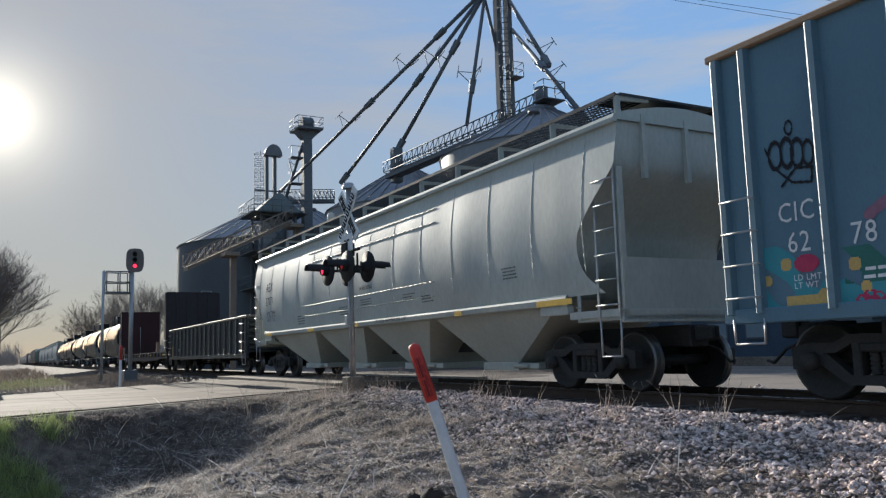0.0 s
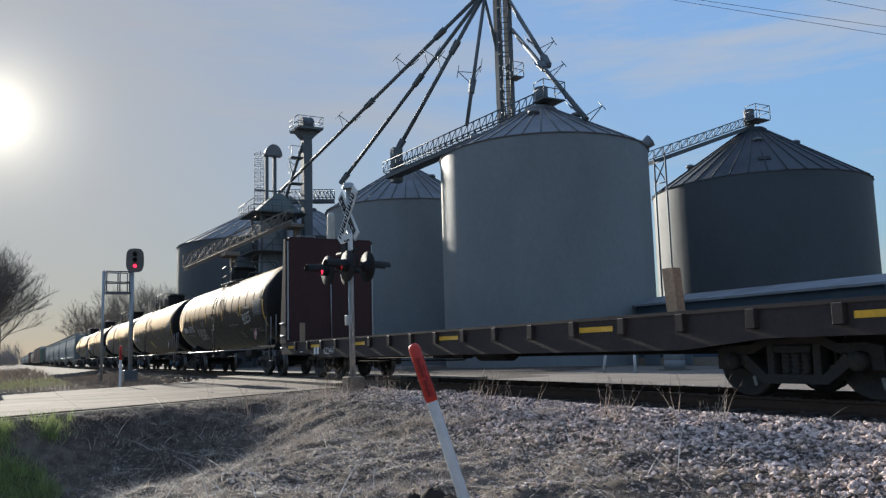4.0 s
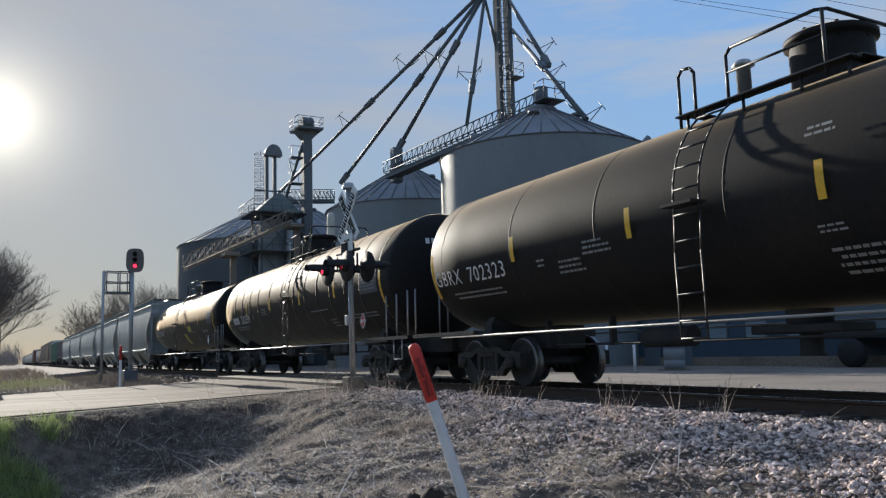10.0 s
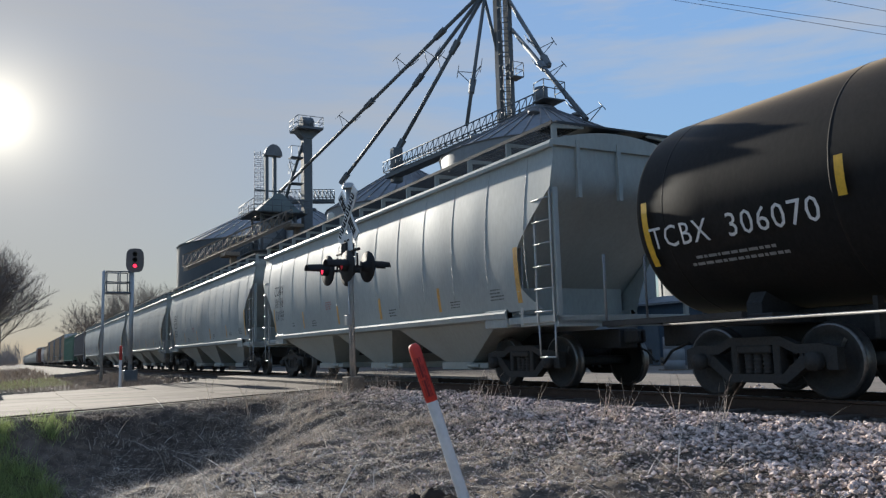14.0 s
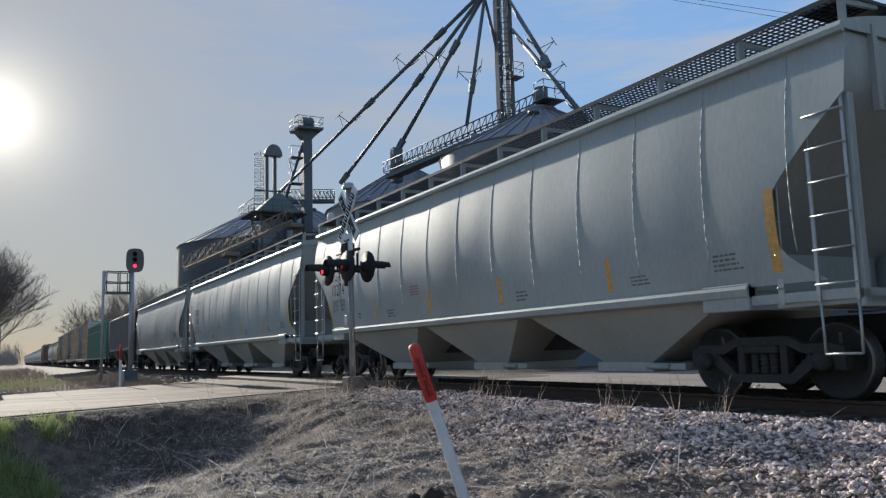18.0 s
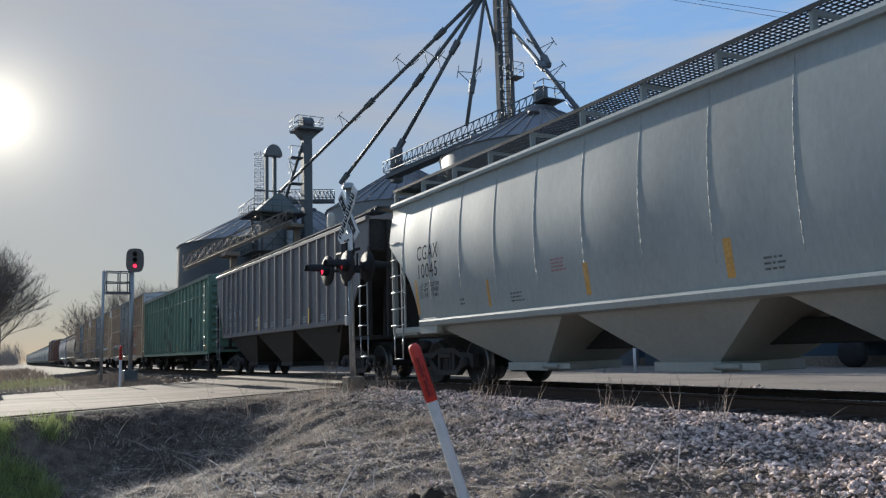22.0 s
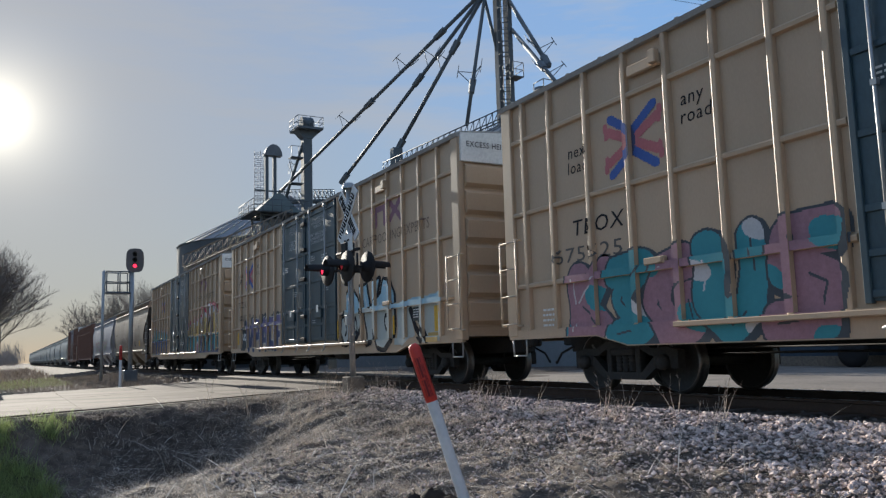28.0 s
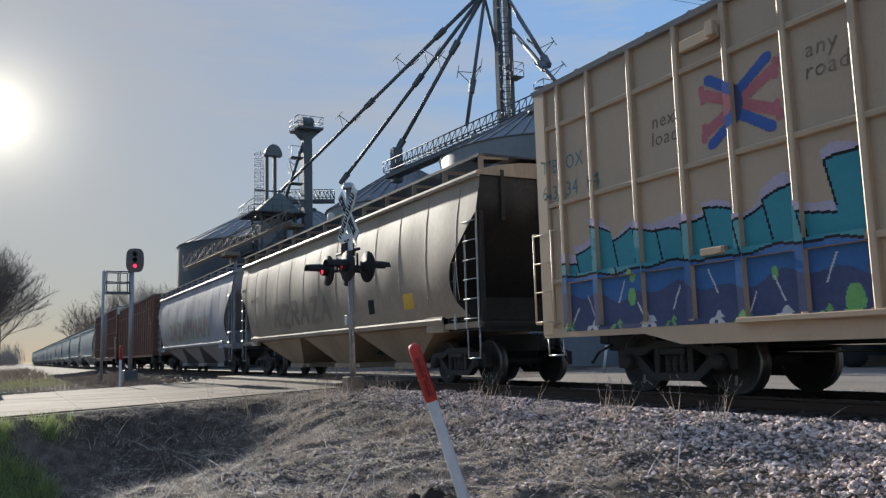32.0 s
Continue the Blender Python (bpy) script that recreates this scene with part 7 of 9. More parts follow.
def deco_x3(car):
    box_common(car, -5.66, FADED)

    def left(U, V):
        o = np.full(U.shape, -1)
        w = 0.12 * np.sin(U * 3.1) + 0.10 * np.sin(U * 7.7)
        # leaning block letters with a pale halo over a blue foot
        lean = U + 0.22 * (V - 1.2)
        tops = np.array((1.02, 1.22, 1.52, 1.38, 1.36, 1.28, 1.34, 1.46, 1.30, 1.46, 1.14, 1.74))
        k = np.clip((lean / 0.46).astype(int), 0, 11)
        phase = lean / 0.46 - k
        crest = tops[k] + 0.05 * np.sign(np.sin(k * 2.4)) * (phase - 0.5) * 2 + 0.2 * w
        o[V < crest + 0.13 + 0.3 * w] = 6
        o[V < crest + 0.035] = 4
        o[V < crest] = 0
        o[(V < crest) & (V > crest - 0.50) & (np.abs(phase - 0.03) < 0.035)] = 4
        o[(V < 0.84 + 0.2 * w)] = 5
        o[(V < 0.50 + 0.5 * w)] = 1
        o[(np.abs(V - 0.84 - 0.2 * w) < 0.018)] = 4
        for c, z, r in ((1.75, 0.75, 0.06), (1.72, 0.45, 0.08), (4.2, 0.55, 0.05), (5.2, 0.15, 0.12)):
            o[np.hypot(U - c, (V - z) * 0.6) < r] = 3
        for k, c in enumerate((0.35, 0.9, 1.35, 2.1, 2.6, 3.3, 3.7, 4.4, 4.9)):
            up, lean = 0.05 + 0.17 * (k % 3), (-1) ** k * 0.16
            o[stroke(U + 0.4 * w, V, [(c, up), (c + lean, up + 0.30)], 0.013)] = 2
            o[stroke(U + 0.4 * w, V, [(c - 0.1, 0.0), (c, 0.12), (c + 0.1, 0.0)], 0.022 + 0.02 * (k % 2))] = 2 if k % 2 else 3
        o[(U > 5.45 + 0.3 * w) | (U < 0.12 + 0.4 * w)] = -1
        return o
    spray(car, -8.9, -3.0, 0.95, 4.0, left, [TEAL, NAVY, mat("chalk_white_spray", (0.58, 0.56, 0.55), 0.6), LIME, BLACKM, mat("cobalt_spray", (0.05, 0.14, 0.33), 0.6), mat("lavender_spray", (0.50, 0.42, 0.50), 0.6)], box_surf, 0.018)

    def right(U, V):
        o = np.full(U.shape, -1)
        w = 0.15 * np.sin(U * 2.3) + 0.10 * np.sin(U * 6.1)
        # bubble letters: crimson fringe, white caps, gold middle, teal foot
        caps = ((0.3, 1.22, 0.20), (0.75, 1.18, 0.15), (1.15, 1.30, 0.20), (1.45, 1.52, 0.17), (1.75, 1.36, 0.20), (2.25, 1.22, 0.18), (2.65, 1.48, 0.22),
                (3.1, 1.72, 0.26), (3.6, 1.66, 0.22), (4.1, 1.58, 0.24), (4.6, 1.92, 0.30), (5.15, 1.86, 0.28), (5.8, 1.75, 0.28))
        for cx, cz, r in caps:
            o[np.hypot(U + 0.5 * w - cx - 0.05, V - cz - 0.04) < r + 0.06 + 0.4 * w] = 4
        for cx, cz, r in caps:
            o[np.hypot(U + 0.3 * w - cx, (V - cz) * 1.15) < r] = 2
        gold = 1.08 + 0.08 * U + 0.12 * np.floor(np.abs(np.sin(U * 2.1)) * 2.4) + 0.3 * w
        o[V < gold + 0.05] = 2
        o[V < gold] = 3
        o[V < 0.80 + 0.12 * w] = 0
        for k, c in enumerate((0.15, 0.55, 1.0, 1.35, 2.05, 2.7, 3.3, 4.0, 4.6, 5.2, 5.9)):
            lean = 0.10 * (-1) ** k + 0.04 * (k % 3)
            p = [(c, 0.78), (c + lean, 1.05), (c + lean * 0.5, 1.35 + 0.06 * c)]
            o[stroke(U + 0.3 * w, V, p, 0.055)] = 2 if k % 3 else 1
            o[stroke(U + 0.3 * w - 0.06, V, p, 0.022)] = 5
            foot = [(c + 0.1, 0.02), (c + 0.22 + lean, 0.34), (c + 0.12 + lean, 0.62)]
            o[stroke(U + 0.5 * w, V, foot, 0.05 + 0.05 * (k % 2))] = 1
            o[stroke(U + 0.5 * w + 0.09, V + 0.05, foot[:2], 0.02)] = 2
        arch = [(1.72, 0.0), (1.74, 0.40), (1.88, 0.52), (2.02, 0.40), (2.04, 0.0)]
        o[stroke(U, V, arch, 0.06)] = 2
        o[stroke(U, V, [(1.88, 0.05), (1.88, 0.36)], 0.10)] = 4
        for p, r, c in (([(2.75, 0.0), (2.62, 0.5), (2.8, 0.95)], 0.10, 1), ([(3.45, 1.35), (3.15, 0.9), (3.55, 0.6), (3.3, 0.1)], 0.09, 5), ([(3.95, 0.1), (4.45, 0.75), (4.0, 0.85), (4.5, 1.5)], 0.09, 5), ([(4.9, 1.6), (5.0, 0.9), (4.7, 0.4), (5.3, 0.15)], 0.11, 1)):
            o[stroke(U + 0.4 * w + 0.05, V, p, r + 0.03)] = 2
            o[stroke(U + 0.4 * w, V, p, r)] = c
        o[(V < 0.10 + 0.3 * w)] = 1
        return o
    spray(car, 2.5, 9.0, 0.95, 3.3, right, [TEAL, NAVY, mat("chalk_white_spray", (0.58, 0.56, 0.55), 0.6), mat("gold_spray", (0.46, 0.29, 0.10), 0.6), CRIM, BLACKM], box_surf, 0.017)
    spray(car, 0.55, 1.45, 1.32, 1.88, tag_fn(0.9, 0.28, 4, 61, 0.012, 0, 0, edge=0.004), [DOORW], lambda x, z: -1.562, 0.012)
    patch(car, 0.26, 0.35, 1.6, 2.0, YELLOW, lambda x, z: -1.562, "yellow_bar", 0.008)
    teal = mat("faded_teal_marking", (0.12, 0.22, 0.22), 0.6)
    letter(car, "TB  OX", 0.34, teal, -9.15, 3.58, box_surf, squeeze=0.85)
    letter(car, "63  34  04", 0.34, teal, -9.15, 3.14, box_surf, squeeze=0.9)


place(box_wagon("yellow-tan hi-cube box wagon with pink graffiti", BOXY, DOORB, deco_x1), -294.1, -312.5)
place(box_wagon("yellow-tan hi-cube box wagon with pale blue graffiti", BOXY, DOORB, deco_x2), -314.3, -332.92)
place(box_wagon("yellow-tan hi-cube box wagon with teal graffiti", BOXY, DOORB, deco_x3), -334.9, -353.46)


def tan_marks(car, surf):
    letter(car, "464120", 0.3, BLACKM, -7.3, 2.6, surf, lift=0.004)
    patch(car, 5.6, 6.1, 1.65, 2.0, YELLOW, surf, "yellow_bar", 0.004)
    patch(car, 3.6, 3.95, 1.65, 2.0, BLACKM, surf, "data_panel", 0.004)
    spray(car, -4.5, 1.0, 1.5, 2.5, tag_fn(5.5, 1.0, 6, 41, 0.05, 0, 0), [mat("faint_brown_spray", (0.25, 0.19, 0.14), 0.7)], surf, 0.03, lift=0.004)


def lilac_marks(car, surf):
    spray(car, -5.0, 5.0, 1.5, 2.7, tag_fn(10, 1.2, 8, 47, 0.10, 0, 1), [PINK, LIME], surf, 0.04, lift=0.004)


y1 = place(covered_hopper("weathered tan covered hopper", TANP, 8.9, 3, deco=tan_marks, ends=NEARBLACK), -355.6, -373.4)
y2 = place(covered_hopper("lilac-grey covered hopper with faint graffiti", LILAC, 8.9, 3, deco=lilac_marks), -375.0, -392.8)
z1 = place(post_box("dark brown box wagon", BOXB, 8.6, 4.75, None, 17), -394.8, -412.0)
z2 = place(box_wagon("brown hi-cube box wagon", BOXB, BOXB), -414.0, -432.6)
far = place(covered_hopper("pale grey covered hopper", GREYP, 8.57, 3), -434.4, -451.5)
for k in range(12):
    mid = -442.95 - 18.65 * (k + 1)
    twin = copy_thing(far, pose(mid, 0, 0))
    CARS.append((twin, mid))
    WHEELS += [o for o in twin.children if o.name.startswith("wheelset")]
# ---- grain bins ----
def grain_bin(label, x, y, r, eave, rise, pitch, seg=72, panels=40, sheet=None, top=None):
    top = top or GALVR
    b = thing("grain_bin", label, "grain bin", "grain bins", at=pose(x, y, -0.25))
    g = Geo()
    prof, n = [], int(eave / pitch)
    for k in range(n + 1):
        prof += [(r, k * eave / n), (r - 0.3 * pitch, (k + 0.5) * eave / n)]
    g.lathe(prof[:-1], seg)
    piece("wall", g, sheet or GALV, b, "corrugated galvanised wall")
    g = Geo()
    g.lathe([(r + 0.04, eave - 0.02), (r + 0.06, eave), (0.9, eave + rise - 0.15), (0.9, eave + rise), (0.75, eave + rise + 0.12), (0, eave + rise + 0.14)], seg, smooth=False)
    roof = piece("roof", g, top, b, "conical galvanised roof")
    key = (round(r, 2), round(rise, 2))

    def rib():
        q = Geo()
        p0, p1 = Vector((r + 0.08, 0, eave + 0.01)), Vector((0.95, 0, eave + rise - 0.13))
        q.tube(p0, p1, 0.045, 0.03, 4)
        return q
    for k in range(panels):
        part("roof_rib", cached(("roof_rib", *key, eave), rib, top), roof, at=pose(0, 0, 0, 0, 0, 360 * k / panels))
    for k in range(5):
        a = 2 * math.pi * (k + 0.37) / 5
        f = 0.35 if k % 2 else 0.62
        rr = r * (1 - f)
        part("roof_vent", cached("roof_vent", lambda: Geo().lathe([(0.20, -0.3), (0.20, 0.30), (0.30, 0.28), (0.30, 0.42), (0.15, 0.5), (0, 0.52)], 14), GALVR), roof, at=pose(rr * math.cos(a), rr * math.sin(a), eave + rise * f))
    g = Geo()
    g.lathe([(r + 0.01, eave - 0.05), (r + 0.03, eave - 0.04), (r + 0.03, eave - 0.01), (r + 0.01, eave)], seg)
    piece("eave_ring", g, GALVR, b)
    if top is GALVRD:
        f = 0.26
        rr = r * (1 - f)
        part("roof_hatch", Geo().box(-0.45, 0.45, -0.4, 0.4, -0.1, 0.14, 0.03).mesh("roof_hatch", MATTE), roof, "dark square hatch", at=pose(rr * math.cos(-0.78), rr * math.sin(-0.78), eave + rise * f, 0, 28, -45))
    return b


grain_bin("tall corrugated galvanised grain bin with conical roof", -34.88, 15.82, 5.56, 11.15, 2.75, 0.105, 96)
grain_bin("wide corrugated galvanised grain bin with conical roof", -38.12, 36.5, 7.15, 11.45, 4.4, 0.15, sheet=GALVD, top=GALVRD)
grain_bin("corrugated galvanised grain bin behind the crossing", -54.2, 17.0, 6.15, 11.45, 3.5, 0.15)
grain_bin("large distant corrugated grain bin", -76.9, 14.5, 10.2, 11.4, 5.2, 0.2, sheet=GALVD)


# ---- elevator legs, spouts and conveyors ----
def lattice(g, p, q, w, h, n, r=0.04, rail=0.0):
    """A truss bridge from p to q: w wide, h high, n panels, with a handrail above when rail is given."""
    p, q = Vector(p), Vector(q)
    d = (q - p).normalized()
    side = d.cross(Vector((0, 0, 1))).normalized() * w / 2
    up = Vector((0, 0, 1))
    for s in (-1, 1):
        a, b = p + side * s, q + side * s
        g.tube(a, b, r, n=4)
        g.tube(a + up * h, b + up * h, r, n=4)
        for k in range(n + 1):
            c = a.lerp(b, k / n)
            g.tube(c, c + up * h, r * 0.7, n=4)
            if k < n:
                e = a.lerp(b, (k + 1) / n)
                g.tube(c, e + up * h, r * 0.6, n=4)
    for k in range(n + 1):
        c = p.lerp(q, k / n)
        g.tube(c - side, c + side, r * 0.7, n=4)
    return g


LEG_TOP = Vector((-44.2, 18.0, 24.7))


def build_legs():
    leg = thing("bucket_elevator", "tall twin-trunk steel bucket elevator", "grain elevator")
    ax, ay, bx, by = -43.61, 18.93, -43.24, 19.49
    for x, y in ((ax, ay), (bx, by)):
        piece("trunk", Geo().box(x - 0.25, x + 0.25, y - 0.19, y + 0.19, -0.2, 30.0, 0.02), STRUC, leg)
    piece("head", Geo().box(-44.2, -42.6, 18.4, 20.2, 29.5, 31.5, 0.15), STRUC, leg)
    piece("distributor", Geo().lathe([(0.3, 24.4), (0.7, 24.7), (0.7, 25.5), (0.35, 26.2)], 16, c=(LEG_TOP.x, LEG_TOP.y, 0)), STRUC, leg)
    g = Geo()
    for s in (-0.22, 0.22):
        g.tube((-43.0 + s * 0.4, 19.1 + s, 10), (-43.0 + s * 0.4, 19.1 + s, 30), 0.03, n=4)
    for k in range(60):
        z = 10.2 + k * 0.33
        g.tube((-43.09, 18.88, z), (-42.91, 19.32, z), 0.015, n=4)
    for k in range(24):
        g.lathe([(0.42, 10.5 + k * 0.8), (0.42, 10.56 + k * 0.8)], 10, c=(-42.9, 18.95, 0))
    piece("caged_ladder", g, STRUC, leg)
    for z in (18.6, 26.2):
        g = Geo()
        g.box(-43.4, -42.5, 19.3, 20.1, z, z + 0.06)
        for x in (-43.4, -42.5):
            for y in (19.3, 20.1):
                g.tube((x, y, z), (x, y, z + 1.0), 0.03, n=4)
        for zz in (0.5, 1.0):
            g.wire([(-43.4, 20.1, z + zz), (-42.5, 20.1, z + zz), (-42.5, 19.3, z + zz), (-43.4, 19.3, z + zz)], 0.025, 4)
        piece("landing", g, STRUC, leg, "railed landing")
    return leg


build_legs()


def spout(p, q, r, box_at=(0.5,), brace_at=(0.35,), label="steel grain spout from the elevator head"):
    t = thing("grain_spout", label, "grain spout", "grain spouts")
    p, q, r = Vector(p), Vector(q), r * 0.70
    piece("pipe", Geo().tube(p, q, r, n=10), STRUC, t)
    d = (q - p).normalized()
    for f in box_at:
        c = p.lerp(q, f)
        piece("valve_box", Geo().tube(c - d * 0.5, c + d * 0.5, r * 1.9, r * 1.6, 6, smooth=False), STRUC, t)
    for f in brace_at:
        c = p.lerp(q, f)
        side = d.cross(Vector((0, 0, 1))).normalized()
        up = side.cross(d)
        for s in (-1, 1):
            tip = c + side * s * 0.9 + up * 0.55
            for a, b, w in ((c - side * 0.1, tip, 0.03), (tip - d * 0.5, tip + d * 0.5, 0.025), (c + d * 0.9, tip, 0.025)):
                piece("guy_strut", Geo().tube(a, b, w, n=4), STRUC, t)
    return t


A_END, B_END, C_END, D_END = (-68.94, 11.37, 15.11), (-57.77, 13.11, 14.07), (-48.81, 13.7, 14.49), (-42.67, 15.7, 14.88)
G_END, F_END = (-31.03, 15.85, 12.11), (-37.31, 18.36, 17.34)
spout(LEG_TOP, A_END, 0.20, (0.16, 0.48), (0.30, 0.58))
spout(LEG_TOP + Vector((0.2, 0, -0.2)), B_END, 0.20, (0.42, 0.98), (0.30,))
spout(LEG_TOP + Vector((0.2, 0.2, 0)), C_END, 0.20, (0.34, 0.97), (0.42,))
spout(LEG_TOP + Vector((0.3, 0.2, 0)), D_END, 0.18, (0.72,), (0.62,))
spout((-44.05, 18.24, 24.3), (-43.64, 18.88, 20.4), 0.16, (), ())
spout((-43.2, 19.6, 24.2), F_END, 0.19, (0.93,), (0.75,))
spout((-43.09, 19.71, 22.05), G_END, 0.19, (0.48,), (0.55, 0.97))


def conveyor(p, q, w, h, n, label, material=None):
    t = thing("conveyor", label, "conveyor", "overhead conveyors")
    material = material or STRUC
    piece("truss", lattice(Geo(), p, q, w, h, n), material, t)
    p, q = Vector(p), Vector(q)
    side = (q - p).normalized().cross(Vector((0, 0, 1))).normalized()
    g = Geo()
    a, b = p - Vector((0, 0, 0.1)), q - Vector((0, 0, 0.1))
    vs = []
    for e in (a, b):
        for s in (-1, 1):
            for z in (0, -0.28):
                vs.append(e + side * s * w * 0.38 + Vector((0, 0, z)))
    g.add(vs, [(0, 1, 5, 4), (2, 6, 7, 3), (0, 4, 6, 2), (1, 3, 7, 5), (0, 2, 3, 1), (4, 5, 7, 6)])
    piece("trough", g, material, t)
    return t


OVER = conveyor((-49.04, 13.22, 12.87), (-35.0, 15.95, 13.80), 1.1, 0.72, 26, "overhead truss conveyor with handrail over the bins")
ROOFC = conveyor((-38.53, 27.0, 12.73), (-38.21, 36.22, 16.05), 1.0, 0.55, 12, "inclined roof conveyor onto the wide bin")
conveyor((-67.0, 15.98, 14.6), (-68.9, 11.5, 14.6), 1.0, 0.75, 14, "level conveyor bridge by the dryer")
conveyor((-60.96, 1.95, 7.5), (-62.9, 10.5, 11.7), 0.9, 0.85, 14, "inclined tan conveyor to the dryer", STRUT)


def conveyor_head(t, x, y, z):
    """Drive drum and small railed platform at the upper end of a conveyor."""
    piece("drive_drum", Geo().tube((x, y, z - 0.2), (x, y, z + 0.9), 0.36, n=14), STRUC, t)
    g = Geo()
    g.box(x + 0.1, x + 1.2, y - 0.7, y + 0.7, z - 0.1, z - 0.03)
    for a in (x + 0.3, x + 1.2):
        for b in (y - 0.7, y + 0.7):
            g.tube((a, b, z), (a, b, z + 0.95), 0.03, n=4)
    for zz in (0.5, 0.95):
        g.wire([(x + 0.3, y - 0.7, z + zz), (x + 1.2, y - 0.7, z + zz), (x + 1.2, y + 0.7, z + zz), (x + 0.3, y + 0.7, z + zz)], 0.028, 4)
    piece("head_platform", g, STRUC, t, "small railed platform")
    piece("head_stand", Geo().tube((x, y, z - 1.2), (x, y, z - 0.2), 0.3, n=10), STRUC, t)


conveyor_head(OVER, -34.9, 15.95, 14.05)
conveyor_head(ROOFC, -38.21, 36.3, 16.2)


def build_conveyor_heads():
    t = thing("conveyor_drop", "steel transfer box under the spout", "conveyor")
    piece("box", Geo().box(-48.95, -48.3, 13.2, 13.9, 12.2, 14.6, 0.05), STRUC, t)
    t = thing("conveyor_trestle", "thin steel trestle under the roof conveyor", "trestle")
    for dx in (-0.5, 0.5):
        piece("leg", Geo().tube((-37.65 + dx, 27.0, -0.2), (-37.65 + dx, 27.0, 12.7), 0.06, n=6), STRUC, t)
    piece("tie", Geo().wire([(-38.15, 27.0, 11), (-37.15, 27.0, 12.4), (-38.15, 27.0, 12.4), (-37.15, 27.0, 11), (-38.15, 27, 11)], 0.04, 4), STRUC, t)
    t = thing("roof_hood", "flared steel hood on the bin roof", "roof hood")
    piece("hood", Geo().tube((-32.3, 20.35, 11.3), (-31.9, 20.9, 11.75), 0.2, 0.36, 10), GALVR, t)


build_conveyor_heads()


def build_dryer():
    t = thing("grain_dryer_tower", "steel grain dryer tower with railed floors", "grain dryer")
    cx, cy, half = -66.2, 10.15, 1.45
    g = Geo()
    for sx in (-1, 1):
        for sy in (-1, 1):
            g.box(cx + sx * half - 0.09, cx + sx * half + 0.09, cy + sy * half - 0.09, cy + sy * half + 0.09, -0.2, 12.6)
    for z in (3.2, 6.2, 9.2, 12.4):
        g.wire([(cx - half, cy - half, z), (cx + half, cy - half, z), (cx + half, cy + half, z), (cx - half, cy + half, z), (cx - half, cy - half, z)], 0.10, 4)
    for a, b in ((3.2, 6.2), (6.2, 9.2), (9.2, 12.4)):
        g.tube((cx + half, cy - half, a), (cx + half, cy + half, b), 0.05, n=4)
        g.tube((cx - half, cy - half, b), (cx + half, cy - half, a), 0.05, n=4)
        g.tube((cx + half, cy + half, a), (cx + half, cy - half, b), 0.05, n=4)
    piece("frame", g, STRUC, t)
    piece("column", Geo().lathe([(1.25, -0.2), (1.25, 11.2), (0.8, 12.2)], 24, c=(cx, cy, 0)), GALV, t, "pale dryer column")
    piece("downpipe", Geo().tube((cx + 1.3, cy + 1.0, 0), (cx + 1.3, cy + 1.0, 12), 0.28, n=12), mat("bright_duct", (0.55, 0.55, 0.54), 0.45, 0.4), t, "bright round duct")
    g = Geo()
    g.prism([(cy - 1.85, 12.7), (cy + 1.85, 12.7), (cy + 0.25, 14.2), (cy - 0.25, 14.2)], "x", cx - 1.7, cx + 1.7)
    piece("roof", g, mat("greenish_tin_roof", (0.20, 0.235, 0.235), 0.6, 0.2), t, "greenish tin hipped roof")
    for z in (6.25, 9.25, 12.5):
        g = Geo()
        g.box(cx - half - 0.9, cx + half + 0.9, cy - half - 0.9, cy + half + 0.9, z, z + 0.06)
        a, b, c, d = cx - half - 0.9, cx + half + 0.9, cy - half - 0.9, cy + half + 0.9
        for k in range(7):
            f = k / 6
            for p in ((a + (b - a) * f, c), (b, c + (d - c) * f), (a, c + (d - c) * f)):
                g.tube((p[0], p[1], z), (p[0], p[1], z + 1.05), 0.03, n=4)
        for zz in (0.55, 1.05):
            g.wire([(a, d, z + zz), (a, c, z + zz), (b, c, z + zz), (b, d, z + zz)], 0.03, 4)
        piece("floor_deck", g, STRUC, t, "railed steel deck")
    # slim leg with round hood beside the dryer
    t = thing("dryer_elevator", "slim bucket elevator with rounded hood and ladder cage", "grain elevator")
    hx, hy = -67.1, 10.35
    for dy in (-0.55, 0.15):
        piece("trunk", Geo().box(hx - 0.16, hx + 0.16, hy + dy - 0.14, hy + dy + 0.14, 0, 18.2), STRUC, t)
    g = Geo()
    g.prism([(hy - 0.75 + 1.5 * (0.5 - 0.5 * math.cos(math.pi * k / 10)), 18.0 + 1.0 * math.sin(math.pi * k / 10)) for k in range(11)], "x", hx - 0.4, hx + 0.4)
    piece("hood", g, GALVR, t, "rounded hood")
    g = Geo()
    for k in range(22):
        z = 11 + 0.34 * k
        g.lathe([(0.4, z), (0.4, z + 0.04)], 8, c=(hx - 0.2, hy - 1.15, 0))
    for a in range(4):
        g.tube((hx - 0.2 + 0.4 * math.cos(a * 1.57), hy - 1.15 + 0.4 * math.sin(a * 1.57), 11), (hx - 0.2 + 0.4 * math.cos(a * 1.57), hy - 1.15 + 0.4 * math.sin(a * 1.57), 18.4), 0.025, n=4)
    g.wire([(hx, hy - 1.6, 14.9), (hx, hy + 1.6, 14.9)], 0.08, 4)
    piece("ladder_cage", g, STRUC, t)
    # tall single trunk with platform
    t = thing("bucket_elevator", "single-trunk bucket elevator with railed head platform", "grain elevator")
    ex, ey = -66.3, 13.15
    piece("trunk", Geo().box(ex - 0.45, ex + 0.45, ey - 0.38, ey + 0.38, 0, 20.4, 0.03), STRUC, t)
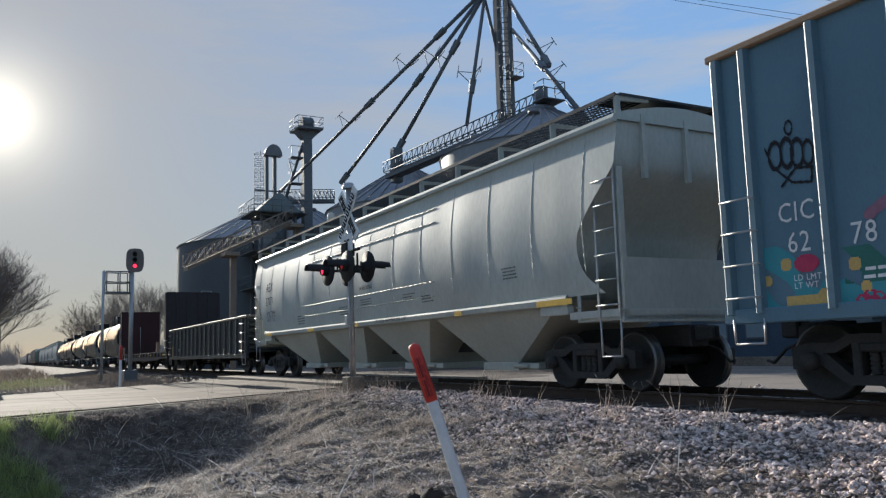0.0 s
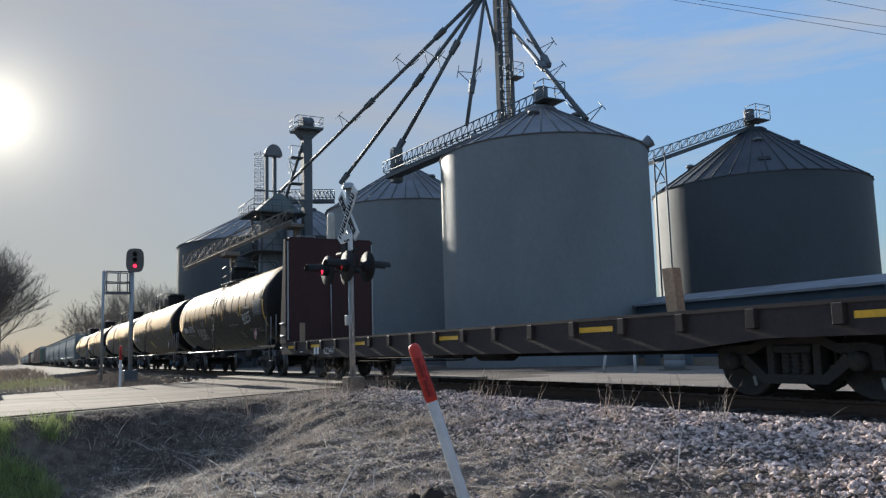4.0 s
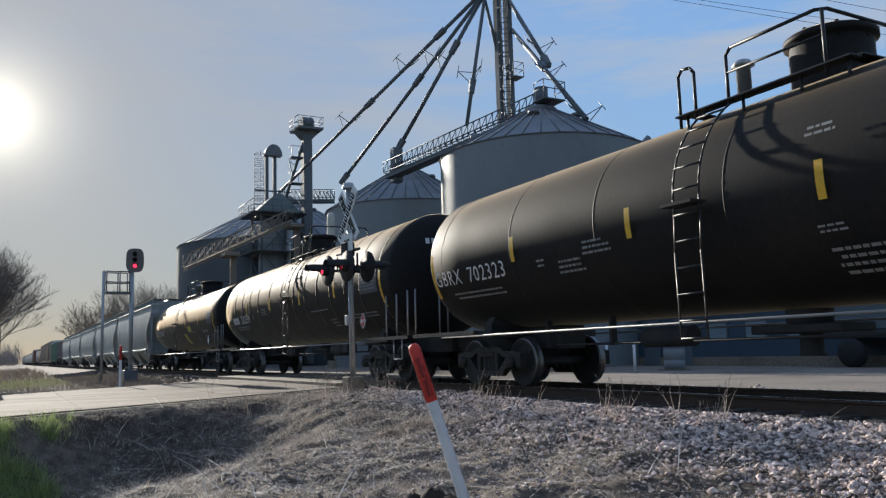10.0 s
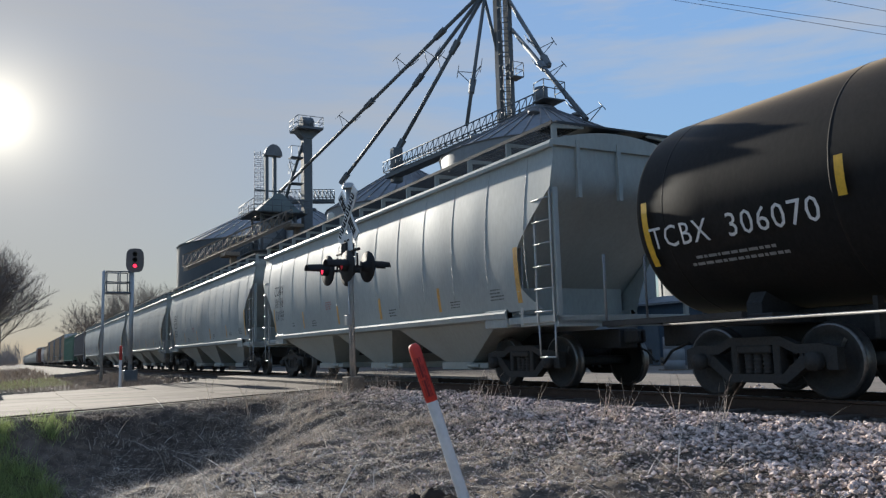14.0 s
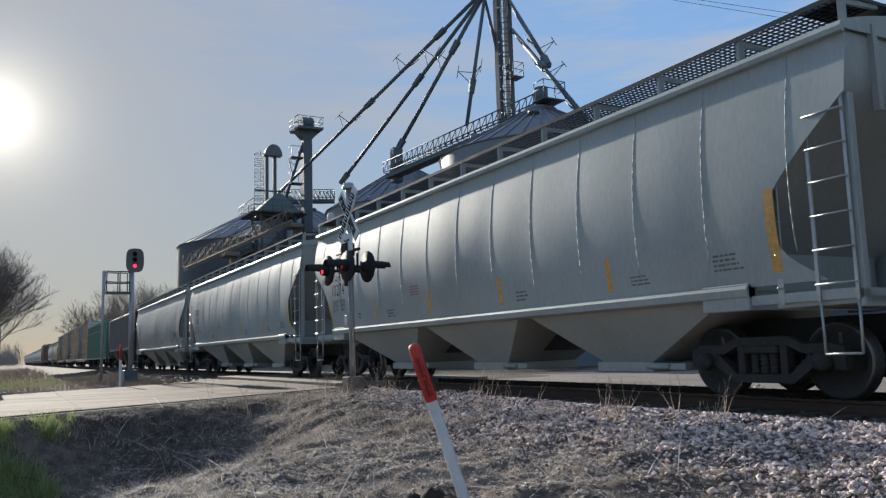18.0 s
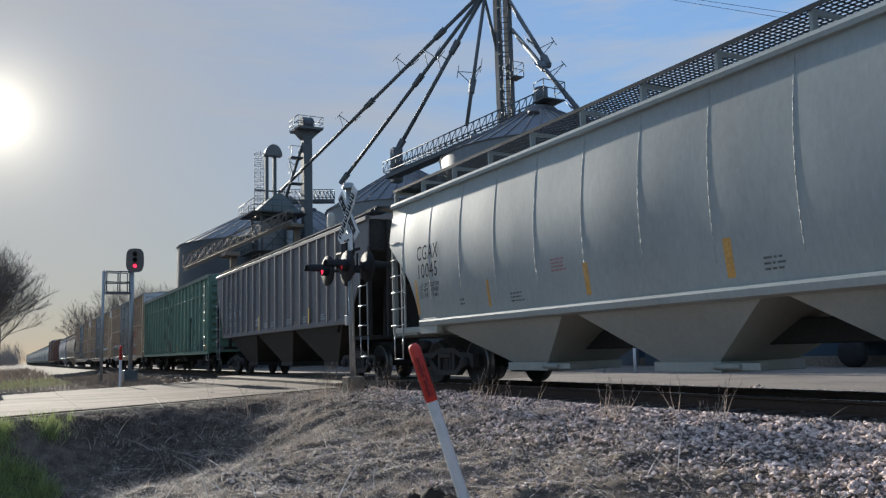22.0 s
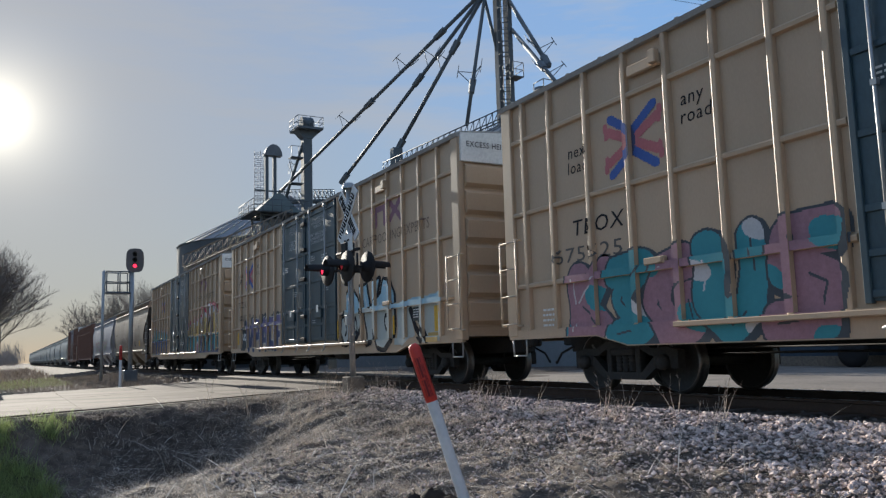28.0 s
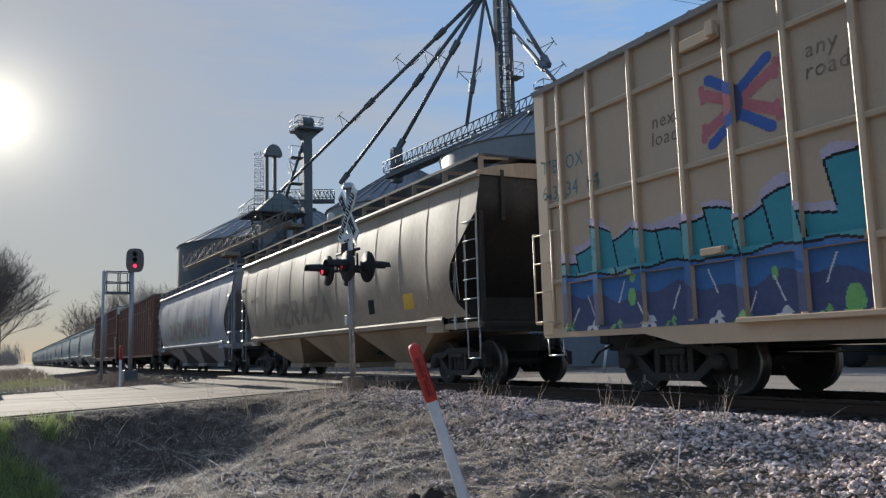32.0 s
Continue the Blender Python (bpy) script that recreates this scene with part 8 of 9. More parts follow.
    piece("head", Geo().tube((ex, ey - 0.5, 21.0), (ex, ey + 0.5, 21.0), 0.6, n=14), STRUC, t)
    g = Geo()
    g.box(ex - 1.15, ex + 1.15, ey - 1.15, ey + 1.15, 20.3, 20.5)
    g.prism([(ey - 1.1, 20.3), (ey + 1.1, 20.3), (ey + 0.4, 19.6), (ey - 0.4, 19.6)], "x", ex - 0.5, ex + 0.5)
    for a in (-1.15, 0, 1.15):
        for b in (-1.15, 0, 1.15):
            if a or b:
                g.tube((ex + a, ey + b, 20.4), (ex + a, ey + b, 21.4), 0.03, n=4)
    for zz in (20.9, 21.4):
        g.wire([(ex - 1.15, ey - 1.15, zz), (ex + 1.15, ey - 1.15, zz), (ex + 1.15, ey + 1.15, zz), (ex - 1.15, ey + 1.15, zz), (ex - 1.15, ey - 1.15, zz)], 0.03, 4)
    piece("platform", g, STRUC, t, "railed head platform")
    for z in (13.0, 15.5, 17.8):
        piece("landing", Geo().box(ex - 0.5, ex + 0.5, ey - 1.5, ey - 0.4, z, z + 0.06).wire([(ex + 0.5, ey - 0.4, z + 1), (ex + 0.5, ey - 1.5, z + 1), (ex - 0.5, ey - 1.5, z + 1)], 0.03, 4)
              .wire([(ex + 0.5, ey - 1.5, z), (ex + 0.5, ey - 1.5, z + 1)], 0.03, 4).wire([(ex + 0.5, ey - 0.9, z), (ex + 0.5, ey - 0.9, z + 1)], 0.03, 4), STRUC, t)
    spout((ex, ey, 20.2), (-66.9, 11.4, 14.2), 0.18, (), (0.5,), "short steel spout into the dryer")
    # support posts
    for x, y, z in ((-60.3, 5.3, 8.2), (-62.8, 11.1, 11.0)):
        t = thing("support_post", "pale steel conveyor support post", "post", "conveyor posts")
        piece("post", Geo().box(x - 0.22, x + 0.22, y - 0.22, y + 0.22, -0.25, z, 0.03), STRUT, t)
        piece("cap", Geo().box(x - 0.9, x + 0.9, y - 0.8, y + 0.3, z, z + 0.3, 0.03), STRUT, t)
    t = thing("overflow_tank", "narrow cream upright tank beside the bins", "tank")
    piece("drum", Geo().lathe([(0, -0.25), (0.26, -0.25), (0.26, 9.5), (0.2, 9.8), (0, 9.9)], 20, c=(-48.7, 8.8, 0)), mat("cream_duct_paint", (0.62, 0.58, 0.48), 0.6), t)


build_dryer()


# ---- crossing signal ----
def build_crossing_signal():
    px, py = -14.75, -3.46
    t = thing("crossing_signal", "railway crossing signal with crossbuck and red lamps", "crossing signal")
    piece("mast", Geo().tube((px, py, 0), (px + 0.0, py - 0.05, 4.0), 0.055, n=14), POLE, t, "aluminium mast")
    piece("foundation", Geo().box(px - 0.17, px + 0.17, py - 0.17, py + 0.17, -0.25, 0.26, 0.02), CONC, t, "concrete and steel base")
    # boards face along the road, seen half from the side
    face = Matrix.Translation((px + 0.06, py - 0.10, 3.42)) @ pose(0, 0, 0, 0, 0, 4)
    for a in (52, -52):
        bl = piece("crossbuck_blade", Geo().box(-0.61, 0.61, -0.012 + 0.02 * (a > 0), 0.012 + 0.02 * (a > 0), -0.115, 0.115, 0.004), SIGNW, t, "white crossbuck blade", at=face @ pose(0, 0, 0, 0, a, 0))
        g = Geo()
        for k in range(8):
            x = -0.52 + k * 0.13
            g.box(x, x + 0.09, -0.03 + 0.02 * (a > 0), -0.014 + 0.02 * (a > 0), -0.065, -0.045)
            g.box(x, x + 0.02, -0.03 + 0.02 * (a > 0), -0.014 + 0.02 * (a > 0), -0.065, 0.065)
            g.box(x + 0.06, x + 0.085, -0.03 + 0.02 * (a > 0), -0.014 + 0.02 * (a > 0), -0.02 * (k % 3), 0.065)
        piece("blade_lettering", g, BLACKM, bl)
    piece("tracks_plate", Geo().box(-0.24, 0.24, -0.012, 0.012, -0.17, 0.17, 0.004), SIGNW, t, "white number-of-tracks plate", at=Matrix.Translation((px + 0.06, py - 0.12, 2.87)) @ pose(0, 0, 0, 0, 0, 4))
    bars(t, -0.12, 0.06, 0.24, 0.14, 1, BLACKM, lambda x, z: -0.012, 2).matrix_basis = Matrix.Translation((px + 0.06, py - 0.12, 2.87)) @ pose(0, 0, 0, 0, 0, 4)
    arm = piece("crossarm", Geo().tube((-0.5, 0, 0), (0.5, 0, 0), 0.03, n=10).box(-0.12, 0.12, -0.1, 0.1, -0.1, 0.18, 0.02), MATTE, t, at=Matrix.Translation((px, py - 0.08, 2.70)) @ pose(0, 0, 0, 0, 0, 4))
    def lamp(m, lens, name):
        bk = part("lamp_backing", cached("lamp_backing", lambda: Geo().lathe([(0, 0.0), (0.30, 0.0), (0.305, -0.02), (0.30, -0.03), (0, -0.035)], 28, "y"), MATTE), t, "black round backing", at=m)
        part("lamp_housing", cached("lamp_housing", lambda: Geo().lathe([(0.105, -0.03), (0.105, -0.14), (0.09, -0.15)], 20, "y").lathe([(0.11, 0.0), (0.09, 0.10), (0.0, 0.11)], 20, "y"), MATTE), bk)
        part("lamp_lens", cached(("lamp_lens", lens.name), lambda: Geo().lathe([(0.10, -0.10), (0.07, -0.125), (0, -0.135)], 20, "y"), lens), bk, "red lens")
        part("lamp_visor", cached("lamp_visor", lambda: Geo().lathe([(0.135, -0.03), (0.112, -0.47), (0.106, -0.47), (0.129, -0.04)], 20, "y", arc=math.pi * 1.05, start=-0.08), MATTE), bk)
    for k, s in enumerate((-0.45, 0.45)):
        c = Matrix.Translation((px, py, 2.36)) @ pose(0, 0, 0, 0, 0, 4)
        lamp(c @ pose(s, -0.30, 0), REDD if k else REDL, "front")
        lamp(c @ pose(s, 0.10, 0, 0, 0, 180), REDD, "rear")
        part("lamp_bracket", cached("lamp_bracket", lambda: Geo().tube((0, -0.22, 0), (0, 0.05, 0), 0.028, n=8).tube((0, -0.1, 0), (0, -0.1, 0.26), 0.022, n=8), MATTE), t, at=c @ pose(s, 0, 0))
    piece("bell", Geo().lathe([(0, 4.10), (0.10, 4.08), (0.13, 4.0), (0.13, 3.97)], 16, c=(px, py - 0.05, 0)), POLE, t)
    piece("conduit", Geo().tube((px + 0.05, py - 0.07, 0.2), (px + 0.05, py - 0.09, 2.4), 0.02, n=8), POLE, t)
    piece("junction_box", Geo().box(px - 0.02, px + 0.10, py - 0.16, py - 0.05, 1.25, 1.45, 0.01), POLE, t)
    return t


build_crossing_signal()


# ---- markers and wayside signal ----
def marker(foot, top, label):
    foot, top = Vector(foot), Vector(top)
    turn = (top - foot).to_track_quat("Z", "Y").to_matrix().to_4x4()
    t = thing("marker_post", label, "marker post", "red and white marker posts", at=Matrix.Translation(foot) @ turn)
    r = 0.042
    piece("tube", Geo().lathe([(r, -0.3), (r, 0.86)], 20), WHTP, t, "white plastic tube")
    piece("sleeve", Geo().lathe([(r + 0.001, 0.86), (r + 0.004, 0.865), (r + 0.004, 1.27), (r - 0.004, 1.295), (0.02, 1.31), (0, 1.312)], 20), REDP, t, "red plastic sleeve")
    for a in (0, 90, 180, 270):
        g = Geo()
        p = lambda q, zz: ((r + 0.006) * math.cos(q), (r + 0.006) * math.sin(q), zz)
        # rows of print run up the sleeve, the heavy row in the middle
        for u, w, words in ((-0.52, 0.13, (0.07, 0.04, 0.09, 0.05)), (-0.26, 0.36, (0.13, 0.15)), (0.20, 0.13, (0.05, 0.10, 0.06, 0.04)), (0.44, 0.10, (0.09, 0.05, 0.07))):
            z = 0.90
            for n in words:
                g.add([p(u, z), p(u + w, z), p(u + w, z + n), p(u, z + n)], [(0, 1, 2, 3)])
                z += n + 0.018
        piece("small_print", g, mat("dark_red_print", (0.22, 0.02, 0.02), 0.5), t, at=pose(0, 0, 0, 0, 0, a))
    piece("rubber_base", Geo().lathe([(0.16, -0.1), (0.15, 0.03), (0.07, 0.06), (0.05, 0.10)], 18), MATTE, t, "black rubber base") if foot.x > -10 else None
    return t


marker((-5.295, -6.365, -0.50), (-5.48, -6.72, 0.80), "leaning red and white plastic marker post")


def pit_lump(x, y, r, seed):
    rnd = random.Random(seed)
    z = float(height(x, y)) + rough(x, y)
    g = Geo()
    g.lathe([(r * 1.15, -r * 0.5), (r, 0.0), (r * 0.85, r * 0.35), (r * 0.45, r * 0.6), (0, r * 0.66)], 9)
    g.v = [(a * (1 + 0.5 * noise.noise((a * 9, b * 9, seed))), b * (1 + 0.5 * noise.noise((b * 9, c * 9, seed + 3.0))), c * rnd.uniform(0.8, 1.2)) for a, b, c in g.v]
    ob = new("soil_clod", g.mesh("soil_clod", PITDARK))
    ob.matrix_world = pose(x, y, z, 0, 0, rnd.uniform(0, 360))
    tagged(ob, "dark lump of dug soil beside a marker post", "soil", "dug soil lumps")


# Added near-black lumps: the shade of the pit is put into their colour.
PITDARK = mat("pit_shade_dark", (0.035, 0.028, 0.023), 0.95, 0, 0.3, 5, 40, 0.8, (0.02, 0.016, 0.013), 0.8, 0.2)
for k, (x, y, r) in enumerate(((-5.62, -6.50, 0.13), (-5.46, -6.44, 0.11), (-5.74, -6.60, 0.08), (-5.40, -6.58, 0.07))):
    pit_lump(x, y, r, k + 3)
marker((-26.9, -6.3, -0.15), (-26.9, -6.3, 1.1), "upright red and white plastic marker post")


def build_wayside():
    t = thing("railway_signal", "tall railway colour light signal showing red", "railway signal")
    x, y = -40.6, -4.3
    # Mast and ladder take the paler post metal: haze put into their colour.
    piece("mast", Geo().tube((x, y, -0.2), (x, y, 5.4), 0.10, n=12), POLE, t)
    piece("base", Geo().box(x - 0.3, x + 0.3, y - 0.3, y + 0.3, -0.3, 0.25, 0.03).tube((x - 0.25, y, 0), (x - 0.25, y, 0.5), 0.05).tube((x + 0.25, y, 0), (x + 0.25, y, 0.5), 0.05), STRUC, t)
    g = Geo()
    g.prism([(0.40 * (abs(math.cos(a)) ** 0.6) * (1 if math.cos(a) > 0 else -1), 0.57 * (abs(math.sin(a)) ** 0.6) * (1 if math.sin(a) > 0 else -1)) for a in [2 * math.pi * k / 28 for k in range(28)]], "x", -0.03, 0.03)
    head = piece("backing_board", g, mat("weathered_signal_black", (0.19, 0.165, 0.15), 0.8), t, "dark rounded backing", at=pose(x + 0.15, y + 0.10, 5.42) @ pose(0, 0, 0, 0, 0, -10))
    for z, m in ((0.27, MATTE), (0.0, MATTE), (-0.27, REDL)):
        piece("lens", Geo().lathe([(0.09, 0.04), (0.05, 0.06), (0, 0.065)], 16, "x"), m, head, "", at=pose(0.02, 0, z))
        piece("hood", Geo().lathe([(0.11, 0.02), (0.11, 0.28)], 14, "x", arc=math.pi, start=0), MATTE, head, at=pose(0, 0, z))
    # basket platform and ladder beside the mast
    yl = y - 1.15
    g = Geo()
    g.box(x - 0.4, x + 0.4, yl, y - 0.1, 3.82, 3.90)
    for a in (yl, (yl + y) / 2, y - 0.15):
        for b in (-0.4, 0.4):
            g.tube((x + b, a, 3.9), (x + b, a, 4.85), 0.03, n=5)
    for zz in (4.35, 4.85):
        g.wire([(x - 0.4, yl, zz), (x + 0.4, yl, zz), (x + 0.4, y - 0.15, zz), (x - 0.4, y - 0.15, zz), (x - 0.4, yl, zz)], 0.03, 5)
    piece("platform", g, STRUC, t, "railed maintenance basket")
    g = Geo()
    for b in (-0.2, 0.2):
        g.tube((x + b, yl - 0.1, -0.2), (x + b, yl - 0.1, 4.9), 0.05, n=5)
    for k in range(15):
        g.tube((x - 0.2, yl - 0.1, 0.2 + 0.3 * k), (x + 0.2, yl - 0.1, 0.2 + 0.3 * k), 0.02, n=4)
    piece("ladder", g, POLE, t)
    t = thing("utility_post", "weathered grey timber post by the road", "post")
    piece("post", Geo().tube((-26.5, -9.75, -0.3), (-26.5, -9.75, 1.75), 0.19, 0.17, 12), WOOD, t)


build_wayside()


# ---- yard things seen under the train ----
def build_yard_things():
    t = thing("storage_shed", "low dark blue steel building in the yard", "shed")
    piece("wall", Geo().box(-46.0, -17.0, 17.0, 21.0, -0.25, 2.6), BLUES, t)
    piece("roof", Geo().prism([(16.7, 2.55), (19.0, 3.0), (21.3, 2.55), (21.3, 2.65), (19.0, 3.1), (16.7, 2.65)], "x", -46.4, -16.6), GALVR, t)
    piece("plinth", Geo().box(-46.0, -17.0, 16.95, 17.0, -0.25, 0.15, 0.01), CONC, t)
    for k in range(14):
        x = -44.5 + 2.0 * k
        if k in (4, 8, 9):
            part("door", cached("shed_door", lambda: Geo().box(-0.5, 0.5, 16.93, 17.0, -0.2, 1.85, 0.01), mat("grey_door", (0.12, 0.14, 0.16), 0.6)), t, at=pose(x, 0, 0))
            continue
        w = part("window", cached("shed_window", lambda: Geo().box(-0.55, 0.55, 16.95, 17.0, 0.85, 1.60, 0.01), mat("grey_window_frame", (0.10, 0.11, 0.12), 0.5)), t, at=pose(x, 0, 0))
        part("pane", cached("shed_pane", lambda: Geo().box(-0.48, 0.48, 16.935, 16.95, 0.92, 1.53), mat("pale_window_blind", (0.20, 0.25, 0.27), 0.4, spec=0.6)), w)
    t = thing("steel_drum_tank", "small pale galvanised tank in the yard", "tank")
    piece("drum", Geo().lathe([(0, 0.02), (0.36, 0.02), (0.37, 0.35), (0.34, 0.37), (0.37, 0.4), (0.37, 0.75), (0.34, 0.78), (0.37, 0.8), (0.36, 1.2), (0, 1.22)], 22, c=(-21.5, 11.5, -0.2)), GALV, t)
    piece("foot", Geo().box(-21.9, -21.1, 11.1, 11.9, -0.22, -0.15), CONC, t)
    for x, y, lean in ((-23.0, 9.5, 18), (-21.32, 9.5, 0)):
        t = thing("bollard", "thin white painted bollard", "bollard", "yard bollards")
        piece("post", Geo().tube((x, y, -0.2), (x + 0.8 * math.sin(radians(lean)), y, 0.75), 0.05, n=8), WHTP, t)
    t = thing("parked_trailer", "dark parked flat trailer in the yard", "trailer")
    piece("bed", Geo().box(-18.4, -10.2, 15.2, 17.4, 0.75, 1.0, 0.03), GOND, t)
    piece("body", Geo().box(-18.2, -10.4, 15.3, 17.3, 1.0, 1.9, 0.05), mat("dull_grey_paint", (0.10, 0.12, 0.13), 0.6), t)
    for x in (-12.0, -13.1, -17.2):
        piece("wheel", Geo().lathe([(0, 15.1), (0.28, 15.1), (0.48, 15.15), (0.5, 15.3), (0.48, 15.4), (0, 15.42)], 20, "y", c=(x, 0, 0.28)), MATTE, t)


build_yard_things()


def build_wires():
    t = thing("power_lines", "thin black overhead power lines", "power lines")
    for a, b in (((-41.97, 33.48, 26.35), (-31.19, 41.86, 21.01)), ((-40.67, 34.72, 26.05), (-31.15, 41.88, 21.55)), ((-34.1, 39.98, 24.33), (-31.07, 41.93, 22.65))):
        a, b = Vector(a), Vector(b)
        d = (b - a).normalized()
        a, b = a - d * 30, b + d * 40
        pts = [a.lerp(b, k / 24) for k in range(25)]
        piece("wire", Geo().cable(pts, 0.016), MATTE, t)


build_wires()


# ---- trees ----
def bare_tree(label, x, y, z, h, seed, spread=0.6, stems=3, depth=5, thick=0.12, name="bare_tree", twig=1.0):
    rnd = random.Random(seed)
    t = thing(name, label, "tree", "bare trees")
    trunk, crown = Geo(), Geo()

    def grow(p, d, length, r, level):
        steps = 3
        for k in range(steps):
            q = p + d * length / steps
            d = (d + Vector((rnd.uniform(-1, 1), rnd.uniform(-1, 1), rnd.uniform(-0.4, 0.8))) * 0.16).normalized()
            (trunk if level < 2 else crown).tube(p, q, r * (1 - 0.2 * k / steps), r * (1 - 0.2 * (k + 1) / steps), 5 if level < 2 else 3, False)
            p = q
            if level < depth and k > 0:
                e = (d + Vector((rnd.uniform(-1, 1), rnd.uniform(-1, 1), rnd.uniform(-0.2, 0.6))) * spread * 1.3).normalized()
                grow(p, e, length * rnd.uniform(0.5, 0.75), r * 0.55, level + 1)
        if level < depth:
            for _ in range(2):
                e = (d + Vector((rnd.uniform(-1, 1), rnd.uniform(-1, 1), rnd.uniform(-0.1, 0.6))) * spread).normalized()
                grow(p, e, length * rnd.uniform(0.6, 0.8), r * 0.62, level + 1)
    for s in range(stems):
        a = rnd.uniform(0, 6.28)
        grow(Vector((x + 0.3 * math.cos(a) * (stems > 1), y + 0.3 * math.sin(a) * (stems > 1), z - 0.1)), Vector((math.cos(a) * 0.3, math.sin(a) * 0.3, 1)).normalized(), h * 0.33, thick, 0)
    piece("trunk", trunk, BARK, t)
    piece("crown", crown, BARK, t, "fine bare twigs")
    return t


for k, (x, y, h) in enumerate(((-49.5, -11.6, 8.0), (-53.0, -12.2, 9.0), (-47.0, -12.0, 7.2), (-56.0, -11.8, 8.6), (-51.5, -11.0, 6.2), (-50.5, -11.4, 7.6), (-54.5, -12.6, 8.2), (-58.5, -12.2, 8.4))):
    bare_tree("bare leafless roadside tree with many fine twigs", x, y, -0.3, h, 3 + k, 0.75, 4, 5, 0.065)
for k, (x, y, h) in enumerate(((-61, -13.6, 4.4), (-68, -14.3, 5.2), (-76, -13.8, 5.0), (-88, -14.6, 6.5), (-105, -15.0, 8.0))):
    bare_tree("bare leafless bush beside the road", x, y, -0.3, h, 60 + k, 0.9, 6, 4, 0.05, "bare_bush")
for k, (x, y, h) in enumerate(((-150, 4.0, 13), (-152, 9.0, 15), (-146, 13.0, 16), (-150, 17.5, 16), (-148, 22.0, 15), (-165, 3.0, 11), (-156, 27.0, 14))):
    bare_tree("bare leafless tree beyond the railway", x, y, -0.3, h, 20 + k, 0.75, 6, 4, 0.11)


def build_far_woods():
    rnd = random.Random(12)
    v, f = [], []
    for k in range(5200):
        d = rnd.uniform(0, 1)
        pick = rnd.random()
        if pick < 0.25:
            x = -250 - 380 * d
            y = -6 - rnd.random() * 0.05 * abs(x)
        elif pick < 0.7:
            x, y = -190 - 420 * d, 9 + rnd.uniform(0, 26 + 40 * d)
        else:
            x, y = -150 - 420 * d, -20 - rnd.uniform(0, 14 + 30 * d)
        h = rnd.uniform(4.5, 9.5)
        lean = rnd.uniform(-1.2, 1.2)
        z = -0.3
        for b in range(3):
            a = rnd.uniform(0, 6.28)
            o = len(v)
            w = rnd.uniform(0.4, 1.5)
            z0 = h * rnd.uniform(0.0, 0.55)
            cx, cy = x + lean + rnd.uniform(-1.5, 1.5), y + rnd.uniform(-1.5, 1.5)
            v.extend([(cx - 0.1, cy, z + z0), (cx + 0.1, cy + 0.05, z + z0), (cx + w * math.cos(a), cy + w * math.sin(a), z + z0 + rnd.uniform(1.0, 0.45 * h + 1)), (cx, cy + 0.12, z + z0 + 0.2)])
            f.extend([(o, o + 1, o + 2), (o + 1, o + 3, o + 2), (o + 3, o, o + 2)])
    me = bpy.data.meshes.new("far_woods")
    me.from_pydata(v, [], f)
    me.materials.append(FARW)
    tagged(new("far_woods", me), "distant bare brown woods along the line", "woods", kind="stuff")


build_far_woods()
# ---- ballast stones, straw and grass ----
def scatter_stones(name, n, region, size, label, seed, material):
    rs = np.random.RandomState(seed)
    base = np.array([(1, 0, 0), (-1, 0, 0), (0, 1, 0), (0, -1, 0), (0, 0, 1), (0, 0, -1), (0.6, 0.6, 0.45), (-0.6, 0.5, 0.5), (-0.5, -0.6, 0.5), (0.6, -0.5, 0.45)], float)
    tri = [(4, 6, 7), (4, 7, 8), (4, 8, 9), (4, 9, 6), (0, 2, 6), (2, 7, 6), (2, 1, 7), (1, 8, 7), (1, 3, 8), (3, 9, 8), (3, 0, 9), (0, 6, 9), (5, 2, 0), (5, 1, 2), (5, 3, 1), (5, 0, 3)]
    xs, ys = region(rs, n)
    n = len(xs)
    zs = height(xs, ys) + np.array([rough(a, b) if -24 < a and b < -2.3 else 0.0 for a, b in zip(xs, ys)])
    sc = size[0] + (size[1] - size[0]) * rs.rand(n) ** 2
    an = rs.rand(n) * 6.283
    V = base[None] * (1 + 0.7 * (rs.rand(n, 10, 1) - 0.5)) * sc[:, None, None] * (0.7 + 0.6 * rs.rand(n, 1, 3))
    c, s = np.cos(an)[:, None], np.sin(an)[:, None]
    V = np.stack([V[:, :, 0] * c - V[:, :, 1] * s + xs[:, None], V[:, :, 0] * s + V[:, :, 1] * c + ys[:, None], V[:, :, 2] * 0.8 + (zs + sc * 0.40)[:, None]], 2)
    F = (np.array(tri)[None] + (np.arange(n) * 10)[:, None, None]).reshape(-1, 3)
    me = bpy.data.meshes.new(name)
    me.from_pydata(V.reshape(-1, 3).tolist(), [], F.tolist())
    me.materials.append(material)
    tagged(new(name, me), label, "gravel", kind="stuff")


def off_road(x, y):
    return np.abs(x - road_mid(y)) > road_half(y) + 0.25


def near_bank(rs, n):
    x = -3.2 - 13.5 * rs.rand(n) ** 1.5
    y = -1.92 - np.abs(rs.randn(n)) * 1.15
    lim = -3.6 - 1.4 * np.clip((x + 12) / 8, 0, 1) - 0.5 * np.sin(x * 1.3)
    k = (y > lim - 0.8 * rs.rand(n)) & off_road(x, y)
    return x[k], y[k]


def track_bed(rs, n):
    x = 2 - 52 * rs.rand(n)
    y = -2.0 + 4.2 * rs.rand(n)
    k = off_road(x, y) & (np.abs(np.abs(y) - 0.75) > 0.1)
    return x[k], y[k]


def far_bank(rs, n):
    x = -33 - 45 * rs.rand(n)
    y = -1.8 - 4.5 * rs.rand(n)
    return x, y


def scree(rs, n):
    x = -3.0 - 9 * rs.rand(n)
    y = -3.0 - 4.5 * rs.rand(n)
    return x, y


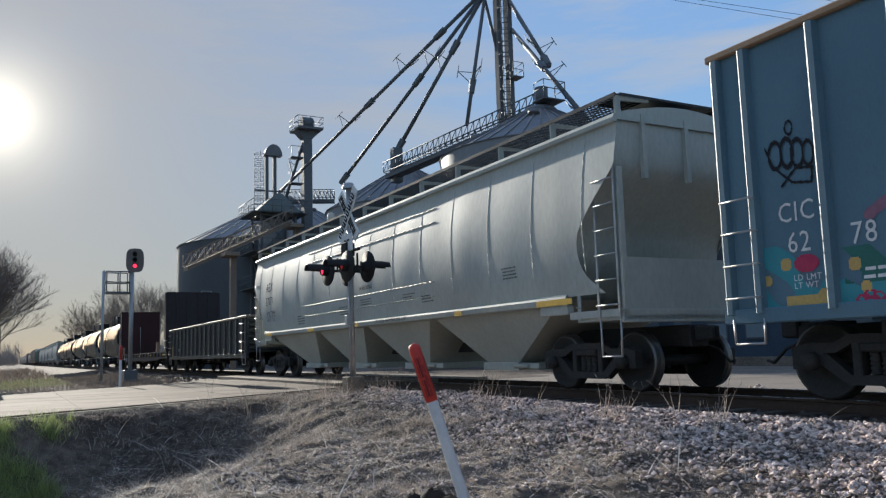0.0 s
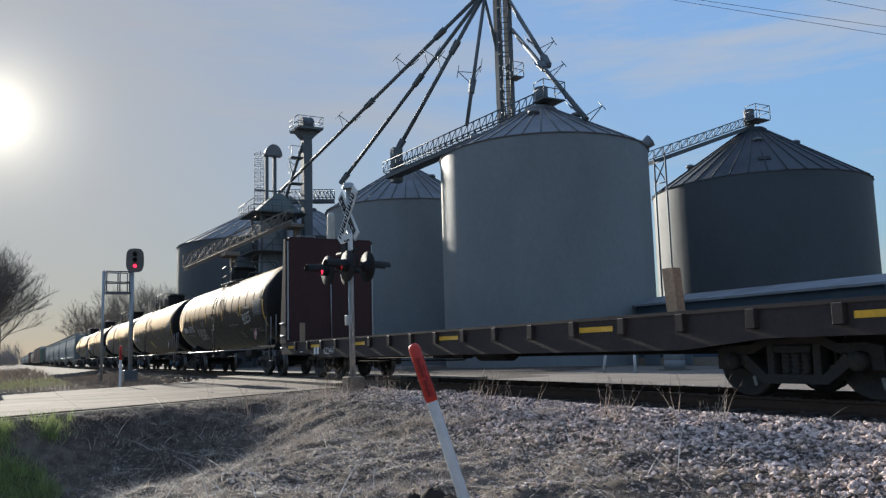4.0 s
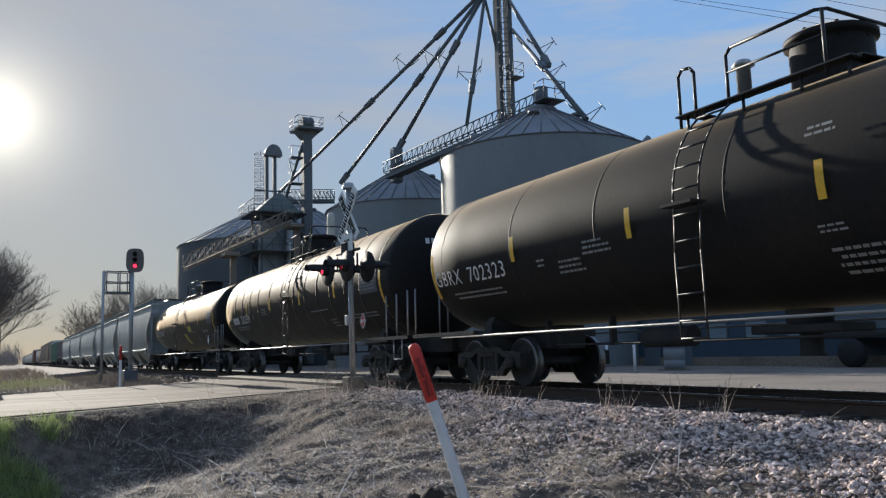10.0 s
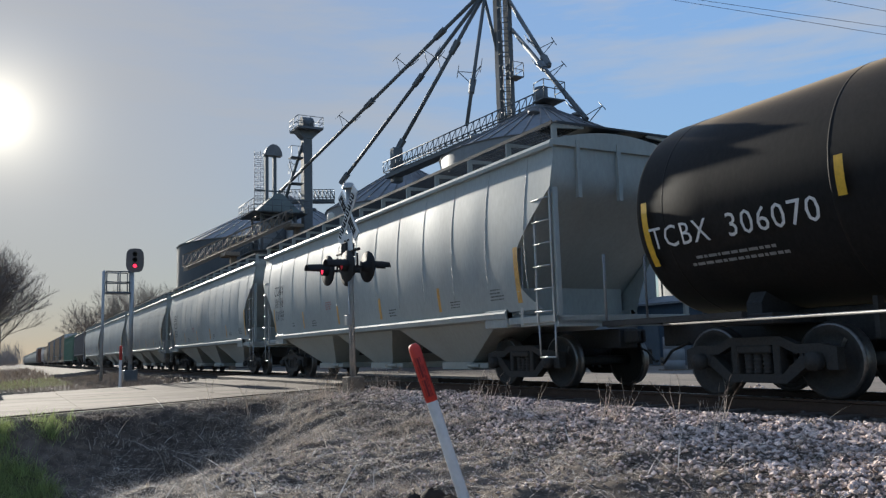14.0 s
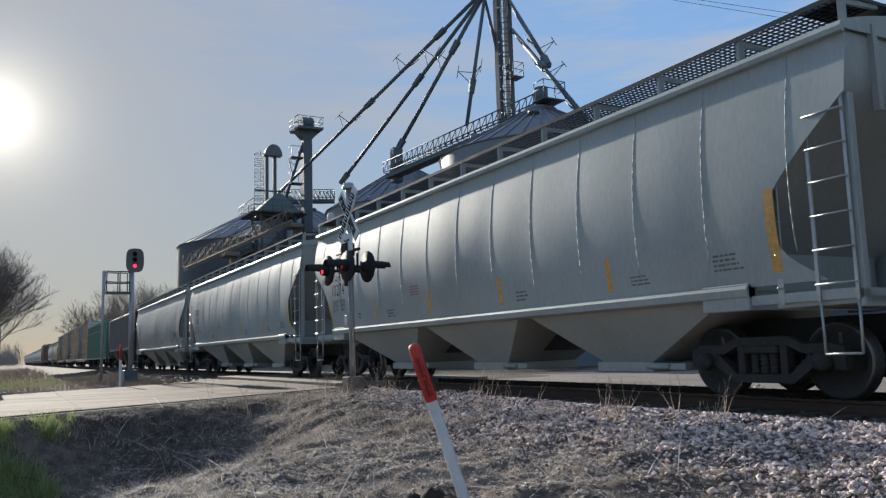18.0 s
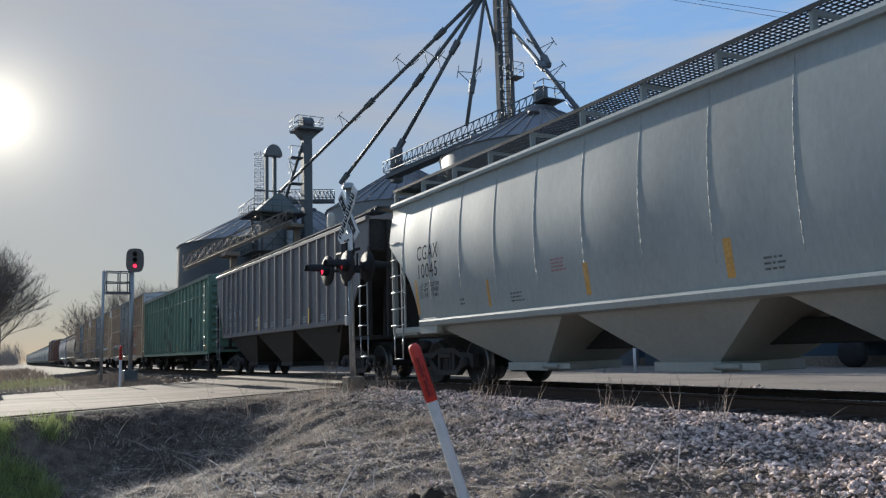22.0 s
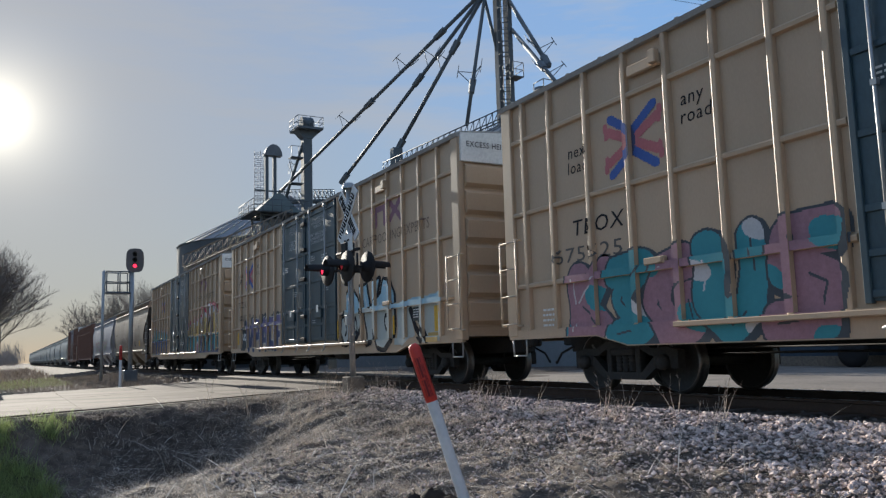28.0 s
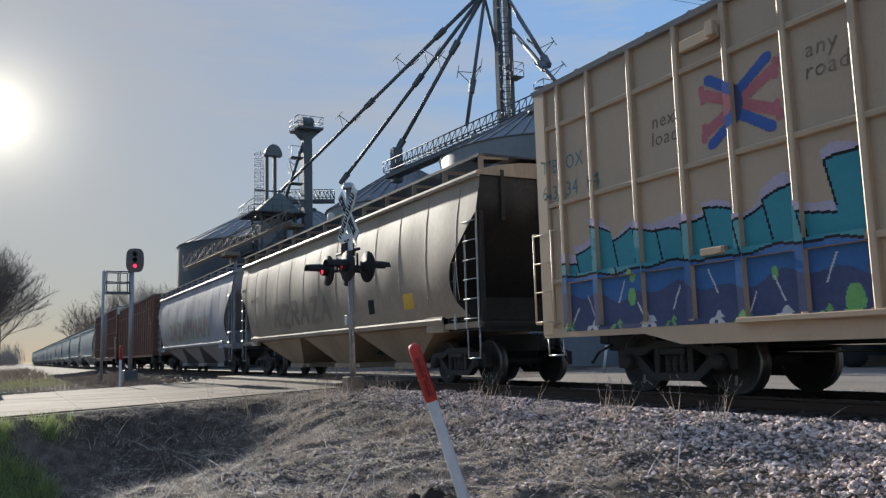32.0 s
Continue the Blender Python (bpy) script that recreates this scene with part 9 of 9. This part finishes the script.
scatter_stones("ballast_stones", 54000, near_bank, (0.011, 0.033), "loose pinkish grey ballast stones on the bank", 1, STONE)
scatter_stones("track_ballast", 22000, track_bed, (0.020, 0.042), "oil-darkened ballast stones between the sleepers", 2, STONED)
def bank_ahead(rs, n):
    x = -3.2 + 12 * rs.rand(n)
    y = -1.92 - np.abs(rs.randn(n)) * 1.15
    return x, y


def far_shoulder(rs, n):
    x = 8 - 58 * rs.rand(n)
    y = 1.5 + np.abs(rs.randn(n)) * 0.7
    k = off_road(x, y)
    return x[k], y[k]


scatter_stones("bank_gravel", 9000, bank_ahead, (0.018, 0.042), "loose pinkish grey ballast stones along the bank", 12, STONE)
scatter_stones("far_shoulder_gravel", 6000, far_shoulder, (0.022, 0.048), "loose ballast stones on the yard side", 13, STONE)
scatter_stones("far_ballast", 5000, far_bank, (0.03, 0.07), "dusty dark ballast stones beyond the road", 3, STONED)
scatter_stones("scattered_gravel", 9000, scree, (0.007, 0.022), "small scattered gravel on the bank", 4, STONE)


def straw_sheet(name, n, region, length, width, lay, label, seed, material, category, curl=0.5, segs=3):
    """Thin curved blades standing or lying on the land."""
    rs = np.random.RandomState(seed)
    xs, ys = region(rs, n)
    n = len(xs)
    zs = height(xs, ys) + np.array([rough(a, b) if a > -24 else 0.0 for a, b in zip(xs, ys)])
    L = length[0] + (length[1] - length[0]) * rs.rand(n)
    W = width * (0.6 + 0.8 * rs.rand(n))
    an = rs.rand(n) * 6.283
    el = np.clip(lay + 0.35 * rs.randn(n), 0.03, 1.5)
    dx, dy = np.cos(an), np.sin(an)
    P = np.stack([xs, ys, zs], 1)
    rows = []
    for k in range(segs + 1):
        t = k / segs
        e = el * (1 - curl * t)
        d = np.stack([dx * np.cos(e), dy * np.cos(e), np.sin(e)], 1)
        if k:
            P = P + d * (L / segs)[:, None]
        w = (W * (1 - 0.85 * t) / 2)[:, None] * np.stack([-dy, dx, np.zeros(n)], 1)
        rows += [P - w, P + w]
    V = np.stack(rows, 1)
    m = 2 * (segs + 1)
    q = np.array([(2 * k, 2 * k + 1, 2 * k + 3, 2 * k + 2) for k in range(segs)])
    F = (q[None] + (np.arange(n) * m)[:, None, None]).reshape(-1, 4)
    me = bpy.data.meshes.new(name)
    me.from_pydata(V.reshape(-1, 3).tolist(), [], F.tolist())
    me.materials.append(material)
    tagged(new(name, me), label, category, kind="stuff")


def clumps(cx0, cx1, cy0, cy1, count, rad, seed):
    rc = np.random.RandomState(seed)
    cx, cy = cx0 + (cx1 - cx0) * rc.rand(count), cy0 + (cy1 - cy0) * rc.rand(count)
    rr = rad * (0.4 + rc.rand(count))

    def region(rs, n):
        k = rs.randint(0, count, n)
        x, y = cx[k] + rs.randn(n) * rr[k] * 0.5, cy[k] + rs.randn(n) * rr[k] * 0.5
        m = off_road(x, y) & (y < -2.0)
        return x[m], y[m]
    return region


def plain(x0, x1, y0, y1):
    def region(rs, n):
        x, y = x0 + (x1 - x0) * rs.rand(n), y0 + (y1 - y0) * rs.rand(n)
        m = off_road(x, y) & (y < -2.2)
        return x[m], y[m]
    return region


straw_sheet("flattened_straw", 46000, plain(-17, -3, -8.9, -3.2), (0.05, 0.24), 0.004, 0.12, "flattened dry straw on the bank", 5, STRAW, "dry grass", 0.6)
straw_sheet("straw_ahead", 9000, plain(-3, 9, -13, -3.0), (0.08, 0.34), 0.008, 0.25, "flattened dry straw farther along the bank", 25, STRAW, "dry grass", 0.6)
straw_sheet("dry_grass_tufts", 22000, clumps(-17, -4, -8.5, -2.8, 170, 0.36, 8), (0.06, 0.24), 0.004, 0.65, "tufts of dry tan grass", 6, STRAW, "dry grass", 0.7)
straw_sheet("dry_grass_knoll", 7000, clumps(-16.5, -9, -6.5, -3.2, 70, 0.35, 9), (0.12, 0.42), 0.005, 0.7, "matted dry grass near the crossing", 7, STRAW, "dry grass", 0.9)
straw_sheet("green_grass", 8500, clumps(-14.4, -10.2, -9.85, -8.8, 50, 0.34, 10), (0.10, 0.32), 0.008, 1.05, "fresh green grass in the ditch", 8, GRASS, "grass", 0.5)
straw_sheet("ditch_straw", 9000, clumps(-18, -6, -10.4, -7.5, 90, 0.5, 21), (0.08, 0.30), 0.006, 0.4, "thin dry grass on the ditch side", 22, STRAW, "dry grass", 0.8)
straw_sheet("road_verge", 9000, clumps(-19.5, -15.5, -10.4, -4.5, 80, 0.4, 23), (0.08, 0.32), 0.008, 0.6, "dry straw along the road edge", 24, STRAW, "dry grass", 0.8)
straw_sheet("verge_weeds", 26000, plain(-60, -32, -14, -3), (0.10, 0.35), 0.012, 0.9, "dry weeds beyond the road", 9, WEEDS, "dry grass", 0.6)
straw_sheet("verge_grass", 5000, plain(-66, -44, -12, -6.5), (0.10, 0.3), 0.014, 1.0, "patch of green grass beyond the road", 10, GRASS, "grass", 0.5)


# Short pale bits paint the sun's highlights on the straw mat.
straw_sheet("bleached_straw", 17000, clumps(-16, -3.5, -8.3, -2.9, 260, 0.5, 41), (0.03, 0.13), 0.009, 0.45, "short bleached bits of straw on the bank", 42, PALE, "dry grass", 1.4, 4)
straw_sheet("ditch_tussock", 900, clumps(-14.9, -14.0, -8.1, -7.5, 3, 0.5, 43), (0.2, 0.5), 0.007, 0.9, "rounded tussock of dead grass in the ditch", 44, STRAW, "dry grass", 1.6, 5)
straw_sheet("pale_stems", 1500, plain(-17, -4, -8.4, -3.0), (0.18, 0.62), 0.009, 0.18, "long pale dead stems lying on the bank", 15, PALE, "dry grass", 0.5, 5)
straw_sheet("far_scrub", 16000, plain(-150, -58, -34, -6.5), (0.3, 1.0), 0.05, 1.1, "dry scrub and weeds far beyond the road", 31, WEEDS, "dry grass", 0.5)


def weed(x, y, h, seed):
    rnd = random.Random(seed)
    t = thing("dry_weed", "thin dry weed stalk on the bank", "weed", "dry weeds")
    g = Geo()
    z = float(height(x, y)) - 0.02
    for _ in range(rnd.randint(2, 4)):
        p, d = Vector((x + rnd.uniform(-.05, .05), y + rnd.uniform(-.05, .05), z)), Vector((rnd.uniform(-.5, .5), rnd.uniform(-.5, .5), 1)).normalized()
        for k in range(5):
            q = p + d * h / 5
            g.tube(p, q, 0.005 * (1 - k * 0.15), 0.005 * (1 - (k + 1) * 0.15), 4, False)
            if k > 1:
                for s in range(2):
                    e = (d + Vector((rnd.uniform(-1, 1), rnd.uniform(-1, 1), rnd.uniform(0, .6)))).normalized()
                    g.tube(q, q + e * h * rnd.uniform(0.08, 0.2), 0.003, 0.001, 3, False)
            p, d = q, (d + Vector((rnd.uniform(-1, 1), rnd.uniform(-1, 1), 0)) * 0.18).normalized()
    piece("stalk", g, STRAW, t)


rw = random.Random(77)
for k in range(34):
    weed(rw.uniform(-15.5, -5.5), rw.uniform(-3.6, -2.5), rw.uniform(0.25, 0.55), k)
for k in range(16):
    weed(rw.uniform(-16.3, -13.0), rw.uniform(-6.0, -3.3), rw.uniform(0.35, 0.7), 100 + k)


# ---- what moves: the whole train, and its turning wheels ----
def motions():
    for car, mid in CARS:
        walk(car, [(t, pose(mid + run(t), 0, 0)) for t in range(0, 33, 2)])
    steps = int(32 * FPS)
    first = WHEELS[0]
    walk(first, [(k / FPS, pose(0, 0, WHEEL_R, 0, math.degrees(run(k / FPS) / WHEEL_R), 0)) for k in range(steps + 1)])
    for w in WHEELS[1:]:
        w.rotation_mode = "QUATERNION"
        w.animation_data_create()
        w.animation_data.action = first.animation_data.action
        w.animation_data.action_slot = first.animation_data.action_slot


motions()
